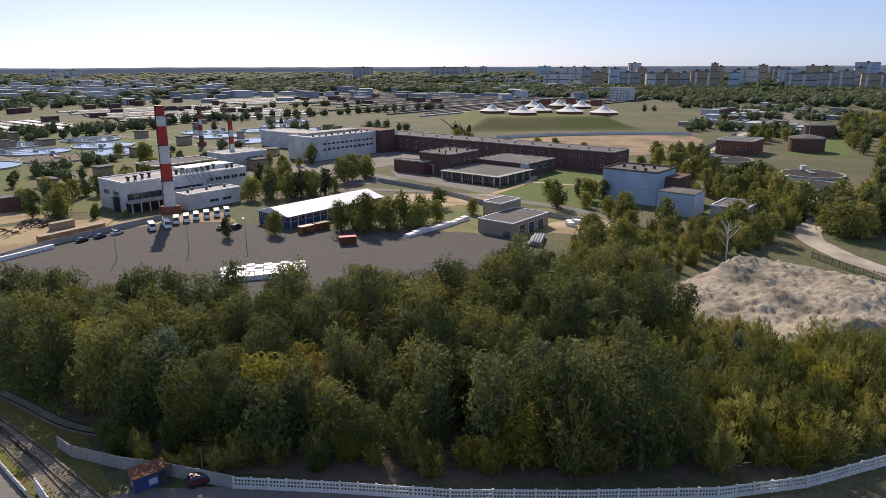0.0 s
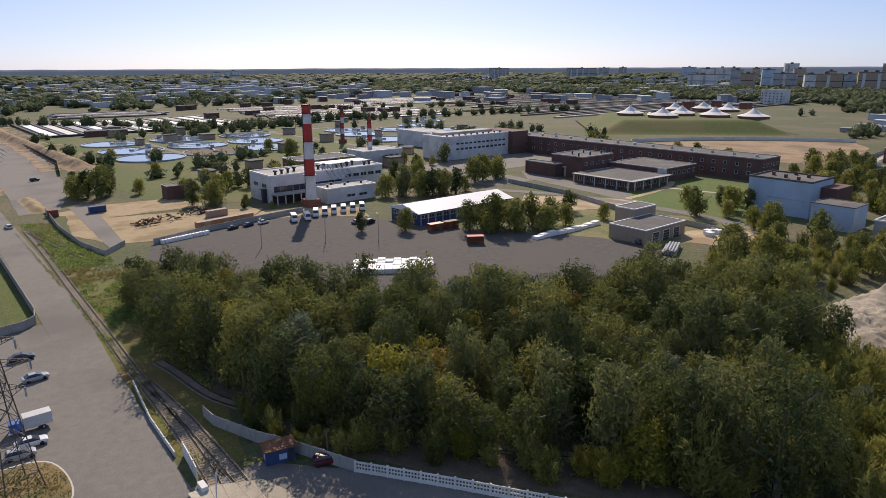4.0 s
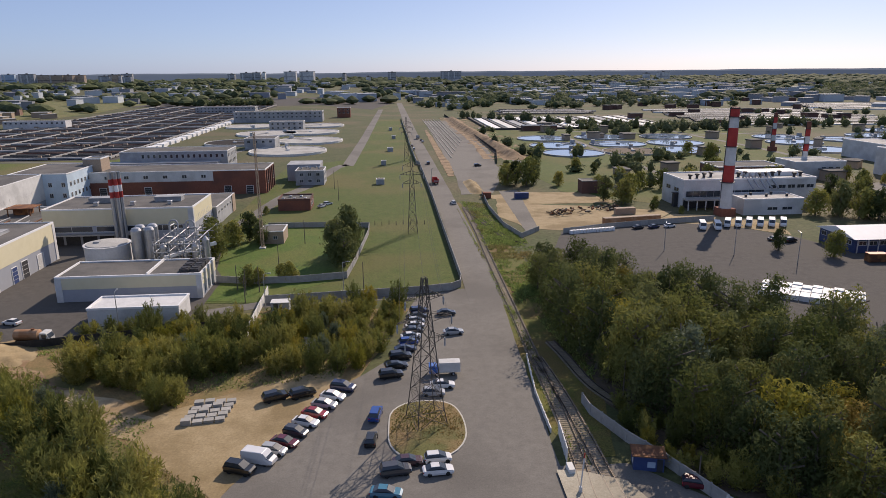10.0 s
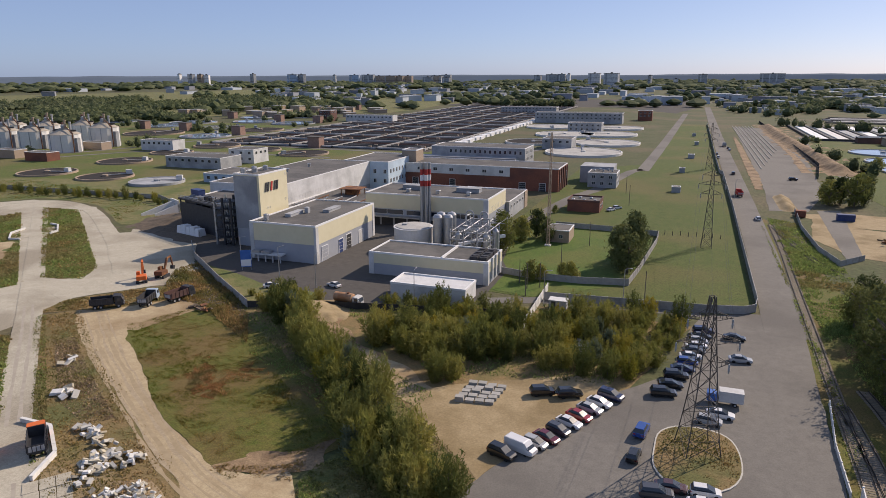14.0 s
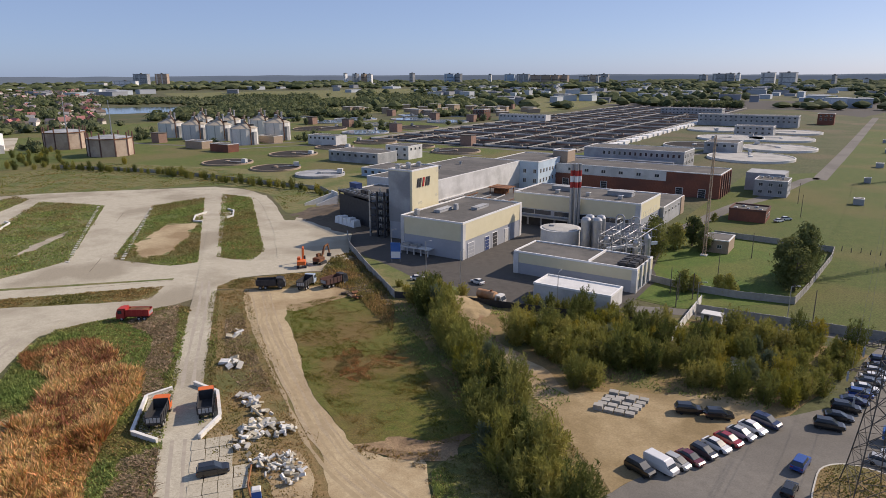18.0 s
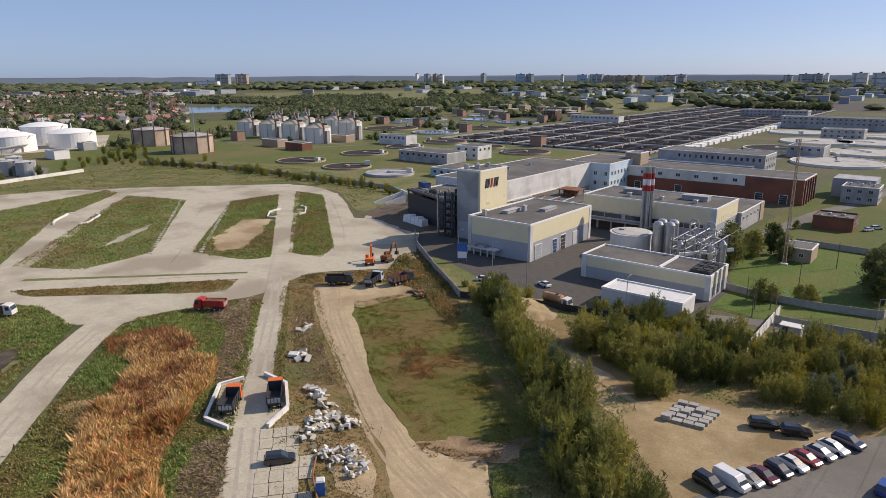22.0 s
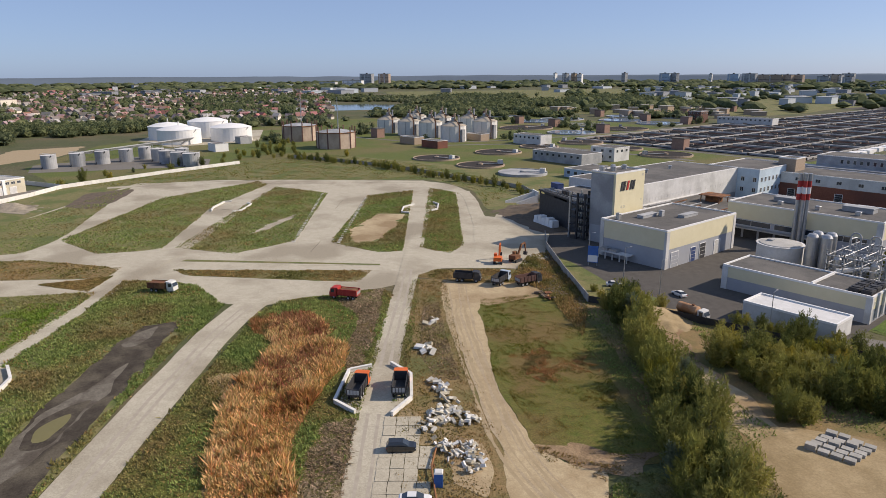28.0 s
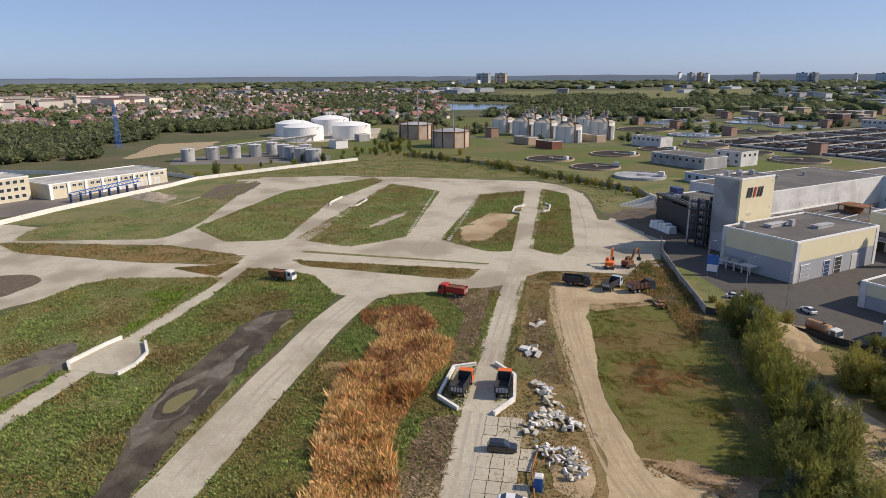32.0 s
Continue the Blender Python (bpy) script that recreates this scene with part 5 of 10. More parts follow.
t, sx, sy = block("old_white_shed", 291, 357, 312, 405, 10.8, "whitewall", "tall whitish shed on pillars", roof="roof_pale")
t, sx, sy = block("pale_blue_block", 257.5, 99, 277, 122.5, 13.5, "bluewall", "windowless pale blue block with a flat roof", parapet=0.7, trim="roof")
for i in range(5):
    part("roof_stub", MB().box(3 + i * 3, 6 + (i % 3) * 6, 13.2, 4 + i * 3, 7 + (i % 3) * 6, 14.6), "brick_dark", t)
part("back_wall", MB().box(8, -6, 0, 22, -0.2, 11), "brick_dark", t)
part("water_stain", MB().box(-0.05, 2, 6.2, -0.01, 16, 6.45), "greywall", t)
block("pale_blue_wing", 246, 80, 258, 94, 8.8, "bluewall", "lower pale blue wing", trim="roof", parapet=0.3)
block("grey_garage", 240, 60, 256, 72, 7, "greywall", "grey garage among trees")
t, sx, sy = block("brick_garage", 179, 116, 202, 130, 5, "tanbrick", "low brick garage with a flat roof", parapet=0.3, category="garage")
for i in range(3):
    add_door(t, "s", sx, sy, 4 + i * 6, 3.4, 3.4, "dark")
block("brick_garage_upper", 193, 130.2, 206, 138, 7.6, "tanbrick", "taller brick garage block", parapet=0.4, category="garage")


# ---- walls and fences ----
PANEL = {}


def panel_mesh(kind, L, h):
    k = (kind, round(L, 2), h)
    if k in PANEL:
        return PANEL[k]
    m = MB()
    if kind == "concrete":
        m.box(0.02, -0.06, 0, L - 0.02, 0.06, h)
        for z0, z1 in ((0.1, 0.3), (h - 0.28, h - 0.06)):
            m.box(0.1, -0.1, z0, L - 0.1, 0.1, z1)
        m.box(-0.12, -0.13, 0, 0.12, 0.13, h + 0.08)
        mat = "wall_conc"
    elif kind == "pierced":
        for z0, z1 in ((0, 0.62), (0.98, 1.16), (1.52, h)):
            m.box(0.02, -0.06, z0, L - 0.02, 0.06, z1)
        n = max(2, int(L / 0.42))
        for i in range(n + 1):
            x = 0.02 + (L - 0.2) * i / n
            m.box(x, -0.05, 0.62, x + 0.16, 0.05, 0.98).box(x, -0.05, 1.16, x + 0.16, 0.05, 1.52)
        m.box(-0.14, -0.15, 0, 0.14, 0.15, h + 0.12)
        mat = "white_conc"
    elif kind == "white":
        m.box(0, -0.07, 0, L - 0.04, 0.07, h).box(-0.12, -0.13, 0, 0.12, 0.13, h + 0.1)
        mat = "white_conc"
    elif kind == "parapet":
        m.box(0, -0.2, 0, L - 0.03, 0.2, h - 0.12).box(0, -0.28, h - 0.12, L - 0.03, 0.28, h, taper=0.0)
        mat = "white_conc"
    elif kind == "dark":
        m.box(0, -0.04, 0.1, L - 0.04, 0.04, h)
        for i in range(int(L / 0.5)):
            m.box(0.2 + i * 0.5, -0.07, 0.1, 0.28 + i * 0.5, 0.07, h)
        m.box(-0.06, -0.08, 0, 0.06, 0.08, h + 0.15)
        mat = "dark"
    else:
        for i in range(int(L / 0.25)):
            m.box(i * 0.25, -0.02, 0.1, i * 0.25 + 0.05, 0.02, h)
        m.box(0, -0.03, 0.25, L, 0.03, 0.32).box(0, -0.03, h - 0.2, L, 0.03, h - 0.13).box(-0.06, -0.06, 0, 0.06, 0.06, h + 0.1)
        mat = "dark"
    PANEL[k] = m.data("panel", mat)
    return PANEL[k]


def fence(name, pts, h, kind, label, L=3.0, category="fence", z=0.0):
    t = thing(name, pts[0][0], pts[0][1], z, 0, label, category)
    x0, y0 = pts[0]
    for a, b in zip(pts[:-1], pts[1:]):
        d = Vector(b) - Vector(a)
        n = max(1, round(d.length / L))
        l = d.length / n
        me = panel_mesh(kind, l, h)
        for i in range(n):
            p = Vector(a) + d * (i / n)
            part("panel", me, None, t, loc=pose(p.x - x0, p.y - y0, random.uniform(-0.04, 0.0), 0, 0, math.degrees(math.atan2(d.y, d.x)) + random.uniform(-0.4, 0.4)))
    return t


fence("avenue_fence", [(19, 400), (19.3, 300), (19, 240), (18.8, 170), (18.0, 164.5), (15.5, 162.2), (6, 160.2), (-31, 157)], 2.1, "concrete", "grey concrete panel fence along the avenue")
fence("avenue_fence_far", [(17, 790), (17, 480), (17.5, 402), (19, 400)], 2.2, "concrete", "grey concrete panel fence along the far avenue", L=6.0)
fence("lawn_wall", [(-47, 175.5), (-37.5, 173), (-25, 173), (-12.1, 175.5), (-10.4, 190.5), (-7.4, 225.6), (-7.4, 236), (-21.6, 238.5), (-44, 240)], 2.0, "concrete", "concrete wall round the inner lawn")
fence("gate_fence", [(-31.5, 164), (-31.2, 136)], 2.2, "white", "white-painted gate fence beside the plant")
fence("plant_fence", [(-98, 127), (-118, 141.5), (-140, 158.5), (-152, 171)], 2.2, "concrete", "weathered concrete fence of the plant yard")
fence("plant_fence_south", [(-98, 127), (-80, 133), (-32, 143)], 1.8, "dark", "dark fence behind the bushes")
fence("road_barrier", [(26.2, 119), (24.6, 104), (24.2, 91)], 0.9, "white", "low pale concrete barrier beside the avenue", L=2.4, category="barrier")
fence("gate_wing", [(25.3, 90.5), (25.0, 87), (24.6, 83)], 2.3, "white", "tall pale gate panel by the level crossing", L=2.6)
solid("concrete_block", MB().box(24, 79.6, 0.06, 24.9, 81.6, 1.0, taper=0.05), "white_conc", "loose white concrete block on asphalt", "block")
fence("hut_wall", [(31.8, 100), (32, 96), (35, 87.5), (38.3, 81), (42.5, 71)], 2.0, "concrete", "old grey concrete wall beside the rails")
fence("white_wall", [(42.5, 71), (50.7, 59), (58.7, 46.6), (69, 33.5), (81, 19.5), (91, 11), (106, 2), (124, -8)], 1.8, "pierced", "white pierced concrete wall before the wood", L=2.6)
fence("lot_wall", [(60, 219), (78, 225), (97, 229), (121, 233)], 2.0, "concrete", "concrete wall behind the asphalt lot")
fence("lane_wall", [(231, 229), (228, 191), (217, 154), (215, 128), (212, 99)], 2.0, "concrete", "concrete wall along the lane")
fence("gate_bank_wall", [(42.7, 298.6), (40.6, 263.4), (41.3, 231.7), (44.4, 214.9), (52.6, 224.4)], 1.8, "concrete", "grey concrete wall round the gate ramp")
patch("gate_ramp", [(51.4, 303.3), (60.6, 306.6), (53.0, 227.9), (47.6, 222.4)], 0.09, "asphalt", "paved gate ramp", "road", amp=0.3)
# dark upright panels along the left foot of the berm
fence("berm_fence", [(66, 398), (74, 450), (74, 560), (72, 840)], 2.4, "dark", "row of dark panels below the sand berm", L=6.0)
fence("spoil_fence", [(214, 34), (205, 22), (200, 8), (196, -6)], 2.0, "bars", "dark railing beside the spoil heap", L=2.5)
fence("west_white_wall", [(-299, -26), (-320, -6), (-362, 45), (-380, 62), (-400, 120), (-413, 170)], 2.0, "white", "long white boundary wall", L=4.0)
fence("office_rear_wall", [(-470, -36), (-405, 51), (-380, 62)], 2.2, "white", "long white wall behind the office", L=5.0)
fence("plot_wall", [(372, 137), (470, 147), (568, 157)], 2.4, "concrete", "grey concrete wall beside the brown plot", L=7.0)
fence("plot_wall", [(388, 262), (428, 296), (474, 274), (518, 236), (550, 186)], 2.4, "white", "pale wall behind the brown plot", L=8.0)
fence("meadow_wall", [(-158, 182), (-190, 216), (-226, 237), (-284, 235), (-332, 234), (-376, 225), (-420, 211)], 2.0, "concrete", "overgrown concrete wall by the meadow", L=5.0)
for pts in ([(-100.5, 64.5), (-101.5, 60), (-92.5, 51.5), (-87, 52.2)], [(-99, 68), (-92.5, 68), (-85, 62.5), (-82.5, 56.5)]):
    fence("bay_parapet", pts, 0.9, "parapet", "pale concrete parapet of the tipping bay", L=2.5, category="parapet")
patch("tipping_bay", [(-101, 64), (-101, 60), (-92, 52), (-87, 52.6), (-82.7, 56.8), (-85.3, 62.3), (-92.6, 67.6), (-99, 67.6)], 0.14, "concrete", "concrete tipping bay", "road", amp=0.1)
for pts in ([(-138.4, -4.4), (-141.8, -4.6), (-148.6, 2.7), (-150.8, 5.8)], [(-131.2, 3.4), (-133.9, 6.8), (-138.9, 9.6), (-145.7, 9.9)]):
    fence("causeway_parapet", pts, 0.9, "parapet", "pale concrete parapet on the causeway", L=2.5, category="parapet")
patch("causeway_bay", [(-138.4, -4.2), (-141.6, -4.4), (-148.4, 2.8), (-150.6, 5.8), (-146, 9.7), (-139, 9.4), (-134.1, 6.6), (-131.5, 3.4)], 0.145, "concrete", "widened causeway slab", "road", amp=0.1)
for pts in ([(-272, 98), (-278, 101), (-288, 110), (-287, 113)], [(-279, 117), (-275, 117), (-265, 108.5), (-264, 104)], [(-214, 158), (-218, 157), (-226, 164), (-228, 171)], [(-226, 180), (-221, 179), (-213, 172), (-212, 168)]):
    fence("causeway_parapet", pts, 0.8, "parapet", "pale concrete parapet on the causeway", L=3.0, category="parapet")
patch("causeway_bay", [(-277, 101), (-288, 111), (-276, 117), (-265, 108)], 0.14, "concrete", "widened causeway slab", "road", amp=0.1)
patch("causeway_bay", [(-217, 157.5), (-226, 164.5), (-221, 179), (-212.5, 172)], 0.14, "concrete", "widened causeway slab", "road", amp=0.1)
t = thing("concrete_culvert", -205, 204, 0, 62, "white stepped concrete culvert head", "culvert")
part("wing_wall", MB().add([(0, 0, 0), (14, 0, 0), (14, 0, 5), (0, 0, 1), (0, 0.5, 0), (14, 0.5, 0), (14, 0.5, 5), (0, 0.5, 1)], [(0, 1, 2, 3), (7, 6, 5, 4), (3, 2, 6, 7), (1, 5, 6, 2), (0, 3, 7, 4)]), "white_conc", t)
part("back_wall", MB().box(13.4, -4, 0, 14, 4, 5.2), "white_conc", t)
part("wing_wall", MB().add([(4, -4, 0), (14, -4, 0), (14, -4, 4), (4, -4, 0.8), (4, -3.5, 0), (14, -3.5, 0), (14, -3.5, 4), (4, -3.5, 0.8)], [(0, 1, 2, 3), (7, 6, 5, 4), (3, 2, 6, 7), (1, 5, 6, 2), (0, 3, 7, 4)]), "white_conc", t)

# kerbed island
isl = [(-1.2, 95), (-1, 100), (2, 103.2), (7, 103.4), (10, 101.6), (11.2, 97), (11.2, 91), (9, 86.6), (4.5, 84.8), (0.6, 86.2), (-1.3, 90)]
ring = rounded(isl, 3)
cx, cy = 5, 94
solid("island_kerb", MB().prism(ring, 0.0, 0.24), "kerb", "pale concrete kerb round the island", "kerb", "structure")
patch("island_grass", [(cx + (x - cx) * 0.965, cy + (y - cy) * 0.965) for x, y in ring], 0.262, "dry_grass", "dry grass of the traffic island", "island", amp=0.0)


# ---- railway ----
def track(pts, label):
    c = smooth_line(pts, 0.62)
    t = thing("railway_track", c[0][0], c[0][1], 0, 0, label, "railway")
    o = c[0]
    loc = [(x - o[0], y - o[1]) for x, y in c]
    L, R = offset_line(loc, 2.4)
    n = len(L)
    part("ballast", MB().add([(*p, 0.1) for p in L] + [(*p, 0.1) for p in R], [(n + i, n + i + 1, i + 1, i) for i in range(n - 1)]), "ballast", t)
    sl = MB().box(-0.12, -1.25, 0.08, 0.12, 1.25, 0.14).data("sleeper", "sleeper")
    rest = MB()
    for i in range(1, n - 1):
        d = Vector(loc[i + 1]) - Vector(loc[i - 1])
        if i >= 56:
            rest.box(loc[i][0] - 0.12, loc[i][1] - 1.25, 0.08, loc[i][0] + 0.12, loc[i][1] + 1.25, 0.14, rz=math.atan2(d.y, d.x))
            continue
        part("sleeper", sl, None, t, loc=pose(loc[i][0], loc[i][1], 0, 0, 0, math.degrees(math.atan2(d.y, d.x)) + random.uniform(-2, 2)))
    tagged(part("sleeper_rest", rest, "sleeper", t), kind="stuff")
    for s in (-0.8, 0.8):
        A, B = offset_line(loc, 2 * abs(s) - 0.07)[0 if s < 0 else 1], offset_line(loc, 2 * abs(s) + 0.07)[0 if s < 0 else 1]
        vs = [(*p, 0.4) for p in A] + [(*p, 0.4) for p in B] + [(*p, 0.2) for p in A] + [(*p, 0.2) for p in B]
        fs = []
        for i in range(n - 1):
            fs += [(i, i + 1, n + i + 1, n + i), (2 * n + i, 2 * n + i + 1, i + 1, i), (n + i, n + i + 1, 3 * n + i + 1, 3 * n + i)]
        part("rail", MB().add(vs, fs), "rail", t)


track([(25.2, 66), (25.5, 76), (26.4, 83.2), (27.0, 92.4), (27.3, 101.4), (27.6, 113), (27.9, 127.5), (28.4, 143.0), (28.9, 162.4), (29.7, 193.2), (30.7, 227.3), (31.1, 268.4)], "single railway track with worn timber sleepers")
track([(29.2, 66), (29.2, 76), (29.2, 84), (29.25, 95.6), (29.1, 103.1), (28.8, 110), (28.2, 119)], "second railway track joining the first")
track([(31.6, 265), (33.6, 248), (36.6, 229), (39.0, 216), (43, 208)], "short branch track in weeds")
track([(32.7, 126.6), (33.8, 119), (35.4, 106), (39.5, 96), (46, 86), (54, 73), (64, 60), (76, 46)], "siding hidden behind the wall")
patch("crossing_deck", [(22.5, 80.8), (26, 80.2), (31.5, 77.4), (33, 73), (33, 64), (22, 64)], 0.37, "concrete", "pale slab deck of the level crossing", "road", amp=0.0)
t = thing("crossing_barrier", 24.4, 75.5, 0.06, 0, "raised red and white barrier post", "barrier")
part("post", MB().box(-0.2, -0.2, 0, 0.2, 0.2, 1.1), "whitewall", t)
part("boom", MB().beam((0, 0, 1), (0.4, 0.3, 5.2), 0.14), "whitewall", t)
part("boom_tip", MB().beam((0.4, 0.3, 5.2), (0.45, 0.34, 5.9), 0.14), "red", t)

# trackside hut
t = thing("trackside_hut", 33.4, 80.2, 0, -14, "blue graffitied hut with a rusty roof", "hut")
part("wall", MB().box(0, 0, 0, 4.2, 2.6, 2.3), "navy", t)
part("roof", MB().box(-0.3, -0.3, 2.3, 4.5, 2.9, 2.45).box(-0.2, 0, 2.45, 4.4, 1.2, 2.5), "rust", t, "rust-brown sheet roof")
part("painted_patch", MB().box(1.9, -0.03, 0.6, 3.0, -0.005, 1.5), "bluewall", t)
part("painted_patch", MB().box(-0.03, 0.5, 0.7, -0.005, 1.6, 1.8), "whitewall", t)
part("door", MB().box(3.2, -0.05, 0, 4.0, 0.0, 2.0), "dark", t)


# ---- pylon and masts ----
def lattice(name, x, y, h, w0, w1, label, arms=(), rz=0, bays=9, bw=0.16, category="pylon", single=False):
    t = thing(name, x, y, 0, rz, label, category)
    wid = lambda z: w0 + (w1 - w0) * (z / h) ** 0.8
    for sx in (-1, 1):
        for sy in (-1, 1):
            pts = [(sx * wid(h * i / bays) / 2, sy * wid(h * i / bays) / 2, h * i / bays) for i in range(bays + 1)]
            w = bw * 0.5
            vs = [(p[0] + u, p[1] + v, p[2]) for p in pts for u, v in ((-w, -w), (w, -w), (w, w), (-w, w))]
            fs = [(4 * i + k, 4 * i + (k + 1) % 4, 4 * i + 4 + (k + 1) % 4, 4 * i + 4 + k) for i in range(bays) for k in range(4)]
            part("leg", MB().add(vs, fs + [(3, 2, 1, 0), tuple(range(4 * bays, 4 * bays + 4))]), "lattice", t)
    m = MB()
    for i in range(bays):
        z0, z1 = h * i / bays, h * (i + 1) / bays
        a, b = wid(z0) / 2, wid(z1) / 2
        for k in range(4):
            c0, c1 = [(-1, -1), (1, -1), (1, 1), (-1, 1)][k], [(-1, -1), (1, -1), (1, 1), (-1, 1)][(k + 1) % 4]
            for p, q, r in (((c0[0] * a, c0[1] * a, z0), (c1[0] * b, c1[1] * b, z1), 0.6), ((c1[0] * a, c1[1] * a, z0), (c0[0] * b, c0[1] * b, z1), 0.6), ((c0[0] * b, c0[1] * b, z1), (c1[0] * b, c1[1] * b, z1), 0.5)):
                if single:
                    part("brace", MB().beam(p, q, bw * r), "lattice", t)
                else:
                    m.beam(p, q, bw * r)
    if not single:
        tagged(part("bracing", m, "lattice", t), kind="stuff")
    for z, ln in arms:
        for s in (-1, 1):
            w = wid(z) / 2
            m = MB()
            tip = (s * ln, 0, z + 0.2)
            for yy in (-1, 1):
                m.beam((s * w, yy * w, z), tip, bw * 0.7)
                m.beam((s * w, yy * w, z + 1.3), tip, bw * 0.6)
                for q in (0.35, 0.65):
                    m.beam((s * (w + (ln - w) * q), yy * w * (1 - q), z + 0.2 * q), (s * (w + (ln - w) * q), yy * w * (1 - q), z + 1.3 - 1.1 * q), bw * 0.5)
            am = part("cross_arm", m, "lattice", t)
            part("insulator", MB().rings([(0.1, z), (0.16, z - 0.3), (0.1, z - 0.5), (0.16, z - 0.9), (0.08, z - 1.4)], 8, cx=s * ln), "greywall", am)
    return t


lattice("power_pylon", 5, 96.5, 24.5, 5.2, 0.7, "brown steel lattice power pylon on a grass island", ((14.0, 3.4), (17.5, 4.6), (21, 3.2)), 20, 9, 0.12, single=True)
lattice("avenue_pylon", 8, 226, 27, 3.4, 0.6, "slim steel lattice pylon in the field", ((17.5, 3.2), (20.5, 4.0), (23.5, 3.0)), 0, 9, 0.13)
lattice("avenue_pylon", 12, 420, 27, 3.4, 0.6, "slim steel lattice pylon in the field", ((17.5, 3.2), (20.5, 4.0), (23.5, 3.0)), 0, 8, 0.16)
w = MB()
for s, z in ((-3, 21), (3, 21), (-4, 17.5), (4, 17.5), (0, 24.5)):
    for (xa, ya, za), (xb, yb, zb) in (((5, 96.5, z - 1), (8, 226, z + 2.0)), ((8, 226, z + 2.0), (12, 420, z + 2.0))):
        P = [(xa + (xb - xa) * q + s, ya + (yb - ya) * q, za + (zb - za) * q - 4 * q * (1 - q) * 3.0) for q in [i / 14 for i in range(15)]]
        w.tube(P, 0.022, 3)
solid("power_lines", w, "dark", "thin sagging power lines between pylons", "cable", "stuff")
t = lattice("radio_mast", -41, 211, 37, 0.9, 0.5, "tall thin yellow-brown lattice mast", (), 0, 16, 0.1, "mast")
for c in t.children:
    c.data.materials.clear()
    c.data.materials.append(M["tanbrick"])
part("footing", MB().box(-1, -1, 0, 1, 1, 0.4), "white_conc", t)


def post(name, x, y, h, label, arm=0.0, mat="metal", rz=0.0, z=0.0):
    t = thing(name, x, y, z, rz, label, "lamp post" if arm else "pole", name)
    part("pole", MB().rings([(0.13, 0), (0.08, h)], 8), mat, t)
    if arm:
        a = part("arm", MB().beam((0, 0, h), (arm, 0, h + 0.3), 0.1), mat, t)
        part("lamp_head", MB().box(arm - 0.3, -0.15, h + 0.22, arm + 0.4, 0.15, h + 0.36, taper=0.2), "greywall", a)


for x, y, r in ((118, 176, 90), (85, 193, 60), (104, 186, 0), (-104, 150, 40), (-121, 156, 40), (-90, 146, 90), (-60, 142, 90), (-30, 152, 0), (-12, 160, 0), (21, 320, 0)):
    post("street_lamp", x, y, 9.0, "grey steel street lamp", 1.4, rz=r)
for x, y, h in ((38.5, 99, 8), (41, 76, 4.5), (-36, 158, 7), (-34, 166, 7), (-40, 168, 7), (-37, 164, 7), (-31, 180, 9), (-7, 160, 9), (-28, 215, 8), (-22, 290, 9), (-26, 320, 9)):
    post("wooden_pole", x, y, h, "slim weathered wooden pole", mat="bark")
for i in range(9):
    post("fence_post", -8 + i * 2.6, 239 + (i % 2), 1.6, "short dark field post", mat="dark")


# ---- trees ----
def crown_mesh(seed, r, h, z0, n, size, lobes=11, droop=0.0):
    """Leaves set round a number of lobes that fill an uneven crown."""
    rg = np.random.default_rng(seed)
    cen = []
    for i in range(lobes):
        f = (i + 0.5) / lobes
        env = math.sin(math.pi * (0.24 + f * 0.64)) ** 0.6
        a = rg.uniform(0, 6.283)
        d = r * env * rg.uniform(0.3, 0.75)
        cen.append((d * math.cos(a), d * math.sin(a), z0 + h * (0.1 + 0.78 * f), r * rg.uniform(0.36, 0.56) * (0.6 + 0.4 * env)))
    cen = np.array(cen)
    k = rg.integers(0, lobes, n)
    d = rg.normal(size=(n, 3))
    d /= np.linalg.norm(d, axis=1)[:, None]
    d[:, 2] = np.where(d[:, 2] < -0.45, -d[:, 2], d[:, 2])
    rad = cen[k, 3] * rg.uniform(0.62, 1.12, n)
    p = cen[k, :3] + d * rad[:, None]
    p[:, 2] -= droop * rg.random(n) * np.hypot(p[:, 0], p[:, 1])
    nr = d + rg.normal(size=(n, 3)) * 0.55
    nr /= np.linalg.norm(nr, axis=1)[:, None]
    u = np.cross(nr, rg.normal(size=(n, 3)))
    u /= np.linalg.norm(u, axis=1)[:, None]
    v = np.cross(nr, u)
    s = size * rg.uniform(0.6, 1.35, n)[:, None]
    q = np.stack([p - u * s * 0.55, p + v * s * 0.46 + nr * s * 0.1, p + u * s * 0.6], 1).reshape(-1, 3)
    return q


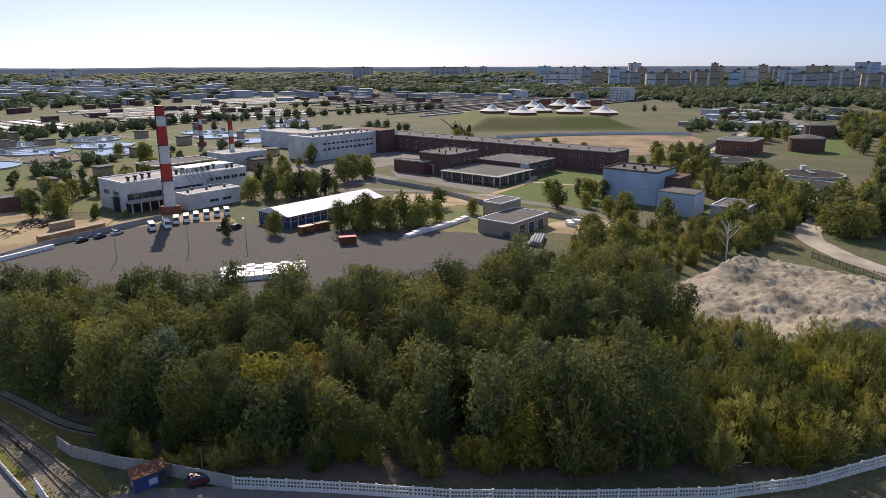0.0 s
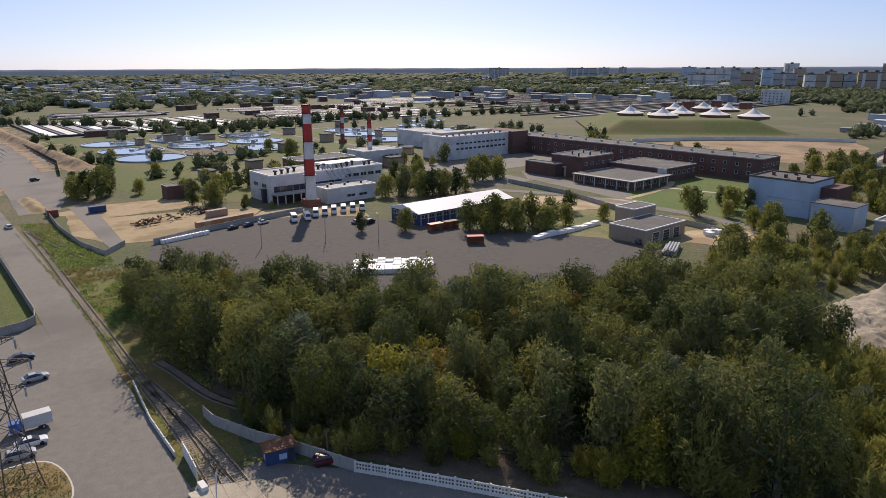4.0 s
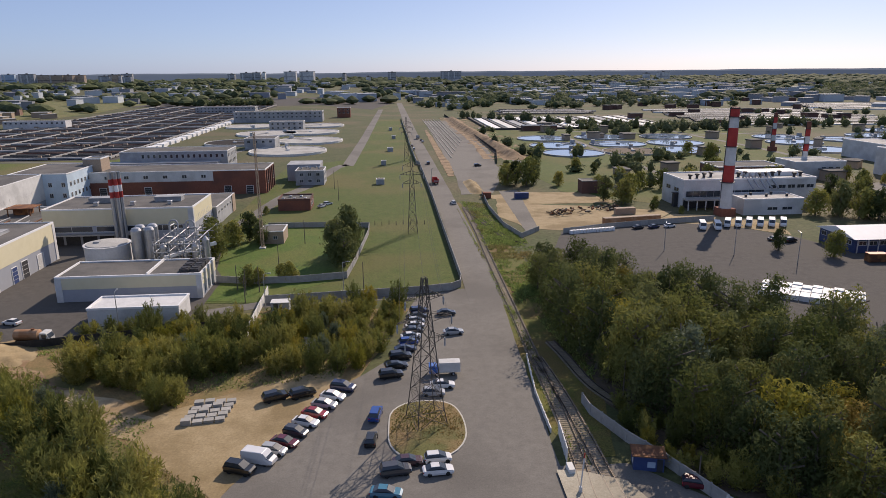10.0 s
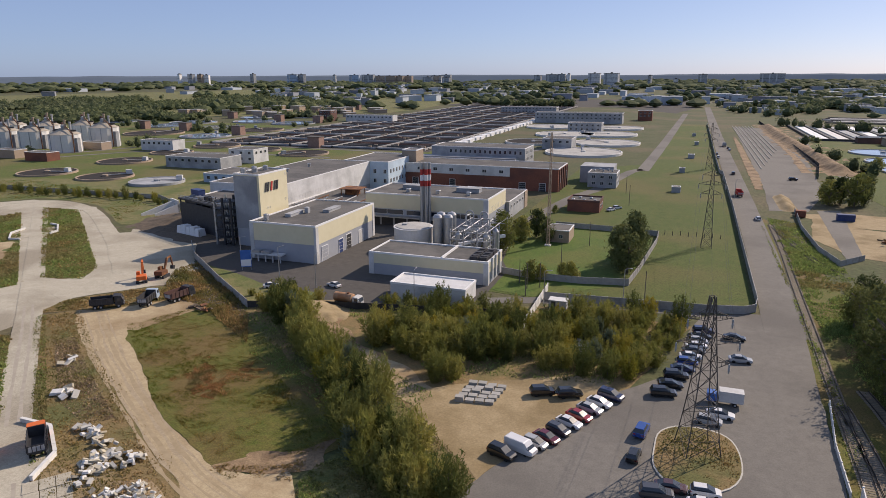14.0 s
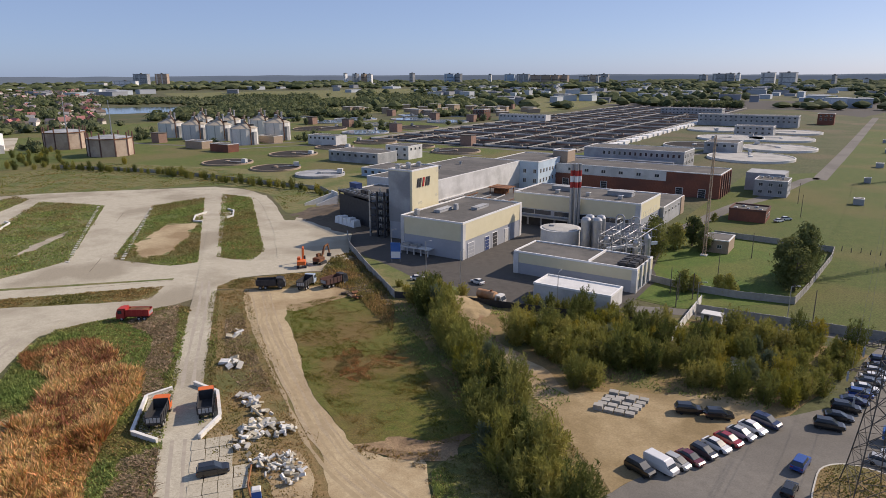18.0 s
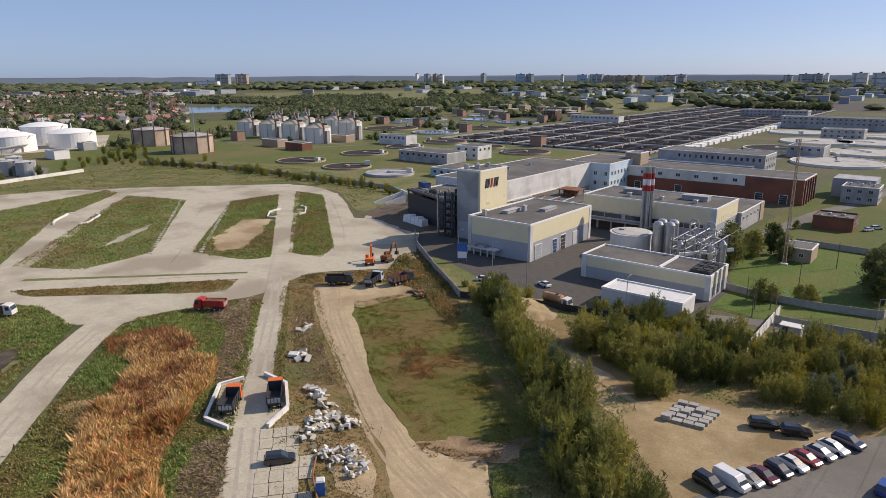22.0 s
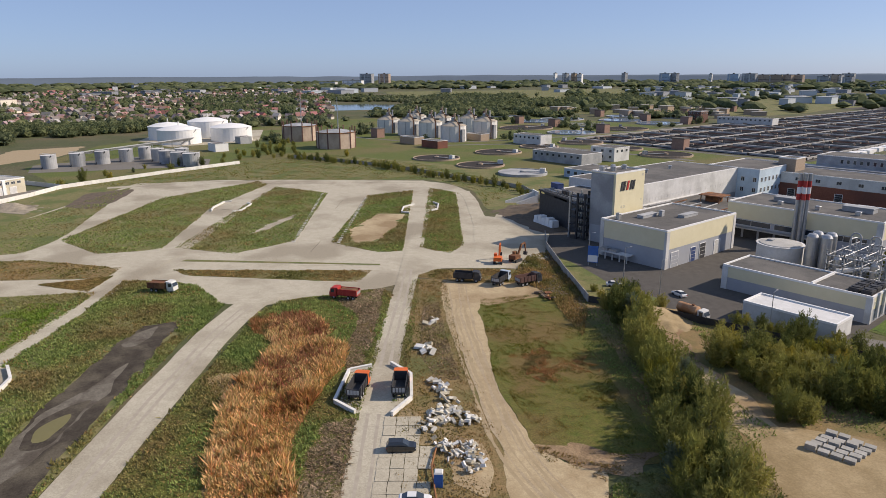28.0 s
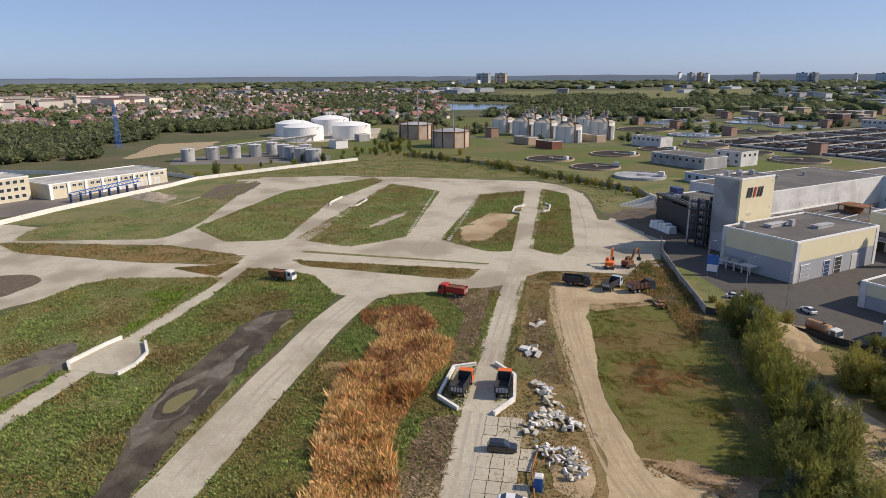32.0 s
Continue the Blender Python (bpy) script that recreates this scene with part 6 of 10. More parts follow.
def bush_mesh(seed, r, h, n, size):
    """A bush of many upright plumes: slender leaves along leaning shoots of uneven height."""
    rg = np.random.default_rng(seed)
    k = 26
    a = rg.uniform(0, 6.283, k)
    d = r * np.sqrt(rg.random(k)) * 0.85
    base = np.column_stack([d * np.cos(a) * 0.45, d * np.sin(a) * 0.45, np.zeros(k)])
    hh = h * rg.uniform(0.5, 1.0, k) * (1.05 - 0.4 * d / r)
    tip = np.column_stack([d * np.cos(a) + rg.normal(0, 0.15 * r, k), d * np.sin(a) + rg.normal(0, 0.15 * r, k), hh])
    w = rg.choice(k, n, p=hh / hh.sum())
    f = rg.random(n) ** 0.75
    c = base[w] + (tip - base)[w] * f[:, None]
    rad = 0.34 * r * np.sqrt(np.clip(1.03 - f, 0, 1)) * (0.35 + 0.65 * np.minimum(1, f * 3))
    g = rg.normal(size=(n, 3)) * np.array([0.7, 0.7, 0.45])
    p = c + g * rad[:, None]
    ax = (tip - base)[w] / hh[w][:, None] + rg.normal(size=(n, 3)) * 0.6 + g * 0.5
    ax /= np.linalg.norm(ax, axis=1)[:, None]
    v = np.cross(ax, rg.normal(size=(n, 3)))
    v /= np.linalg.norm(v, axis=1)[:, None]
    s = size * rg.uniform(0.6, 1.4, n)[:, None]
    p[:, 2] = np.maximum(p[:, 2], 0.1)
    return np.stack([p - ax * s * 0.5 + v * s * 0.14, p + v * s * 0.3, p + ax * s * 0.75], 1).reshape(-1, 3)


def leaves(name, q, mat, k=4):
    n = len(q) // k
    me = bpy.data.meshes.new(name)
    me.vertices.add(k * n)
    me.vertices.foreach_set("co", q.ravel())
    me.loops.add(k * n)
    me.loops.foreach_set("vertex_index", np.arange(k * n, dtype=np.int32))
    me.polygons.add(n)
    me.polygons.foreach_set("loop_start", np.arange(0, k * n, k, dtype=np.int32))
    me.materials.append(M[mat])
    me.update(calc_edges=True)
    return me


def trunk_mesh(seed, h, r, crown_r):
    rg = random.Random(seed)
    m = MB()
    top = (rg.uniform(-0.4, 0.4), rg.uniform(-0.4, 0.4))
    prev = (0, 0, 0)
    for i in range(1, 6):
        f = i / 5
        p = (top[0] * f + rg.uniform(-0.1, 0.1), top[1] * f + rg.uniform(-0.1, 0.1), h * f)
        m.beam(prev, p, 2 * r * (1.08 - f * 0.9), 6)
        prev = p
    for i in range(7):
        a, f = rg.uniform(0, 6.28), rg.uniform(0.3, 0.85)
        b = (top[0] * f, top[1] * f, h * f)
        ln = crown_r * rg.uniform(0.5, 0.85)
        m.beam(b, (b[0] + ln * math.cos(a), b[1] + ln * math.sin(a), b[2] + ln * 0.6), r * 0.6, 5)
    return m.data("trunk", "bark")


def plumed(seed, r, h, z0, n, size, lobes, droop, share):
    """A crown whose lobes are broken up by upright leafy shoots."""
    q = crown_mesh(seed, r * 0.95, h * 0.94, z0, int(n * (1 - share)), size * 1.1, lobes, droop)
    if share:
        w = bush_mesh(seed + 7, r * 1.08, h * 1.06, int(n * share), size * 0.95)
        q = np.concatenate([q, w + np.array([0, 0, z0])])
    return q


TREES = {}


def tree_kind(key, seed, r, h, z0, n, size, mat, lobes=11, droop=0.0, plume=0.0):
    TREES[key] = (trunk_mesh(seed, z0 + h * 0.8, 0.16 + 0.012 * h, r), leaves("crown", plumed(seed, r, h, z0, n, size, lobes, droop, plume), mat, 3))


for i, (mat, r, h) in enumerate((("leaf_a", 3.8, 12.0), ("leaf_a", 4.6, 12.0), ("leaf_b", 4.0, 10.5), ("leaf_b", 4.6, 11.5), ("leaf_a", 3.4, 10.5), ("leaf_c", 4.2, 9.0), ("leaf_d", 4.4, 9.5), ("leaf_e", 3.6, 8.5))):
    tree_kind("wood%d" % i, 20 + i, r, h, 0.8, 3300, 0.52, mat, 26, 0.12, 0.55)
for i, (mat, r, h, n) in enumerate((("leaf_f", 2.5, 6.2, 2100), ("leaf_b", 2.3, 6.8, 2100), ("leaf_c", 2.3, 5.8, 1900), ("leaf_f", 2.0, 5.0, 1700), ("leaf_d", 1.9, 5.2, 1700))):
    TREES["bush%d" % i] = (trunk_mesh(60 + i, h * 0.6, 0.07, r * 0.7), leaves("crown", bush_mesh(60 + i, r, h, n, 0.54), mat, 3))
for i, (mat, r, h) in enumerate((("leaf_b", 5.2, 10.5), ("leaf_f", 4.8, 9.5), ("leaf_a", 3.9, 11.5))):
    tree_kind("park%d" % i, 80 + i, r, h, 0.3, 1900, 0.8, mat, 20, 0.1, 0.35)
    tree_kind("far_park%d" % i, 80 + i, r, h, 0.3, 850, 1.2, mat, 20, 0.1, 0.35)


def plant(key, x, y, s, rz, name, label, category, group, z=0.0):
    t = thing(name, x, y, z, rz, label, category, group)
    u = 0.85 + 0.3 * ((x * 7.3 + y * 3.1) % 1.0)
    t.scale = (s * u, s * (1.7 - u * 0.7), s * (1.0 + 0.3 * ((x * 5.7 + y * 2.3) % 1.0)))
    if key.startswith("park") and math.hypot(x, y) > 225:
        key = "far_" + key
    tr, cr = TREES[key]
    part("trunk", tr, None, t)
    part("crown", cr, None, t)
    return t


WORDS = {"leaf_a": "deep green", "leaf_b": "olive green", "leaf_c": "yellowing", "leaf_d": "silvery green", "leaf_e": "orange-tinged", "leaf_f": "pale olive"}


HEAP_GAP = [(-85, 131), (-80, 141), (-67, 141), (-60, 124), (-63, 115), (-71, 117), (-78, 122)]


def grove(poly, gap, kinds, weights, smin, smax, name, what, category, group, seed):
    rg = random.Random(seed)
    for x, y in scatter(poly, gap, rg):
        if inside(x, y, HEAP_GAP):
            continue
        k = rg.choices(kinds, weights)[0]
        mat = [q for q in WORDS if M[q] == TREES[k][1].materials[0]][0]
        plant(k, x, y, rg.uniform(smin, smax), rg.uniform(0, 360), name, "%s %s" % (WORDS[mat], what), category, group, -0.1)


WOOD = ["wood%d" % i for i in range(8)]
FOREST = [(36, 128), (37, 150), (38, 170), (46, 168), (60, 146), (78, 121), (98, 104), (118, 90), (138, 78), (150, 62), (134, 42), (122, 46), (106, 50), (98, 30), (90, 24), (84, 25), (64, 52), (50, 72), (44, 86), (40, 100), (37, 112)]
grove(FOREST, 4.3, WOOD, (5, 4, 5, 4, 3, 1.1, 0.8, 0.5), 0.78, 1.25, "tree", "broadleaf tree in the dense wood", "tree", "trees of the wood", 1)
BUSH = ["bush%d" % i for i in range(5)]
grove([(86, 24), (96, 12), (108, 6), (128, 0), (150, 4), (136, 22), (133, 40), (122, 45), (106, 49), (99, 30), (91, 25)], 3.7, BUSH, (4, 4, 2, 3, 1), 1.0, 1.6, "young_tree", "young willow beside the spoil heap", "tree", "young trees", 2)
grove([(-73, 125), (-66, 119.5), (-57, 115.5), (-48, 113), (-40, 113.5), (-32, 116.5), (-34, 122), (-50, 121), (-58, 125), (-68, 131)], 2.9, BUSH, (4, 3, 3, 1, 0.3), 0.95, 1.4, "bush", "tall scrub bush by the sandy track", "bush", "scrub bushes", 23)
grove([(-57, 122), (-55, 138), (-34, 140), (-6, 152), (3, 150), (-2, 124), (-8, 116), (-30, 117), (-48, 121)], 3.0, BUSH, (4, 3, 3, 2, 0.4), 0.6, 1.1, "bush", "dense scrub bush by the lane", "bush", "scrub bushes", 3)
grove([(-25, 71), (-31, 68), (-44, 77), (-54, 90), (-68, 106), (-84, 120), (-93, 127), (-86, 129), (-71.5, 115), (-54.5, 100), (-41, 86), (-30, 77)], 2.5, BUSH, (4, 5, 0.6, 2, 0.6), 0.95, 1.45, "bush", "dense scrub bush by the field", "bush", "scrub bushes", 4)
grove([(-36, 106), (-40, 102), (-44, 107), (-38, 112)], 2.8, BUSH[:2], (1, 1), 0.7, 1.0, "bush", "round scrub bush by the slab stack", "bush", "scrub bushes", 5)
grove([(-104, 133), (-98, 130), (-86, 136), (-90, 141), (-100, 140)], 3.4, BUSH, (4, 4, 0.5, 3, 0.2), 0.4, 0.8, "hedge_bush", "low hedge bush along the plant fence", "bush", "hedge bushes", 29)
grove([(-96, 129), (-60, 138), (-34, 145), (-34, 148), (-62, 142), (-92, 136)], 2.8, BUSH, (4, 4, 0.5, 3, 0.2), 0.45, 0.8, "hedge_bush", "low hedge bush along the plant fence", "bush", "hedge bushes", 6)
grove([(41, 77), (36, 90), (37, 100), (42, 92), (48, 80), (47, 72)], 2.6, BUSH, (3, 2, 2, 2, 0.5), 0.5, 0.85, "bush", "bush behind the old wall", "bush", "scrub bushes", 7)
PARK = ["park%d" % i for i in range(3)]
for x, y, k, s in ((-13.5, 187, 2, 1.05), (-16, 192, 2, 1.1), (-13, 197, 2, 1.15), (-14, 203, 2, 1.1), (-12, 210, 2, 0.9), (-53, 199, 0, 0.9), (-42, 215, 2, 0.75), (-30, 177, 1, 0.45), (-38, 171, 0, 0.5), (-35, 173, 1, 0.45), (-47, 221, 2, 0.85), (-55, 207, 0, 0.95), (-51, 214, 1, 0.8), (-27, 175, 1, 0.5), (-58, 198, 1, 0.7), (-49, 264, 1, 0.3), (-50, 236, 1, 0.6),
                   (58, 318, 0, 1.0), (63, 322, 2, 0.95), (67, 316, 0, 1.05), (60, 330, 1, 1), (72, 322, 2, 0.9), (98, 268, 0, 1.05), (92, 274, 2, 0.9), (103, 276, 1, 1.0), (96, 296, 1, 0.9), (83, 316, 1, 0.6), (98, 426, 1, 0.9), (125, 432, 1, 0.8), (66, 366, 2, 0.6), (113, 315, 1, 0.8),
                   (120.5, 190, 2, 0.55), (132.5, 181, 1, 0.75), (150, 167, 0, 1.0), (156, 162, 0, 1.05), (161, 156, 1, 1.0), (166, 160, 0, 0.95), (170, 150, 1, 0.95), (176, 152, 0, 0.85), (162, 166, 1, 1.0), (153, 160, 1, 0.8), (158, 169, 0, 0.8), (172, 158, 0, 0.9), (182, 151, 1, 0.7), (200, 148, 1, 0.6), (202, 166, 0, 0.75), (230, 128, 0, 0.95), (250, 125, 1, 0.9), (254, 120, 2, 0.7), (221, 96, 1, 1.1), (214, 92, 0, 0.9), (226, 104, 1, 0.8), (206, 88, 1, 0.8),
                   (170, 233, 2, 1.05), (176, 230, 0, 1.05), (180, 225, 2, 1.0), (186, 224, 0, 1.0), (192, 223, 2, 1.0), (164, 238, 1, 1.0), (173, 238, 0, 0.9), (182, 232, 1, 1.0), (190, 231, 0, 0.9), (200, 226, 1, 0.6), (219, 240, 0, 1.1), (226, 242, 1, 1.15), (233, 240, 0, 1.0), (240, 246, 1, 0.95), (251, 303, 0, 0.95), (227, 310, 1, 0.7), (189, 375, 0, 1.0), (196, 390, 0, 1.0), (197, 424, 1, 0.9), (180, 350, 1, 0.8), (172, 340, 0, 0.8)):
    plant(PARK[k], x, y, s, (x * 37 + y * 11) % 360, "yard_tree", "%s yard tree with a full crown" % ("deep green" if k != 1 else "olive green"), "tree", "yard trees", -0.1)
grove([(300, 100), (312, 60), (262, 46), (236, 48), (214, 48), (196, 56), (160, 62), (150, 78), (182, 96), (212, 86), (240, 58), (262, 64)], 4.6, ["bush0", "bush1", "park1", "park0", "bush3"], (4, 3, 2, 1, 3), 0.55, 1.2, "yard_tree", "tree on the overgrown eastern edge", "tree", "eastern trees", 8)
grove([(262, 36), (300, 34), (420, 40), (520, 70), (640, 90), (640, 60), (420, -20), (300, -20), (262, 6)], 15.0, PARK, (3, 4, 2), 0.75, 1.15, "yard_tree", "tree on the overgrown eastern edge", "tree", "eastern trees", 18)
grove([(300, 104), (330, 96), (420, 140), (410, 160), (330, 140)], 11.0, PARK, (3, 4, 2), 0.6, 1.0, "yard_tree", "tree by the old basins", "tree", "eastern trees", 19)
grove([(-400, 250), (-420, 215), (-470, 240), (-520, 262), (-540, 262), (-500, 220), (-430, 186)], 9.0, BUSH, (3, 3, 1, 3, 0.3), 0.5, 0.9, "bush", "bush in the meadow before the tanks", "bush", "meadow bushes", 20)
grove([(-200, 217), (-228, 231), (-284, 227), (-332, 227), (-376, 218), (-418, 204), (-418, 209), (-376, 223), (-332, 232), (-284, 232.5), (-226, 234.5), (-198, 219)], 3.7, BUSH, (3, 4, 0.6, 3, 0.3), 0.45, 0.95, "bush", "bush along the dark wall", "bush", "meadow bushes", 21)
grove([(44, 76), (52, 64), (60, 53), (71, 40), (84, 26), (95, 17), (102, 12), (104, 16), (86, 30), (66, 52), (48, 77)], 3.6, BUSH, (4, 2, 3, 3, 0.4), 0.6, 1.15, "bush", "bright bush at the foot of the wood", "bush", "scrub bushes", 22)
grove([(240, 36), (256, 18), (305, 22), (306, 40), (282, 46)], 5.5, PARK, (3, 4, 2), 0.7, 1.1, "yard_tree", "tree on the overgrown eastern edge", "tree", "eastern trees", 24)
grove([(290, 86), (301, 67), (330, 72), (318, 93)], 5.0, PARK, (5, 2, 4), 0.8, 1.1, "yard_tree", "dark tree by the grey garage", "tree", "eastern trees", 25)
grove([(614, 85), (705, 106), (779, 76), (669, 60)], 14.0, PARK, (3, 4, 2), 0.9, 1.3, "yard_tree", "tree beyond the old basins", "tree", "eastern trees", 26)
grove([(515, 110), (520, 136), (585, 152), (585, 123)], 11.0, PARK, (3, 4, 2), 0.8, 1.1, "yard_tree", "tree beyond the old basins", "tree", "eastern trees", 27)
grove([(73, 38), (79, 33), (88, 24), (96, 16), (99, 20), (92, 28), (84, 36), (77, 43)], 4.2, BUSH, (5, 2, 1, 3, 3), 1.1, 1.7, "bush", "tall pale bush at the edge of the wood", "bush", "scrub bushes", 24)
grove([(-381, 60), (-403, 66), (-488, 226), (-470, 232), (-420, 180), (-412, 130)], 14.0, BUSH, (3, 3, 1, 3, 0.3), 0.6, 1.1, "bush", "bush outside the white wall", "bush", "meadow bushes", 28)
for x, y, k, q in ((262, 128, 0, 0.55), (258, 134, 2, 0.6), (268, 136, 1, 0.6), (244, 140, 1, 0.75), (238, 120, 1, 0.6), (330, 120, 1, 0.9), (340, 112, 1, 1.0), (352, 128, 1, 0.9), (300, 128, 0, 0.6), (318, 134, 2, 0.4), (226, 296, 1, 0.8), (214, 280, 0, 0.8), (206, 268, 1, 0.9), (198, 262, 0, 0.8), (190, 268, 2, 0.9), (184, 300, 1, 0.9), (176, 296, 0, 1.0), (152, 300, 0, 1.0), (140, 296, 1, 0.9), (146, 310, 2, 0.9), (128, 300, 0, 0.8), (118, 300, 1, 0.8), (110, 262, 1, 0.4), (106, 254, 0, 0.35), (114, 246, 1, 0.3), (86, 330, 1, 0.5), (74, 340, 0, 0.9), (78, 346, 2, 0.9), (70, 350, 1, 0.8), (104, 360, 1, 0.7), (112, 352, 2, 0.6), (240, 300, 1, 0.6), (244, 254, 1, 0.6), (236, 262, 0, 0.6), (390, 200, 1, 0.8), (380, 214, 0, 0.9), (400, 240, 1, 0.8), (372, 180, 1, 0.7), (362, 250, 1, 0.9), (372, 280, 0, 1.0), (385, 300, 1, 1.0), (360, 310, 0, 0.9), (352, 340, 1, 1.0)):
    plant(PARK[k], x, y, q, (x * 37 + y * 11) % 360, "yard_tree", "%s yard tree with a full crown" % ("deep green" if k != 1 else "olive green"), "tree", "yard trees", -0.1)
t = thing("dead_tree", 196, 53, 0, 0, "bare pale dead tree", "tree")
rg = random.Random(3)
part("trunk", MB().beam((0, 0, 0), (0.3, 0.2, 6), 0.35, 6).beam((0.3, 0.2, 6), (0.2, 0.5, 11), 0.2, 6), "white_conc", t)
for i in range(12):
    a, z = rg.uniform(0, 6.28), rg.uniform(3.5, 9)
    b = (0.3 + 2.4 * math.cos(a), 0.2 + 2.4 * math.sin(a), z + rg.uniform(1.5, 3.5))
    part("branch", MB().beam((0.3, 0.2, z), b, 0.11, 5).beam(b, (b[0] + math.cos(a + 0.6), b[1] + math.sin(a + 0.6), b[2] + 1.4), 0.06, 4), "white_conc", t)


# ---- low vegetation ----
def blades(name, poly, n, h, w, mat, label, seed, lean=0.35, avoid=(), z=0.1, fray=1.3, thin=0.0):
    rg = np.random.default_rng(seed)
    P = np.array(poly)
    lo, hi = P.min(0), P.max(0)
    c = rg.uniform(lo, hi, (n * 4, 2))
    x, y = c[:, 0], c[:, 1]
    jit = np.array([(noise.noise((p[0] * 0.35, p[1] * 0.35, 2.0)), noise.noise((p[0] * 0.35, p[1] * 0.35, 8.0))) for p in c]) * fray

    def ins(poly, x=x, y=y):
        r = np.zeros(len(c), bool)
        for i in range(len(poly)):
            (x1, y1), (x2, y2) = poly[i], poly[i - 1]
            r ^= ((y1 > y) != (y2 > y)) & (x < (x2 - x1) * (y - y1) / (y2 - y1 + 1e-9) + x1)
        return r
    ok = ins(poly, x + jit[:, 0], y + jit[:, 1]) if fray > 2 else ins(poly)
    if thin:
        broad = np.array([noise.noise((p[0] * 0.09, p[1] * 0.09, seed * 0.7)) for p in c])
        ok &= broad + 0.5 * jit[:, 1] / fray + rg.uniform(-0.25, 0.25, len(c)) > thin - 0.5
    for a in avoid:
        ok &= ~ins(a, x + jit[:, 0], y + jit[:, 1])
    c = c[ok][:n]
    n = len(c)
    clump = np.array([0.65 + 0.7 * noise.noise((p[0] * 0.13, p[1] * 0.13, seed)) for p in c])
    clump *= np.array([1 + 0.9 * noise.noise((p[0] * 0.6, p[1] * 0.6, seed + 3.0)) for p in c])
    hh = h * rg.uniform(0.55, 1.15, n) * np.clip(clump, 0.25, 1.6)
    a = rg.uniform(0, math.pi, n)
    ww = w * rg.uniform(0.6, 1.4, n)
    lx, ly = rg.normal(0, lean, n) * hh, rg.normal(0, lean, n) * hh
    base = np.column_stack([c, np.full(n, z - 0.05)])
    d = np.column_stack([np.cos(a) * ww / 2, np.sin(a) * ww / 2, np.zeros(n)])
    tip = base + np.column_stack([lx, ly, hh])
    low = base + np.column_stack([lx, ly, hh]) * 0.25
    q = np.stack([base - d * 0.4, low + d * 1.5, tip], 1).reshape(-1, 3)
    me = leaves(name, q, mat, 3)
    return tagged(new(name, me), label, "vegetation", "", "stuff")


REEDS = [(-58.0, 23.0), (-66.0, 29.5), (-71.0, 33.4), (-82.1, 37.3), (-86.4, 40.2), (-89.6, 43.5), (-93.5, 46.9), (-97.1, 50.8), (-101.3, 55.9), (-104.5, 60.7), (-112.4, 66.3), (-117.9, 64.3), (-118.1, 61.0), (-122.4, 54.7), (-117.3, 49.8), (-114.1, 46.6), (-110.9, 41.4), (-106.5, 38.9), (-104.6, 36.4), (-98.1, 32.6), (-90.2, 28.3), (-78.7, 23.6), (-66.0, 14.0)]
RED = [(-137.7, 60.2), (-138.9, 66.2), (-131.6, 70.3), (-123.9, 68.9), (-117.6, 63.5), (-117.5, 60.7), (-121.4, 54.8), (-128.1, 55.4)]
BANK = [(-140, 80), (-140, 94.5), (-114.5, 74.8), (-99.5, 60.8), (-101.4, 59.2), (-112, 65.5), (-124.7, 77)]
BANKB = [(-87.5, 46.2), (-85.5, 51.5), (-68, 38), (-50, 23), (-56, 22), (-71, 32.6), (-81.7, 40.8)]
MUD = [(-144.9, 29.5), (-152.3, 37.3), (-150.5, 43.5), (-145.6, 42.5), (-131.6, 31.7), (-114.7, 20.4), (-106.4, 13.6), (-94.7, 5.2), (-86, -0.6), (-82, -8), (-96.8, 0.2), (-109.3, 4.0), (-118.9, 9.0), (-130.5, 17.8)]
BAY = [(-138.4, -5), (-142.5, -5), (-149.4, 2.5), (-151.4, 6), (-146, 10.4), (-139, 10.2), (-133.5, 7.2), (-130.5, 3.4)]
POND = [(-134, -27), (-147.4, -16.3), (-152.5, -9.7), (-154.4, -3.5), (-151.3, -2), (-139.4, -5.5), (-132.7, -10.5), (-131.5, -15.5), (-121, -24)]
PALE = [(-204, 123), (-224, 150), (-214, 156), (-198, 139), (-183, 121), (-188, 115)]
POOL = [(-222, 92), (-234, 107), (-243, 121), (-238, 119), (-226, 102)]
LOBE = [(-136.9, 54.6), (-129.1, 55.1), (-119.8, 50.6), (-114.3, 42.6), (-117.9, 40.1)]
FLAT = [(-116.1, 38.3), (-114.2, 44.8), (-107.9, 39.4), (-110.1, 36.6)]
blades("reeds", REEDS, 30000, 2.0, 0.42, "reed", "dense rust-orange reeds in the bed", 11, 0.42, (LOBE, FLAT), 0.1)
blades("reeds", [(-139.7, 56.9), (-144.1, 62.0), (-140.4, 64.7), (-137.8, 60.5), (-128.4, 55.5), (-131.5, 54.2)], 2500, 1.1, 0.24, "weed_red", "brown dry reeds at the corner of the bed", 9, 0.5, z=0.1)
blades("bed_weeds", LOBE, 3500, 0.8, 0.3, "weed", "green weeds reaching into the reeds", 16, 0.5, z=0.1)
blades("bank_straw", FLAT, 3200, 0.5, 0.22, "straw_pale", "pale flattened reed straw", 18, 1.6, z=0.12)
blades("reeds", RED, 3600, 1.6, 0.34, "reed", "rust-orange reeds at the bed's end", 4, 0.45, z=0.1, fray=3.5)
blades("reeds", RED, 3200, 1.5, 0.34, "reed_red", "dark red-brown reeds at the bed's end", 10, 0.5, z=0.1, fray=4.5)
blades("reeds", [(-121, 63), (-117, 50.5), (-109, 43), (-102, 41), (-104, 56), (-112, 65)], 1800, 2.0, 0.36, "reed_red", "dark red-brown reeds among the paler ones", 19, 0.45, z=0.1, fray=4.0)
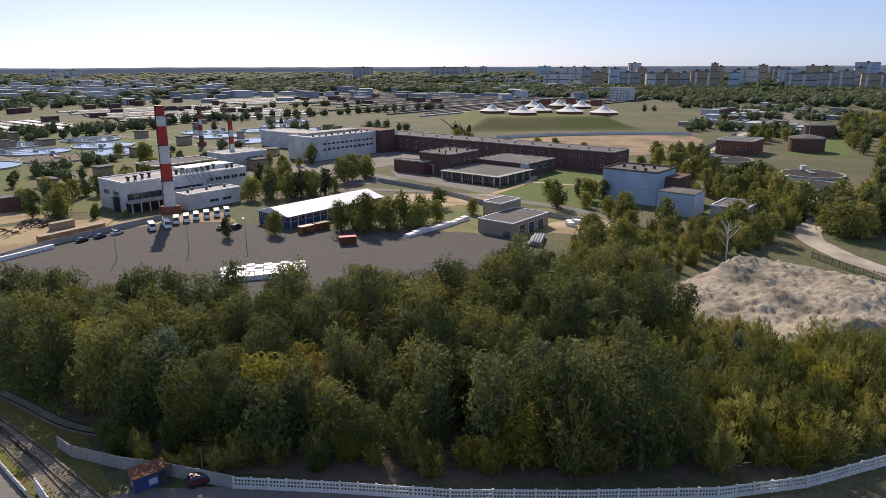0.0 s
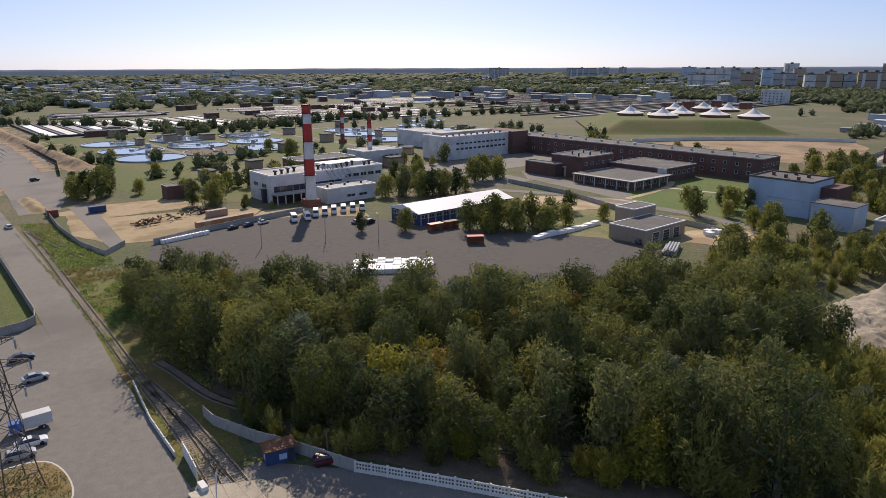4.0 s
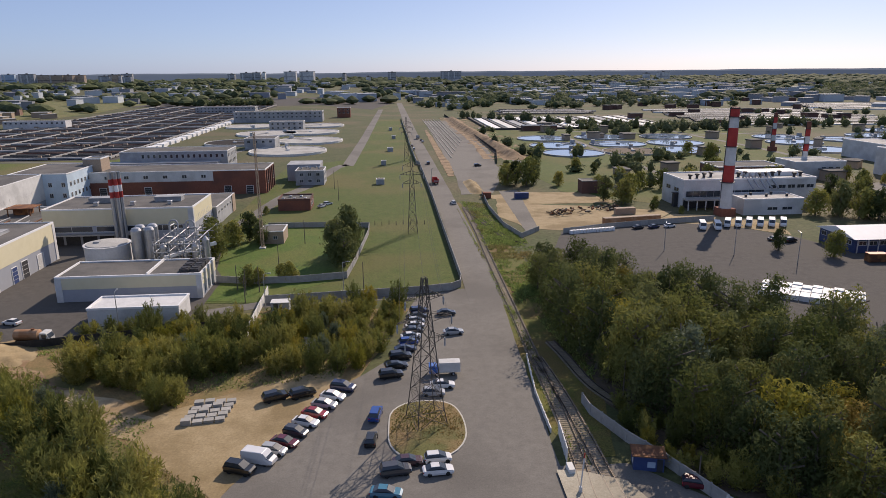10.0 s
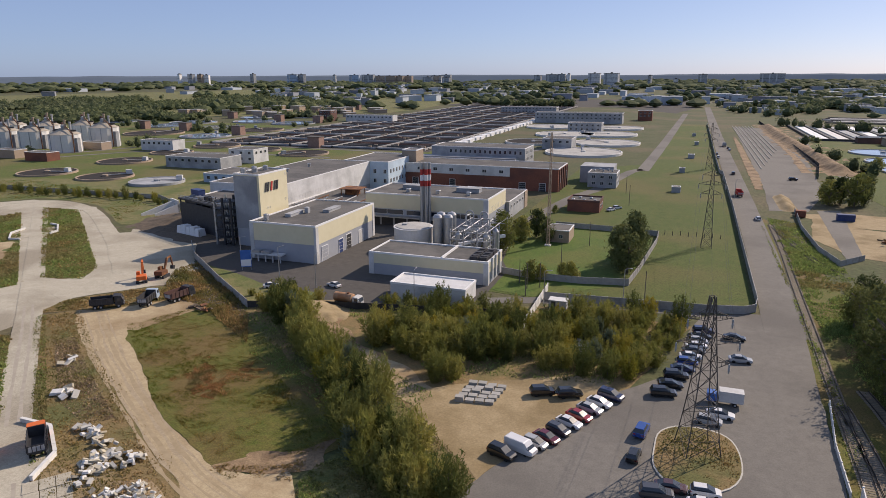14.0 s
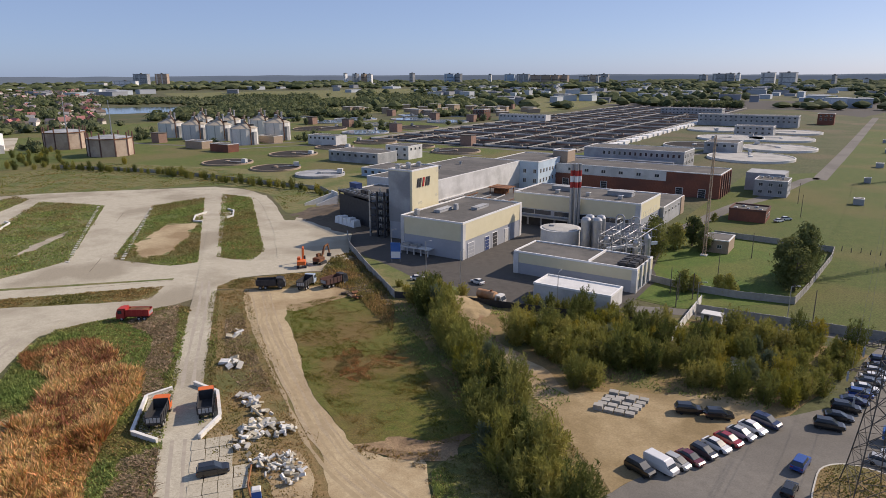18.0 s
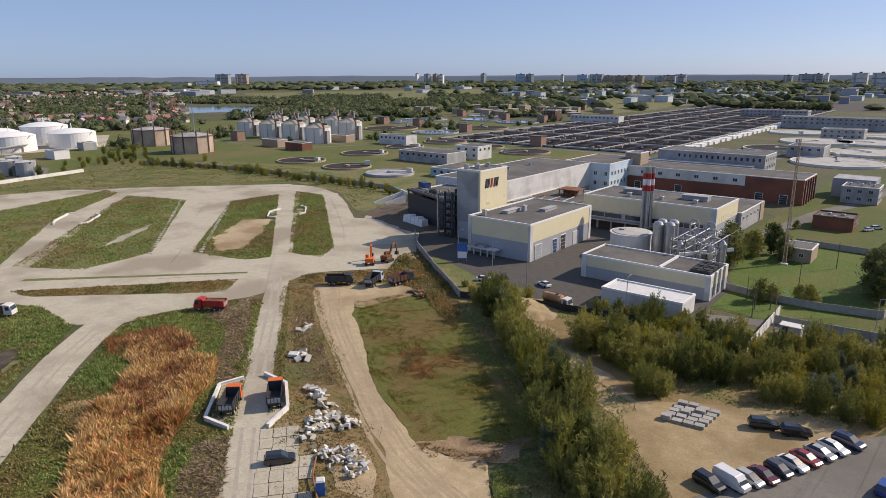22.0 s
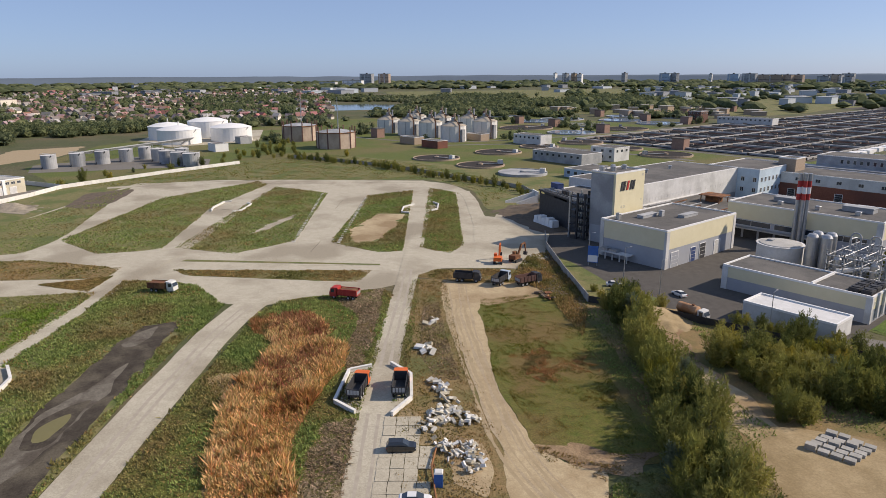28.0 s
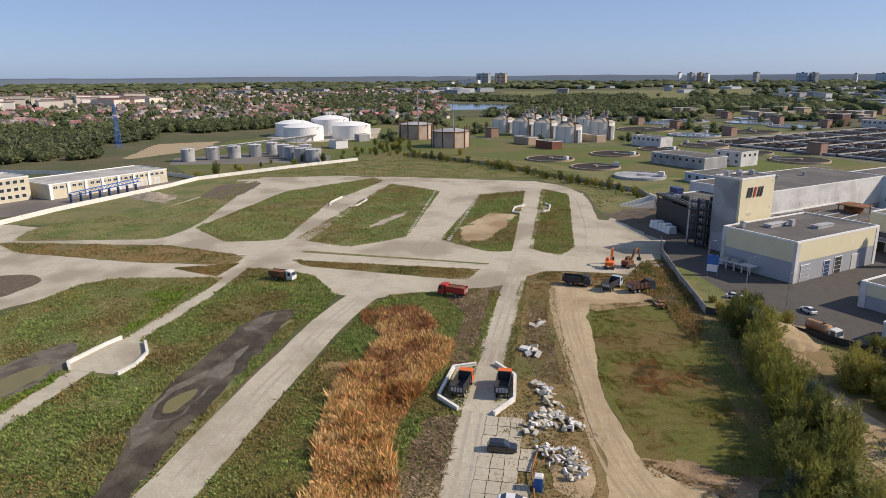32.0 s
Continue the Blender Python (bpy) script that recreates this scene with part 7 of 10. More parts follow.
blades("bank_straw", BANK, 9000, 0.5, 0.3, "straw", "flattened dark straw on the bank", 8, 1.3, z=0.1)
blades("bank_straw", BANKB, 9000, 0.5, 0.3, "straw", "flattened dark straw on the bank", 7, 1.3, z=0.1)
blades("bed_weeds", BEDS["f"], 40000, 0.7, 0.32, "weed", "green weeds on the bank of the bed", 12, 0.5, (REEDS, RED, BANK, BANKB), 0.1)
blades("bed_weeds", BEDS["g"], 58000, 0.7, 0.32, "weed", "green weeds on the bank of the bed", 13, 0.5, (MUD, BAY), 0.1)
blades("bed_weeds", BEDS["h"], 26000, 0.6, 0.34, "weed", "green weeds in the bed", 14, 0.5, (POND, BAY), 0.1)
blades("bed_weeds", [(-162, 54.5), (-157.6, 55.6), (-155, 57), (-141, 45.6), (-138, 42), (-150, 48)], 1800, 0.7, 0.32, "weed", "green weeds at the corner of the bed", 17, 0.5, z=0.08)
blades("bright_weeds", [(-180, 12), (-186.6, 20.4), (-181, 25.5), (-161.8, 14.8), (-152.2, 5), (-155, 5), (-164, 12), (-174.7, 17.4)], 2600, 0.8, 0.34, "weed_bright", "bright green weeds beside the causeway", 6, 0.4, z=0.1)
blades("bright_weeds", [(-134, -7), (-127, -14), (-120, -20), (-124, -20), (-131, -13), (-138, -7)], 900, 0.8, 0.34, "weed_bright", "bright green weeds beside the causeway", 5, 0.4, z=0.1)
for k, m, hh in (("a", "weed", 1.0), ("b", "weed", 1.0), ("c", "weed", 1.1), ("d", "weed", 0.9), ("e", "weed_dry", 0.8), ("j", "weed_dry", 0.8), ("i", "weed", 0.8), ("k", "weed_dry", 0.6)):
    blades("bed_weeds", BEDS[k], 18000 if k in "abcd" else 8000, hh * 0.6, 0.42, m, "low weeds in the drying bed", 15 + ord(k), 0.4, (PALE, POOL), 0.1)
for k, n, cut in (("a", 5000, 0.5), ("b", 6000, 0.5), ("c", 5500, 0.45), ("d", 4500, 0.45), ("g", 12000, 0.52), ("h", 6000, 0.55), ("f", 7000, 0.52)):
    blades("dry_weeds", BEDS[k], n, 0.7, 0.36, "weed_dry", "brown dry weeds among the green ones", 90 + ord(k), 0.5, (REEDS, RED, BANK, BANKB, MUD, BAY, POND, PALE, POOL), 0.1, 2.2, cut)
blades("track_weeds", [(-141, 106), (-101, 71), (-70, 48), (-58, 42), (-46, 50), (-57, 57), (-94, 82), (-122, 102), (-134, 111)], 16000, 0.5, 0.22, "weed_dry", "dry weeds between the road and the track", 31, z=0.06)
blades("field_weeds", [(-117, 108), (-109, 124), (-90, 113), (-68, 96), (-46, 80), (-54, 71), (-62, 70.5), (-84, 81)], 52000, 0.26, 0.17, "grass_low", "low olive grass in the field", 32, z=0.06)
blades("field_dock", [(-88, 90), (-87, 96.5), (-78.8, 101.2), (-71.6, 98), (-70, 90), (-77.2, 85)], 9000, 0.4, 0.22, "weed_red", "red-brown dry weeds in the field", 45, 0.6, z=0.06, fray=6.0, thin=0.42)
blades("field_dock", [(-97, 98.8), (-95, 104), (-88, 102), (-89, 97)], 1500, 0.4, 0.2, "weed_red", "red-brown dry weeds in the field", 46, 0.6, z=0.06, fray=4.0, thin=0.48)
blades("stand_weeds", [(-142.4, 107.5), (-144.8, 115), (-136, 126), (-126, 136), (-115, 130), (-121, 124.5), (-131, 114)], 6000, 0.6, 0.3, "weed_dry", "brown weeds behind the parked trucks", 47, 0.6, z=0.08)
blades("verge_weeds", [(-132.5, 96.8), (-141.4, 105.5), (-139.4, 106.2), (-123.9, 93), (-103.5, 76.4), (-86, 62), (-86, 59), (-100.8, 72.0)], 7000, 0.55, 0.26, "weed", "green weeds along the concrete road", 48, 0.5, z=0.06)
for k, p in enumerate(((-121, 101, 9), (-113, 95, 8), (-124, 100, 6), (-110, 91.5, 7), (-103, 87.5, 5))):
    dx, dy = 0.82 * p[2] / 2, -0.57 * p[2] / 2
    blades("track_tufts", [(p[0] - dx, p[1] - dy), (p[0] + 0.5, p[1] + 0.7), (p[0] + dx, p[1] + dy), (p[0] - 0.5, p[1] - 0.7)], 90, 0.25, 0.22, "weed_dry", "thin weeds between the wheel tracks", 50 + k, 0.6, z=0.07, fray=0.8)
blades("track_edge_weeds", [(-60, 62), (-73, 70.5), (-89, 80.5), (-103, 88.5), (-122, 102), (-120, 99), (-100, 84), (-84, 74), (-70, 66), (-58, 58)], 2400, 0.4, 0.2, "weed_dry", "thin weeds beside the dirt track", 43, z=0.06, fray=3.0, thin=0.5)
blades("bank_weeds", [(-126, 128), (-109, 124), (-92, 113), (-84, 108), (-98, 127), (-136, 155), (-138, 148)], 9000, 1.1, 0.35, "weed_dry", "tall dry weeds on the fence bank", 33, z=0.06)
blades("scrub_weeds", [(-100, 127), (-84, 106), (-26, 72), (-26, 80), (-40, 94), (-36, 110), (-10, 114), (2, 148), (-30, 150)], 20000, 0.7, 0.3, "weed", "tall weeds among the scrub", 34, avoid=([(-32, 97), (-36, 104), (-60, 120.5), (-78, 136), (-81, 131.5), (-61, 115.5), (-42, 101)],), z=0.05)
blades("rail_weeds", [(27.5, 265), (27.6, 180), (26.5, 120), (25.2, 92), (25.6, 84), (27, 86), (28.6, 110), (28.6, 180), (28, 265)], 2500, 0.5, 0.3, "weed", "weeds along the rails", 35, z=0.05)
blades("rail_weeds", [(30.5, 150), (31, 210), (33, 262), (40, 232), (46, 205), (42, 180), (37, 150)], 9000, 0.9, 0.4, "weed", "tall weeds between rails and lot", 44, 0.5, z=0.05, fray=3.0, thin=0.3)
blades("rail_weeds", [(33, 140), (34, 126), (36, 108), (38, 112), (38, 140), (42, 190), (36, 180)], 2500, 0.7, 0.35, "weed", "weeds between rails and wood", 36, z=0.05)
blades("bush_weeds", [(-47, 68.5), (-47, 73.5), (-44, 77), (-34, 72.5), (-30, 66), (-43.5, 64)], 4000, 0.6, 0.3, "weed", "green weeds at the foot of the bushes", 40, z=0.08)
blades("edge_weeds", [(-42.5, 62.2), (-47, 66.5), (-50, 70.2), (-55, 67), (-61, 67.4), (-60, 69.6), (-54, 70.5), (-50, 74), (-46, 69), (-42, 65)], 1500, 0.4, 0.26, "weed_dry", "brown weeds at the edge of the dirt", 60, 0.6, z=0.08, fray=3.5, thin=0.5)
blades("strip_weeds", [(-125, 96), (-122, 98.5), (-104, 86), (-85, 74), (-89, 71), (-99, 75)], 4000, 0.5, 0.3, "straw", "brown dry weeds beside the track", 41, z=0.08)
blades("island_weeds", [(cx + (x - cx) * 0.95, cy + (y - cy) * 0.95) for x, y in ring], 2600, 0.32, 0.25, "weed_dry", "dry grass on the traffic island", 37, z=0.25)
blades("meadow_weeds", [(-380, 64), (-366, 92), (-350, 140), (-330, 162), (-282, 224), (-240, 218), (-205, 192), (-230, 240), (-330, 258), (-420, 240), (-418, 172)], 18000, 0.5, 0.5, "grass_low", "rough meadow weeds", 38, z=0.05)
blades("gate_weeds", [(31, 282), (32, 240), (36, 205), (43, 204), (42, 240), (40, 275)], 3500, 0.7, 0.5, "weed", "weeds beside the gate ramp", 39, z=0.05)


# ---- vehicles ----
PAINT = {}


def paint(r, g, b):
    k = (r, g, b)
    if k not in PAINT:
        m = surf("car_paint", (r, g, b), tuple(v * 0.93 for v in k), 0.8, 0.25, 0.0, spec=0.6)
        m.node_tree.nodes["Principled BSDF"].inputs["Coat Weight"].default_value = 0.6
        PAINT[k] = m
    return PAINT[k]


def loft(secs):
    """A body from cross-sections: x, half width below, half width above, z low, z high."""
    m, n = MB(), 6
    vs, fs = [], []
    for x, wb, wt, z0, z1 in secs:
        zm = z0 + (z1 - z0) * 0.45
        vs += [(x, -wb * 0.94, z0), (x, -wb, zm), (x, -wt, z1), (x, wt, z1), (x, wb, zm), (x, wb * 0.94, z0)]
    for i in range(len(secs) - 1):
        for j in range(n):
            k = (j + 1) % n
            fs.append((i * n + j, i * n + k, (i + 1) * n + k, (i + 1) * n + j))
    fs += [tuple(range(n)), tuple((len(secs) - 1) * n + j for j in range(n - 1, -1, -1))]
    return m.add(vs, fs)


SHAPES = {
    "sedan": ([(-2.2, 0.78, 0.7, 0.4, 0.82), (-2.0, 0.87, 0.8, 0.24, 0.95), (-1.2, 0.89, 0.82, 0.22, 0.98), (0.9, 0.89, 0.82, 0.22, 0.95), (1.9, 0.86, 0.76, 0.24, 0.82), (2.2, 0.74, 0.62, 0.36, 0.66)],
              [(-1.75, 0.74, 0.7, 0.92, 0.98), (-1.05, 0.78, 0.6, 0.92, 1.4), (0.25, 0.78, 0.6, 0.92, 1.42), (1.15, 0.76, 0.7, 0.9, 0.97)], (-1.05, 0.2, 0.6, 1.43)),
    "hatch": ([(-1.95, 0.78, 0.74, 0.4, 0.95), (-1.8, 0.85, 0.8, 0.24, 1.0), (0.9, 0.86, 0.8, 0.22, 0.98), (1.7, 0.83, 0.74, 0.24, 0.86), (2.0, 0.72, 0.62, 0.36, 0.7)],
              [(-1.9, 0.74, 0.68, 0.95, 1.0), (-1.6, 0.77, 0.6, 0.95, 1.44), (0.2, 0.77, 0.6, 0.95, 1.5), (1.2, 0.75, 0.68, 0.93, 1.0)], (-1.6, 0.15, 0.6, 1.51)),
    "suv": ([(-2.25, 0.84, 0.8, 0.5, 1.08), (-2.1, 0.93, 0.87, 0.32, 1.15), (0.8, 0.94, 0.88, 0.3, 1.15), (1.9, 0.92, 0.84, 0.32, 1.05), (2.25, 0.82, 0.72, 0.45, 0.9)],
            [(-2.15, 0.82, 0.76, 1.1, 1.16), (-1.9, 0.84, 0.68, 1.1, 1.7), (0.3, 0.84, 0.68, 1.1, 1.76), (1.2, 0.82, 0.76, 1.08, 1.16)], (-1.9, 0.28, 0.68, 1.77)),
    "van": ([(-2.5, 0.92, 0.86, 0.4, 1.95), (-2.3, 0.97, 0.88, 0.3, 2.05), (1.2, 0.97, 0.86, 0.3, 2.02), (1.9, 0.95, 0.84, 0.3, 1.2), (2.5, 0.84, 0.76, 0.4, 0.95)],
            [(1.0, 0.9, 0.8, 1.15, 1.2), (1.1, 0.9, 0.8, 1.15, 1.85), (1.35, 0.9, 0.8, 1.15, 1.8), (1.95, 0.88, 0.8, 1.1, 1.2)], (-2.2, 1.0, 0.84, 2.06)),
}
CARS = {}


def car_meshes(shape):
    if shape in CARS:
        return CARS[shape]
    body, cab, roof = SHAPES[shape]
    b, c = loft(body), loft(cab)
    r = MB().box(roof[0], -roof[2], roof[3] - 0.05, roof[1], roof[2], roof[3] + 0.02, taper=0.06)
    wh = MB()
    rows = [(0.1, -0.11), (0.33, -0.1), (0.33, 0.1), (0.1, 0.11)]
    wh.rings(rows, 14)
    wh.v = [(x, z, y + 0.33) for x, y, z in wh.v]
    hub = MB().rings([(0.2, -0.125), (0.2, 0.125)], 10)
    hub.v = [(x, z, y + 0.33) for x, y, z in hub.v]
    f, e = body[-1], body[0]
    lf = MB().box(-0.06, -0.22, -0.08, 0.08, 0.2, 0.1)
    CARS[shape] = (b.data("body", "white"), c.data("cabin_glass", "glass"), r.data("roof", "white"), wh.data("wheel", "rubber"), hub.data("hub", "metal"), lf.data("headlight", "lampglass"), lf.data("tail_light", "red"), f, e)
    return CARS[shape]


def car(x, y, rz, shape, rgb, colour, where, z=0.06):
    names = {"sedan": "saloon car", "hatch": "hatchback car", "suv": "off-road car", "van": "panel van"}
    t = thing("car" if shape != "van" else "van", x, y, z, rz, "%s %s %s" % (colour, names[shape], where), "car" if shape != "van" else "van", "parked cars")
    b, c, r, wh, hub, hl, tl, f, e = car_meshes(shape)
    p = paint(*rgb)
    for nm, me in (("body", b), ("roof", r)):
        o = part(nm, me, None, t)
        o.material_slots[0].link = "OBJECT"
        o.material_slots[0].material = p
    part("cabin_glass", c, None, t)
    for sx in (-1, 1):
        for s in (-1, 1):
            part("wheel", wh, None, t, loc=pose(sx * 1.3, s * 0.78, 0))
    for s in (-1, 1):
        part("headlight", hl, None, t, loc=pose(f[0] - 0.12, s * f[1] * 0.72, (f[3] + f[4]) / 2 + 0.08))
        part("tail_light", tl, None, t, loc=pose(e[0] + 0.06, s * e[1] * 0.76, (e[3] + e[4]) / 2 + 0.1))
    return t


C = {"white": (0.72, 0.72, 0.72), "black": (0.015, 0.016, 0.018), "silver": (0.42, 0.43, 0.44), "dark grey": (0.06, 0.062, 0.07), "dark red": (0.13, 0.015, 0.025), "red": (0.3, 0.02, 0.025), "blue": (0.02, 0.07, 0.3), "dark blue": (0.02, 0.03, 0.09), "teal": (0.05, 0.2, 0.3), "maroon": (0.07, 0.025, 0.03)}
row = "parked in the slanting row"
for x, y, sh, c in ((-22.2, 84.9, "suv", "black"), (-19.9, 87.2, "van", "white"), (-18.2, 89.4, "hatch", "silver"), (-16.9, 91.6, "sedan", "dark red"), (-15.6, 94.4, "hatch", "dark grey"), (-14.4, 97.3, "sedan", "white"), (-13.2, 100, "sedan", "red"), (-11.9, 103, "sedan", "silver"), (-10.7, 105.8, "sedan", "white"), (-9.1, 108.8, "suv", "dark blue")):
    car(x, y, -22 + random.uniform(-4, 4), sh, C[c], c, row)
for x, y in ((-20.6, 106.2), (-16.0, 107)):
    car(x, y, 25, "suv", C["black"], "black", "parked on sand beside the bushes", 0.1)
col = "parked along the edge of the car park"
for i, (x, y, sh, c) in enumerate(((-0.6, 113, "suv", "black"), (0.5, 117, "sedan", "black"), (1.3, 121, "suv", "black"), (2.4, 124.7, "sedan", "dark blue"), (3.2, 128.2, "hatch", "blue"), (3.8, 131.2, "sedan", "white"), (4.4, 134.4, "sedan", "dark grey"), (4.9, 137.2, "sedan", "white"), (5.3, 140, "hatch", "silver"), (5.8, 143, "sedan", "dark grey"), (6.3, 146, "suv", "dark blue"))):
    car(x, y, 8 + random.uniform(-4, 4), sh, C[c], c, col)
for x, y, r, sh, c, w in ((-3.2, 98.6, 80, "suv", "blue", "parked west of the island"), (-3.8, 91, 84, "hatch", "black", "parked west of the island"), (-0.2, 82.4, 8, "suv", "dark grey", "parked below the island"), (1.6, 84.6, 4, "sedan", "maroon", "parked below the island"), (5.8, 82.0, 4, "sedan", "white", "parked below the island"), (6.0, 85.0, 4, "hatch", "white", "parked below the island"),
                          (6.8, 105.4, -4, "hatch", "silver", "parked above the island"), (8.6, 108.2, -2, "sedan", "white", "parked above the island"), (13, 132.8, 4, "sedan", "silver", "parked on the avenue"), (12.5, 144.5, 2, "sedan", "black", "parked on the avenue"), (-1.5, 77.5, -10, "sedan", "teal", "standing in the car park"),
                          (27.2, 276, 100, "hatch", "white", "driving on the avenue"), (24.3, 401, 95, "suv", "dark grey", "driving on the avenue"), (18.8, 478, 92, "suv", "white", "parked by the fence"), (18.6, 500, 92, "hatch", "silver", "parked by the fence"), (52.8, 388, 10, "suv", "black", "parked on the paved strip"), (27.5, 540, 92, "hatch", "dark grey", "parked beside the avenue"), (28, 530, 92, "hatch", "white", "parked beside the avenue"),
                          (40.5, 75.5, -20, "hatch", "dark red", "parked by the old wall"), (-73, 51.6, 52, "suv", "black", "parked on the concrete slabs"), (-61.5, 45.5, 50, "sedan", "white", "parked on the concrete slabs"), (-101.5, 142.5, 40, "sedan", "white", "parked in the plant yard"), (-98.8, 141, 40, "hatch", "dark grey", "parked in the plant yard"), (-97, 143, 40, "sedan", "dark blue", "parked in the plant yard"), (-86, 148.5, 160, "sedan", "white", "parked in the plant yard"), (-95.4, 140.4, 40, "hatch", "black", "parked in the plant yard"),
                          (88, 223, 20, "sedan", "black", "parked on the asphalt lot"), (94, 223.5, 20, "sedan", "dark blue", "parked on the asphalt lot"), (100, 224, 15, "sedan", "white", "parked on the asphalt lot"), (126, 202, 20, "sedan", "dark grey", "parked beside the blue hall"), (130, 199, 20, "suv", "black", "parked beside the blue hall"), (180, 117.5, -30, "suv", "dark grey", "parked by the brick garage"), (-28, 276, 60, "sedan", "white", "parked by the brick shed"), (-26, 281, 40, "hatch", "white", "parked by the brick shed")):
    car(x, y, r, sh, C[c], c, w)


def wheels(t, xs, hw, r=0.5, w=0.3):
    m = MB().rings([(r * 0.4, -w / 2), (r * 0.96, -w / 2), (r, -w / 2 + 0.05), (r, w / 2 - 0.05), (r * 0.96, w / 2), (r * 0.4, w / 2)], 16)
    m.v = [(x, z, y + r) for x, y, z in m.v]
    me = m.data("wheel", "rubber")
    h = MB().rings([(r * 0.5, -w / 2 - 0.02), (r * 0.5, w / 2 + 0.02)], 10)
    h.v = [(x, z, y + r) for x, y, z in h.v]
    hm = h.data("hub", "greywall")
    for x in xs:
        for s in (-1, 1):
            o = part("wheel", me, None, t, loc=pose(x, s * hw, 0))
            part("hub", hm, None, o)


def cab(t, x, mat, w=1.22, h=2.9, ln=1.9):
    p = part("cab", loft([(x, w, w * 0.94, 0.7, h), (x + 0.3, w, w * 0.95, 0.6, h + 0.05), (x + ln * 0.75, w, w * 0.93, 0.6, h), (x + ln, w * 0.95, w * 0.9, 0.6, 1.75)]), mat, t)
    part("windscreen", MB().add([(x + ln * 0.78, -w * 0.86, h - 0.15), (x + ln * 0.78, w * 0.86, h - 0.15), (x + ln + 0.03, w * 0.84, 1.75), (x + ln + 0.03, -w * 0.84, 1.75)], [(0, 1, 2, 3)]), "glass", p)
    for s in (-1, 1):
        part("side_window", MB().box(x + 0.5, s * (w + 0.01) - 0.02, 1.75, x + ln * 0.74, s * (w + 0.01) + 0.02, h - 0.3), "glass", p)
        part("headlight", MB().box(x + ln - 0.02, s * w * 0.7 - 0.2, 0.85, x + ln + 0.06, s * w * 0.7 + 0.2, 1.1), "lampglass", p)


def dump_truck(x, y, rz, cabmat, bedmat, label, z=0.14, covered=False):
    t = thing("dump_truck", x, y, z, rz, label, "truck", "dump trucks")
    part("chassis", MB().box(-3.6, -0.5, 0.75, 3.4, 0.5, 1.05), "dark", t)
    wheels(t, (-2.8, -1.5, 2.4), 1.0)
    cab(t, 1.7, cabmat)
    b = MB()
    b.box(-3.9, -1.25, 1.15, 1.4, 1.25, 1.3).box(-3.9, -1.25, 1.3, 1.4, -1.15, 2.7).box(-3.9, 1.15, 1.3, 1.4, 1.25, 2.7).box(1.3, -1.15, 1.3, 1.4, 1.15, 3.0).box(-3.9, -1.15, 1.3, -3.78, 1.15, 2.4)
    bd = part("tipping_bed", b, bedmat, t)
    for i in range(5):
        for s in (-1, 1):
            part("bed_rib", MB().box(-3.6 + i * 1.15, s * 1.29 - 0.05, 1.2, -3.48 + i * 1.15, s * 1.29 + 0.05, 2.7), bedmat, bd)
    for i in range(4):
        part("tailgate_panel", MB().box(-3.98, -1.05 + i * 0.55, 1.45, -3.9, -0.62 + i * 0.55, 2.25), "greywall", bd)
    part("cab_guard", MB().box(1.4, -1.25, 2.95, 2.6, 1.25, 3.05), cabmat, bd)
    if covered:
        part("load", MB().box(-3.7, -1.1, 1.3, 1.2, 1.1, 2.6, taper=0.15), "rust", bd)


dump_truck(-89.3, 63.2, 140, "orange", "dark", "orange dump truck with an empty dark bed")
dump_truck(-93.2, 57.0, 132, "orange", "dark", "orange dump truck with an empty dark bed")
dump_truck(-139.5, 82, 215, "red", "red", "long red tipper truck on the concrete road", covered=True)
dump_truck(-123, 121.5, 110, "bluewall", "dark", "pale-blue cabbed truck with a dark bed", 0.1)
dump_truck(-130, 115.5, 40, "dark", "dark", "dark parked flatbed truck", 0.1)
dump_truck(-117.5, 126.5, 80, "dark", "brick_dark", "dark brown parked dump truck", 0.1)
dump_truck(-175, 48.5, 40, "whitewall", "rust", "white-cabbed truck with a rusty frame", 0.14, True)
dump_truck(23.4, 329.6, 95, "red", "red", "red tipper truck driving on the avenue", 0.09)
dump_truck(25.4, 556, 90, "greywall", "greywall", "grey truck driving on the avenue", 0.09)
t = thing("box_truck", 9.4, 113.4, 0.06, 0, "small blue truck with a pale box body", "truck")
part("chassis", MB().box(-2.6, -0.4, 0.5, 2.2, 0.4, 0.75), "dark", t)
wheels(t, (-1.5, 1.6), 0.8, 0.38, 0.25)
cab(t, -2.9, "blue", 0.98, 2.1, 1.6)
part("box_body", MB().box(-1.0, -1.0, 0.8, 2.9, 1.0, 2.7), "whitewall", t)
t = thing("tanker_truck", -75.0, 136.2, 0, -4, "tan tank truck with a white cab", "truck")
part("chassis", MB().box(-3.8, -0.5, 0.75, 3.4, 0.5, 1.05), "dark", t)
wheels(t, (-2.8, -1.5, 2.4), 1.0)
cab(t, 1.8, "whitewall")
tk = MB().rings([(0.7, -3.9), (1.15, -3.7), (1.15, 1.2), (0.7, 1.4)], 18)
tk.v = [(z, x, y + 2.2) for x, y, z in tk.v]
part("tank", tk, "rust_pale", t, "orange-tan cylindrical tank")
part("hatch", MB().rings([(0.35, 3.2), (0.35, 3.6)], 12), "rust", t)


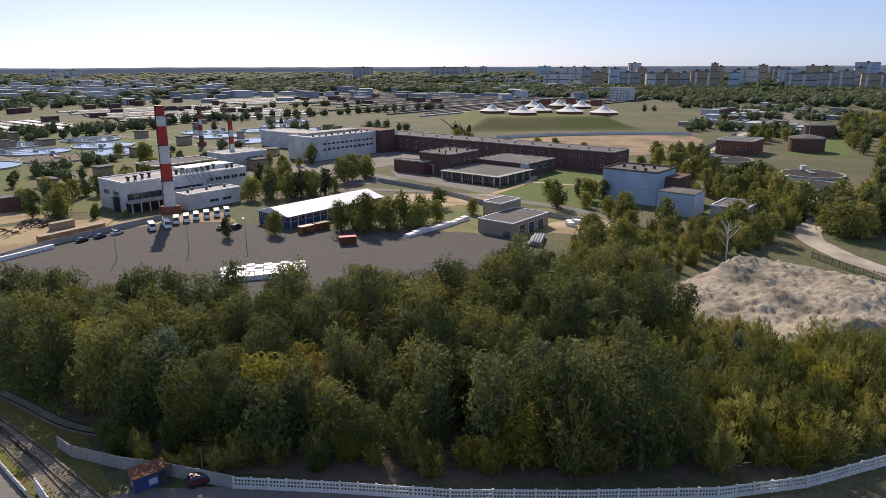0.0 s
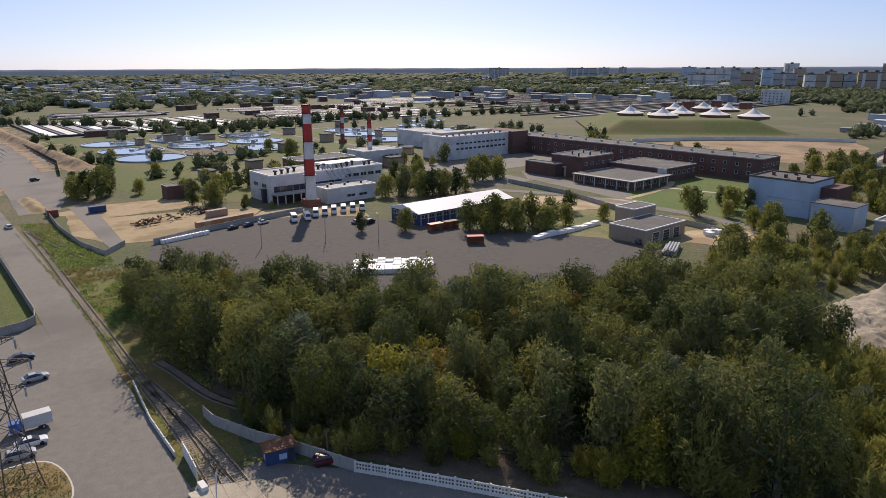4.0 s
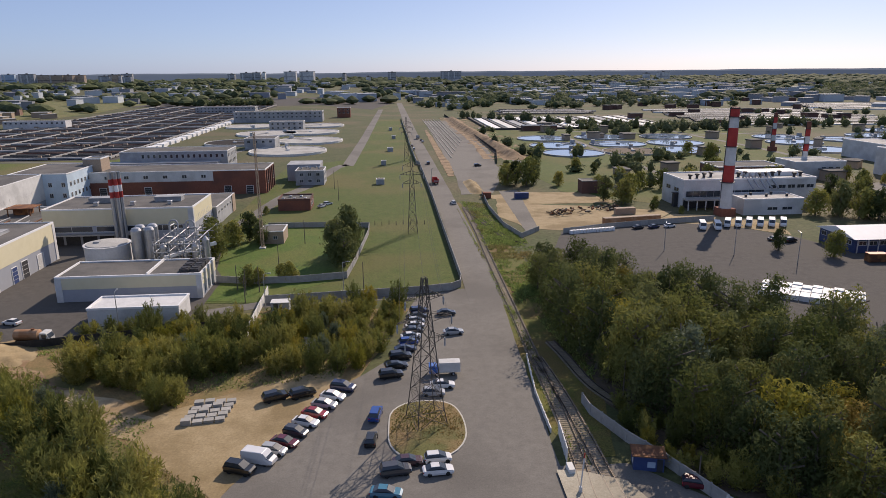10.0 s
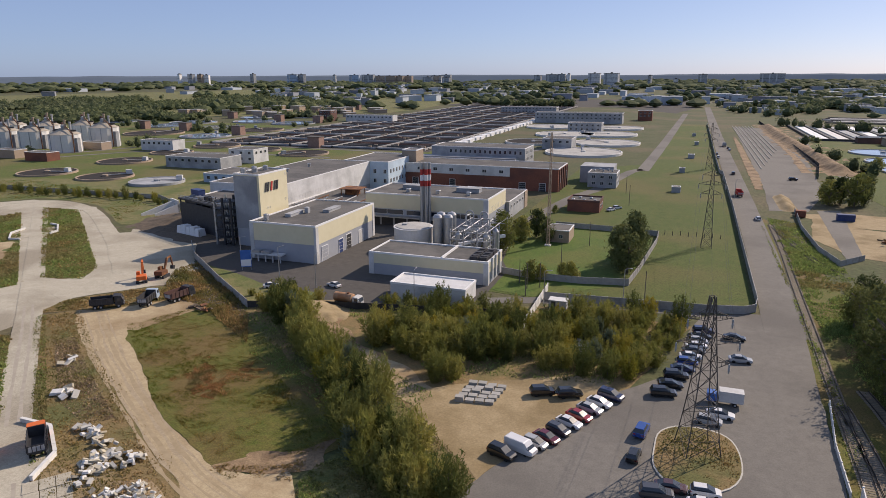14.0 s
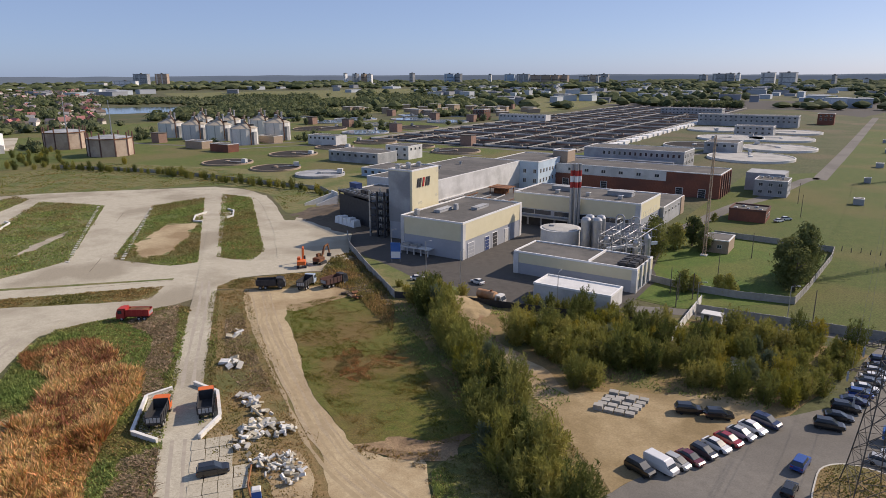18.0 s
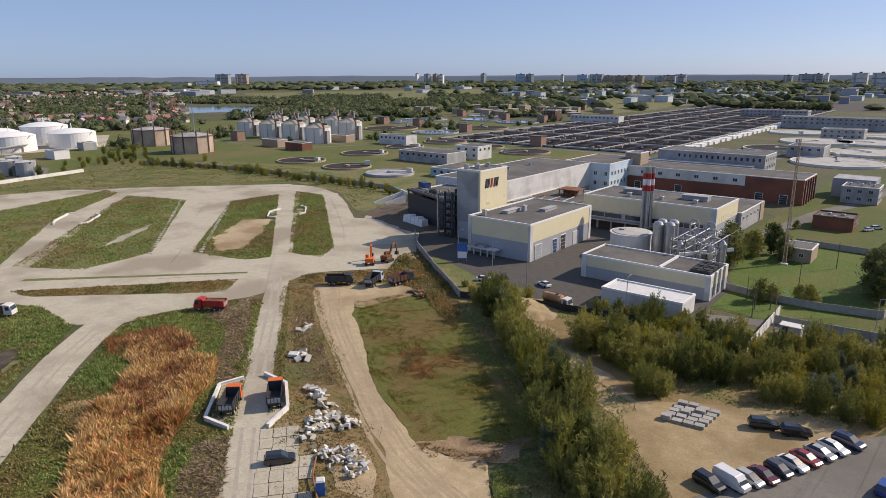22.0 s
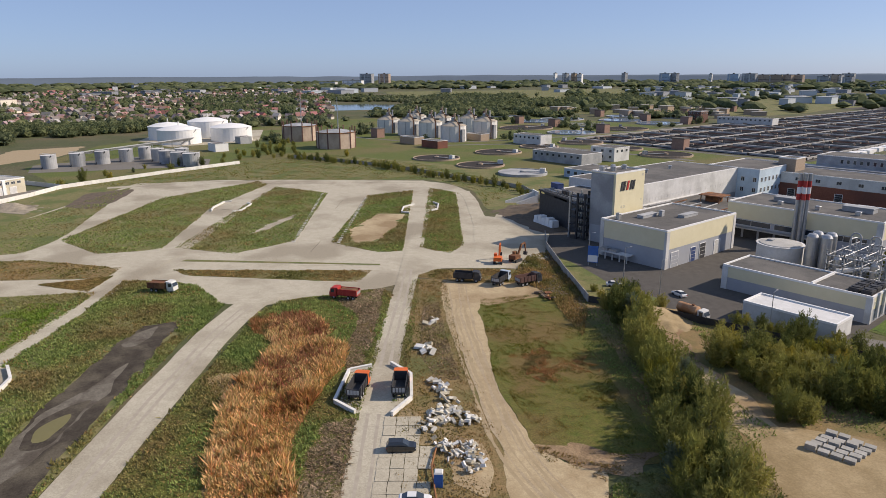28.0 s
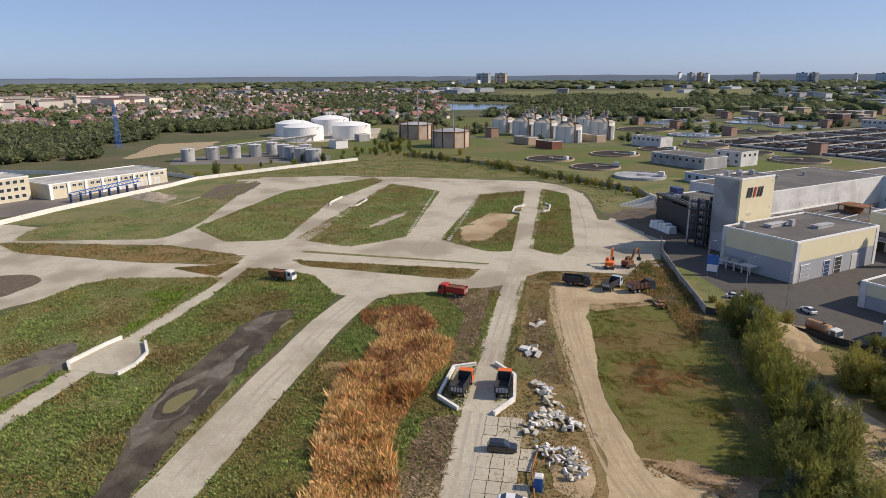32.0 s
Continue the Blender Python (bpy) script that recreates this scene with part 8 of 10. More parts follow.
def excavator(x, y, rz, mat, label):
    t = thing("excavator", x, y, 0.09, rz, label, "excavator", "excavators")
    for s in (-1, 1):
        part("crawler", MB().box(-1.7, s * 1.1 - 0.3, 0, 1.7, s * 1.1 + 0.3, 0.75, taper=0.06), "dark", t)
    part("turntable", MB().rings([(0.8, 0.7), (0.8, 1.0)], 16), "dark", t)
    h = part("house", MB().box(-2.0, -1.25, 1.0, 0.9, 1.25, 2.1, taper=0.04), mat, t)
    part("cab", MB().box(-0.1, 0.35, 1.9, 1.3, 1.25, 2.9, taper=0.08), mat, h)
    part("cab_window", MB().box(0.1, 0.4, 2.1, 1.33, 1.28, 2.75), "glass", h)
    part("boom", MB().beam((0.8, -0.2, 1.8), (2.6, -0.2, 4.8), 0.5).beam((2.6, -0.2, 4.8), (4.4, -0.2, 5.0), 0.42), mat, t)
    part("stick", MB().beam((4.3, -0.2, 5.2), (5.0, -0.2, 2.2), 0.34), mat, t)
    part("bucket", MB().add([(4.6, -0.7, 2.2), (5.4, -0.7, 2.0), (5.2, -0.7, 1.0), (4.3, -0.7, 1.2), (4.6, 0.3, 2.2), (5.4, 0.3, 2.0), (5.2, 0.3, 1.0), (4.3, 0.3, 1.2)], [(0, 1, 5, 4), (0, 3, 2, 1), (4, 5, 6, 7), (2, 3, 7, 6), (0, 4, 7, 3)]), "dark", t)
    part("hydraulic_ram", MB().beam((0.9, -0.2, 1.4), (2.2, -0.2, 3.8), 0.14, 8), "steel", t)


excavator(-137.8, 134.5, 130, "orange", "bright orange crawler excavator with its boom raised")
excavator(-135.8, 140, 100, "rust", "dark red and yellow crawler excavator")


def bus(x, y, rz):
    t = thing("minibus", x, y, 0.06, rz, "white minibus parked before the boiler house", "bus", "white minibuses")
    part("body", loft([(-3.4, 1.0, 0.9, 0.45, 2.6), (-3.2, 1.08, 0.95, 0.35, 2.7), (2.2, 1.08, 0.95, 0.35, 2.7), (2.9, 1.05, 0.9, 0.35, 1.6), (3.4, 0.9, 0.8, 0.45, 1.1)]), "white", t)
    for s in (-1, 1):
        for i in range(4):
            part("side_window", MB().box(-3.0 + i * 1.3, s * 1.07 - 0.02, 1.5, -1.95 + i * 1.3, s * 1.07 + 0.02, 2.25), "glass", t)
    part("windscreen", MB().add([(2.32, -0.88, 2.55), (2.32, 0.88, 2.55), (2.95, 0.86, 1.62), (2.95, -0.86, 1.62)], [(0, 1, 2, 3)]), "glass", t)
    wheels(t, (-2.2, 2.1), 0.95, 0.38, 0.25)


for x, y, r in ((110.5, 220.5, 215), (115.5, 219.5, 215), (121, 223, 205), (125, 223, 205), (129, 223, 205), (133, 222.5, 205), (137, 222, 205), (141, 221.5, 205)):
    bus(x, y, r + 35)


# ---- loose things ----
def container(x, y, rz, mat, label, ln=6.0, top=None):
    t = thing("container", x, y, 0.06, rz, label, "container", "containers")
    part("body", MB().box(0, 0, 0.1, ln, 2.4, 2.5), mat, t)
    part("roof", MB().box(-0.05, -0.05, 2.5, ln + 0.05, 2.45, 2.58), top or mat, t)
    for i in range(int(ln / 0.6)):
        part("rib", MB().box(0.2 + i * 0.6, -0.06, 0.2, 0.4 + i * 0.6, 0, 2.4), mat, t)
    for s in (0, 1):
        part("door", MB().box(-0.06, 0.1 + s * 1.15, 0.2, 0, 1.15 + s * 1.15, 2.4), mat, t)


for i in range(4):
    container(78 + i * 5.6, 229.4 + i * 0.9, 6, "rust_pale", "long rusty orange container", 5.4, "tanbrick")
container(41.5, 287, -6, "brick", "small red-brown booth at the works gate", 3.6)
container(55.5, 284, 2, "navy", "dark container beside the works gate", 6.0)
container(88, 246, 6, "tanbrick", "tan container behind the wall", 8)
container(138.5, 174, -4, "rust", "rusty container beside the blue hall", 5.4, "orange")
container(145, 173.6, -4, "rust", "rusty container beside the blue hall", 5.4, "tanbrick")
container(137, 153.5, -35, "rust", "dark red container on the lot", 5.4, "red")
t = thing("pipe_bundle", 158, 144, 0, 0, "long bundle wrapped in pale sheet", "bundle")
for i in range(9):
    part("wrapped_bale", MB().box(i * 3.8, -1.2 + 0.4 * math.sin(i), 0, i * 3.8 + 3.6, 1.2 + 0.4 * math.sin(i), 1.0 + 0.2 * (i % 3), taper=0.12), "white", t)
t = thing("pallet_stack", 91.5, 150.5, 0.06, -37, "large stack of pale wrapped blocks", "stack")
rg = random.Random(8)
for i in range(10):
    for j in range(5):
        part("wrapped_block", MB().box(i * 2.3, j * 2.2, 0, i * 2.3 + 2.15, j * 2.2 + 2.05, 1.1 + rg.uniform(0, 0.5)), "white", t)
t = thing("barrel_row", 62, 218.5, 0.06, 12, "row of white wrapped sacks", "stack")
for i in range(14):
    part("sack", MB().box(i * 1.25, -0.7, 0, i * 1.25 + 1.1, 0.7, 1.2, taper=0.15), "white", t)
t = thing("pipe_stack", 175, 103, 0, 25, "stack of long grey pipes", "stack")
for i in range(9):
    part("pipe", MB().beam((0, (i % 5) * 0.9, 0.45 + 0.8 * (i // 5)), (12, (i % 5) * 0.9, 0.45 + 0.8 * (i // 5)), 0.55, 8), "greywall", t)
t = thing("scrap_pile", 78, 254, 0.06, 20, "long pile of rusty scrap metal", "scrap")
rg = random.Random(9)
for i in range(70):
    a = (rg.uniform(-16, 16), rg.gauss(0, 2.2), rg.uniform(0.1, 1.4))
    part("scrap_piece", MB().beam(a, (a[0] + rg.uniform(-2.5, 2.5), a[1] + rg.uniform(-1.6, 1.6), a[2] + rg.uniform(-0.1, 0.9)), rg.uniform(0.2, 0.7)), rg.choice(("rust", "dark", "soil")), t)
t = thing("white_shed_boxes", 205, 108, 0, 0, "stack of white sheet-covered boxes", "stack")
for i in range(4):
    part("box", MB().box(i * 2.6, (i % 2) * 2, 0, i * 2.6 + 2.4, (i % 2) * 2 + 2.4, 1.4), "white", t)

rg = random.Random(12)
t = thing("slab_stack", -34.4, 98.6, 0.09, 8, "neat grid of grey concrete slabs on sand", "stack")
for i in range(4):
    for j in range(5):
        h = rg.choice((0.45, 0.5, 0.6, 0.9))
        part("slab", MB().box(i * 1.75 + j * 0.35, j * 1.5, 0, i * 1.75 + j * 0.35 + 1.5, j * 1.5 + 1.15, h), "wall_conc", t)


def rubble(name, pts, n, label, seed, smin=0.3, smax=1.3, mats=("concrete", "white_conc", "concrete", "white_conc", "kerb")):
    rg = random.Random(seed)
    t = thing(name, pts[0][0], pts[0][1], 0.05, 0, label, "rubble")
    for i in range(n):
        c = rg.choice(pts)
        x, y = c[0] - pts[0][0] + rg.gauss(0, 0.95), c[1] - pts[0][1] + rg.gauss(0, 0.95)
        a, b, h = rg.uniform(smin, smax) * 1.3, rg.uniform(smin, smax) * 0.7, rg.uniform(0.15, 0.5)
        m = MB().box(-a / 2, -b / 2, -h / 2, a / 2, b / 2, h / 2, taper=rg.uniform(0, 0.2))
        part("concrete_piece", m, rg.choice(mats), t, loc=pose(x, y, h / 2 + rg.uniform(0, 0.6), rg.uniform(-35, 35), rg.uniform(-35, 35), rg.uniform(0, 360)))


rubble("rubble_heap", [(-86, 70), (-83, 68.5), (-80, 67), (-77.5, 64.7), (-76, 61.5), (-75.3, 59), (-73.4, 65.4), (-78, 63)], 110, "heap of broken pale concrete pieces", 1, 0.3, 1.35)
rubble("rubble_heap", [(-69.6, 57.2), (-67, 57.4), (-64.7, 57), (-62.6, 57.2), (-67, 59.5), (-65, 59)], 95, "heap of broken concrete blocks", 2, 0.25, 0.95)
rubble("slab_heap", [(-99.9, 78.1)], 12, "small stack of pale slabs in weeds", 3, 1.0, 2.2)
rubble("slab_heap", [(-112.3, 88.3)], 5, "few pale slabs in weeds", 4, 0.8, 1.6)
rubble("rubble_heap", [(-17, 130), (-13, 132), (-16, 127)], 26, "old concrete rubble in the scrub", 5, 0.6, 1.8)
rubble("log_pile", [(-109, 122.5), (-106, 121)], 10, "few logs by the fence bank", 6, 1.0, 2.0, ("rust", "soil"))
t = thing("portable_toilet", -62.6, 50.4, 0.06, 48, "blue portable toilet cabin with a white roof", "toilet")
part("cabin", MB().box(-0.6, -0.6, 0, 0.6, 0.6, 2.1), "blue", t)
part("roof", MB().box(-0.64, -0.64, 2.1, 0.64, 0.64, 2.3, taper=0.25), "whitewall", t)
part("door", MB().box(-0.64, -0.4, 0.1, -0.6, 0.4, 1.95), "bluewall", t)
t = thing("pole_rail", -69.5, 55.5, 0, 0, "long rusty pipe lying in weeds", "pipe")
part("pipe", MB().beam((0, 0, 0.6), (3.4, -3.6, 0.7), 0.2, 8).beam((3.4, -3.6, 0.7), (10, -8, 0.6), 0.2, 8), "rust", t)
for k in range(3):
    part("stub", MB().beam((k * 3.2, -k * 3.0, 0), (k * 3.2, -k * 3.0, 0.7), 0.2), "rust", t)
t = thing("slab_pavement", -83, 56, 0.08, 0, "broken concrete slab pavement beside the road", "pavement", kind="structure")
sm = MB().box(0.04, 0.04, 0, 2.96, 1.96, 0.1).data("slab", "concrete")
u, v = Vector((0.77, -0.64)), Vector((0.64, 0.77))
for i in range(9):
    for j in range(4):
        if (i, j) in ((0, 3), (1, 3), (2, 3), (5, 3)):
            continue
        p = u * (i * 3.02 + 0.4) + v * (j * 2.02 - 0.4 + 0.1 * (i % 2))
        part("slab", sm, None, t, loc=pose(p.x, p.y, random.uniform(0, 0.05), random.uniform(-0.6, 0.6), random.uniform(-0.6, 0.6), math.degrees(math.atan2(u.y, u.x)) + random.uniform(-0.8, 0.8)))
t = thing("kiosk", -28.5, 150.5, 0.06, 0, "small pale utility kiosk by the lane", "kiosk")
part("body", MB().box(0, 0, 0, 4.2, 2.6, 2.2), "greywall", t)
part("roof", MB().box(-0.15, -0.15, 2.2, 4.35, 2.75, 2.35), "whitewall", t)
part("door", MB().box(0.6, -0.05, 0, 1.6, 0, 2.0), "dark", t)
t = thing("info_board", -119, 153, 0.07, 30, "blue and white banner board", "board")
part("panel", MB().box(0, 0, 1, 3, 0.1, 6), "blue", t)
part("white_panel", MB().box(0.1, -0.04, 1.2, 2.9, 0, 3.2), "white", t)
for s in (0.2, 2.7):
    part("post", MB().box(s, 0.1, 0, s + 0.15, 0.25, 6), "metal", t)


# ---- spoil heaps ----
def heap(name, x0, y0, x1, y1, f, mat, label, step=1.0, outline=None):
    nx, ny = int((x1 - x0) / step) + 1, int((y1 - y0) / step) + 1
    vs, fs, ok = [], [], []
    for j in range(ny):
        for i in range(nx):
            x, y = x0 + i * step, y0 + j * step
            vs.append((x, y, f(x, y)))
    for j in range(ny - 1):
        for i in range(nx - 1):
            q = (j * nx + i, j * nx + i + 1, (j + 1) * nx + i + 1, (j + 1) * nx + i)
            if max(vs[k][2] for k in q) > 0.02:
                fs.append(q)
    ob = solid(name, MB().add(vs, fs), mat, label, "heap", "structure")
    ob.data.polygons.foreach_set("use_smooth", [True] * len(ob.data.polygons))
    return ob


SP = [(131, 36), (150, 52), (165, 56), (192, 52), (203, 36), (200, 10), (160, 4), (138, 14), (128, 26)]


def spoil(x, y):
    d = 99.0
    for i in range(len(SP)):
        a, b = Vector(SP[i - 1]), Vector(SP[i])
        t = max(0, min(1, (Vector((x, y)) - a).dot(b - a) / (b - a).length_squared))
        d = min(d, (Vector((x, y)) - a.lerp(b, t)).length)
    if not inside(x, y, SP):
        return 0.0
    k = min(1.0, d / 5)
    h = 0.9 + 0.35 * noise.noise((x * 1.4, y * 1.4, 3.0)) + 0.75 * abs(noise.noise(((x * 0.8 + y * 0.6) * 0.14, (y * 0.8 - x * 0.6) * 0.9, 9.0))) + 1.2 * noise.noise((x * 0.07, y * 0.07, 2.0)) + 1.0 * abs(noise.noise((x * 0.2, y * 0.2, 5.0))) + 1.3 * abs(noise.noise((x * 0.5, y * 0.5, 7.0)))
    for px, py, r, hh in ((192, 46, 7, 2.2), (186, 49, 5, 2.0), (164, 32, 7, 2.6), (150, 12, 9, 3.4), (142, 20, 6, 1.6), (172, 18, 8, 1.8), (178, 46, 5, 2)):
        h += hh * math.exp(-((x - px) ** 2 + (y - py) ** 2) / r ** 2)
    return max(0.03, h * k)


heap("spoil_heap", 126, 2, 206, 60, spoil, "spoil", "rutted pale heap of sandy spoil", 0.6)
heap("gravel_heap", -352, 22, -318, 48, lambda x, y: max(0, 2.6 * math.exp(-(((x + 336) * 0.8 + (y - 34) * 0.6) / 9) ** 2 - (((x + 336) * 0.6 - (y - 34) * 0.8) / 5) ** 2) - 0.2 + 0.5 * noise.noise((x * 0.4, y * 0.4, 4))), "spoil", "pale gravel heap by the white wall", 0.8)
heap("sand_heap", -92, 120, -70, 140, lambda x, y: max(0, 3.0 * math.exp(-((x + 81) ** 2 + (y - 129.5) ** 2) / 30) - 0.15 + 0.9 * noise.noise((x * 0.45, y * 0.45, 1)) * math.exp(-((x + 81) ** 2 + (y - 129.5) ** 2) / 60)), "sand", "brown sand heap among bushes", 0.6)
heap("earth_berm", 62, 412, 100, 806, lambda x, y: max(0, 4.2 * math.exp(-((x - 74.5 - 8 * max(0, 1 - (y - 420) / 230)) / 4.6) ** 2) * min(1, (y - 412) / 14, (806 - y) / 40) - 0.25 + 0.7 * noise.noise((x * 0.15, y * 0.15, 3)) + 0.5 * abs(noise.noise((x * 0.5, y * 0.5, 6)))), "earth", "long berm of rough brown earth", 1.6)
heap("sand_berm_small", 36, 296, 48, 340, lambda x, y: max(0, 1.8 * math.exp(-((x - 41) / 2.2) ** 2) * max(0, min(1, (y - 298) / 4, (338 - y) / 6)) - 0.15), "sand", "narrow ridge of yellow sand", 1.0)
heap("dark_heap", -200, 180, -154, 226, lambda x, y: max(0, 3.4 * math.exp(-((x + 179) ** 2 + (y - 203) ** 2) / 160) - 0.2 + 0.4 * noise.noise((x * 0.3, y * 0.3, 4))), "soil", "heap of dark sludge cake", 1.0)


# ---- basins and tanks ----
def round_tank(x, y, r, rim, water, label, kind="open", h=1.2, bridge=0.0, name="clarifier_tank"):
    t = thing(name, x, y, 0, 0, label, "tank", name)
    part("rim", MB().rings([(r, 0), (r, h), (r - 0.8, h), (r - 0.8, 0.1)], 40, cap=False), rim, t)
    part("surface", MB().rings([(0.01, h - 0.35), (r - 0.8, h - 0.35)], 40, cap=False), water, t)
    part("centre_well", MB().rings([(1.6, 0), (1.6, h + 0.6), (0.3, h + 0.9)], 14), rim, t)
    b = bridge
    part("scraper_bridge", MB().box(-0.8, -0.6, h + 0.1, r, 0.6, h + 0.4), "greywall", t, loc=pose(0, 0, 0, 0, 0, b))
    part("drive_cabin", MB().box(r - 4, -1.2, h, r - 1, 1.2, h + 2.4), "whitewall" if kind != "blue" else "greywall", t, loc=pose(0, 0, 0, 0, 0, b))


for i, (x, y, r) in enumerate(((-70, 478, 27), (-62, 549, 26), (-70, 628, 26), (-68, 704, 24), (-108, 618, 27), (-138, 704, 26))):
    round_tank(x, y, r, "white_conc", "roof_pale", "round tank under a pale concrete lid", "lid", 1.6, 100 + 37 * i, "lidded_tank")
round_tank(-120, 540, 23, "white_conc", "black_water", "open round tank with dark water", "open", 1.6, 20)
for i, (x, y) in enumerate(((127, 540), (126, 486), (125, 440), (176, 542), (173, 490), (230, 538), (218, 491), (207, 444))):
    round_tank(x, y, 21, "greywall", "blue_water", "round clarifier with sky blue painted into its water", "blue", 1.0, 40 * i)
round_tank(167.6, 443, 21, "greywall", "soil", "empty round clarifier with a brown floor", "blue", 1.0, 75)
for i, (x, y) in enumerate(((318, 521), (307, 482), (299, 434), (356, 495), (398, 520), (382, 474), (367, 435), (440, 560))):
    round_tank(x, y, 20, "greywall", "blue_water", "round clarifier with painted sky-blue water", "blue", 1.0, 60 * i)
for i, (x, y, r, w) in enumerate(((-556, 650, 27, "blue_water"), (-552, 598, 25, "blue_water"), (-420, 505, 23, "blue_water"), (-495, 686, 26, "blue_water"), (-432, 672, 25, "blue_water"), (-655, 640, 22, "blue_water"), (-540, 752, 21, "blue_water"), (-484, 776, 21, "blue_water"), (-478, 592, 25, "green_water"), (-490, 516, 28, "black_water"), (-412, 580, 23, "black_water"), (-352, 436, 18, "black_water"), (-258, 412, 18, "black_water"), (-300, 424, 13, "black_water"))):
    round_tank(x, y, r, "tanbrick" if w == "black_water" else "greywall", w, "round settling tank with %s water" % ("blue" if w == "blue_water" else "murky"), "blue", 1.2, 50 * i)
for x, y, r in ((-350, 282, 16), (-304, 280, 15), (-348, 338, 17), (-354, 388, 15)):
    round_tank(x, y, r, "tanbrick", "black_water", "round basin with a rusty rim", "open", 1.0, x % 90)
round_tank(-262, 274, 14, "greywall", "greywall", "grey covered round basin", "lid", 1.4, 30)
for x, y in ((382, 66), (345, 61), (412, 118)):
    round_tank(x, y, 15, "wall_conc", "black_water", "old round basin with dark water", "open", 1.2, x % 70)
for x, y, h in ((491, 91, 8.5), (597, 103, 9)):
    t = thing("brick_tank", x, y, 0, 0, "dark round brick tank", "tank", "brick tanks")
    part("shell", MB().rings([(11, 0), (11, h)], 28), "brick_dark", t)
    part("roof", MB().rings([(11.4, h), (10.6, h + 0.8), (3, h + 2.2), (0.3, h + 2.6)], 28), "roof", t)
    part("vent_mast", MB().rings([(0.3, h), (0.15, h + 26)], 6, cx=4), "metal", t)
HUT = MB().box(-5, -4, 0, 5, 4, 8).data("wall", "pinkbrick")
HUTR = MB().box(-5.3, -4.3, 8, 5.3, 4.3, 8.5).data("roof", "roof")
for x, y in ((-546, 562), (-484, 553), (-402, 530), (-563, 733), (-470, 700), (-505, 846), (-410, 690), (-502, 968), (-274, 456), (-508, 341)):
    t = thing("pump_hut", x, y, 0, 0, "small tan brick pump hut", "hut", "pump huts")
    part("wall", HUT, None, t)
    part("roof", HUTR, None, t)

# aeration basins: concrete walls between dark channels
t = thing("aeration_basin", -182, 455, 0.05, 0, "long aeration basins with concrete walls", "basin", kind="structure")
part("water", MB().box(-194, 0, 0, 0, 700, 0.4), "black_water", t)
rg = random.Random(77)
for i in range(84):
    y = i * 8.3
    x0 = -192 + (rg.uniform(0, 22) if i % 3 else 0)
    part("channel_wall", MB().box(x0, y, 0, -0.1, y + (2.0 if i % 6 == 0 else 1.2), 1.6 if i % 6 == 0 else 1.3), ("greywall", "dark", "roof", "roof", "brick_dark", "roof")[i % 6], t)
for x in (-192, -154, -116, -78, -40, -2):
    part("cross_walkway", MB().box(x, 0, 0.2, x + 1.6, 700, 1.7), "wall_conc", t)
g2 = MB()
for i in range(84):
    for k in range(3):
        x = rg.uniform(-186, -4)
        g2.box(x, i * 8.3 + 0.1, 1.2, x + rg.uniform(1, 4), i * 8.3 + 1.3, rg.uniform(1.9, 3.0))
ob = part("valve_boxes", g2, "tanbrick", t)
ob["kind"] = "stuff"
t = thing("white_gallery", -176, 470, 0, 0, "long white covered pipe gallery", "gallery")
for i in range(32):
    part("cover", MB().box(0, i * 10.5, 0, 5 + (i % 3), i * 10.5 + 9, 2.2 + 0.4 * (i % 2)), "white", t)
for (x0, y0, x1, y1, h, m) in ((-104, 498, -82, 520, 8, "greywall"), (-112, 655, -80, 672, 9, "greywall"), (-170, 770, -72, 790, 12, "greywall"), (-60, 835, -44, 850, 12, "brick"), (-150, 820, -90, 836, 9, "greywall"), (-390, 396, -360, 409, 8, "whitewall"), (-303, 326, -262, 346, 7, "greywall"), (-279, 356, -260, 372, 9, "whitewall"), (-240, 284, -214, 308, 5, "bluewall"), (-424, 716, -408, 732, 13, "brick_dark"), (-392, 724, -330, 738, 8, "whitewall"), (-260, 950, -180, 970, 9, "greywall")):
    t, sx, sy = block("works_block", x0, y0, x1, y1, h, m, "distant flat-roofed works block", parapet=0.3, category="building", group="works blocks")
    add_row(t, "s", sx, sy, 2, sx - 2, max(2, int(sx / 5)), h - 3.2, 2.2, 1.8, True)
    if h > 8.5:
        add_row(t, "e", sx, sy, 2, sy - 2, max(2, int(sy / 5)), h - 3.2, 2.2, 1.8, True)
        add_row(t, "s", sx, sy, 2, sx - 2, max(2, int(sx / 5)), h - 7.0, 2.2, 1.8, True)
for (x0, y0, x1, y1) in ((-6, 330, -2, 334), (0, 470, 4, 474), (4, 560, 7, 563), (2, 640, 5, 643), (-4, 400, -1, 403)):
    block("field_hut", x0, y0, x1, y1, 3, "greywall", "tiny grey hut in the field", category="hut", parapet=0.2, group="field huts")
# rows of beds to the north-east
t = thing("sludge_beds", 100, 632, 0.05, 0, "rows of bright white bed covers", "beds", kind="structure")
for i in range(12):
    part("bed_cover", MB().box(i * 15.3 + 1.5, (i % 3) * 4, 0, i * 15.3 + 9.5, 150 + (i % 2) * 8, 1.0), ("white", "white_conc", "greywall", "white", "greywall")[i % 5], t)
    part("bed_wall", MB().box(i * 15.3 + 11, -2, 0, i * 15.3 + 13.6, 160, 1.5), "dark", t)
part("end_wall", MB().box(-3, -4, 0, 186, -2.5, 1.8), "dark", t)
part("end_wall", MB().box(-5, -4, 0, -3, 162, 1.8), "dark", t)
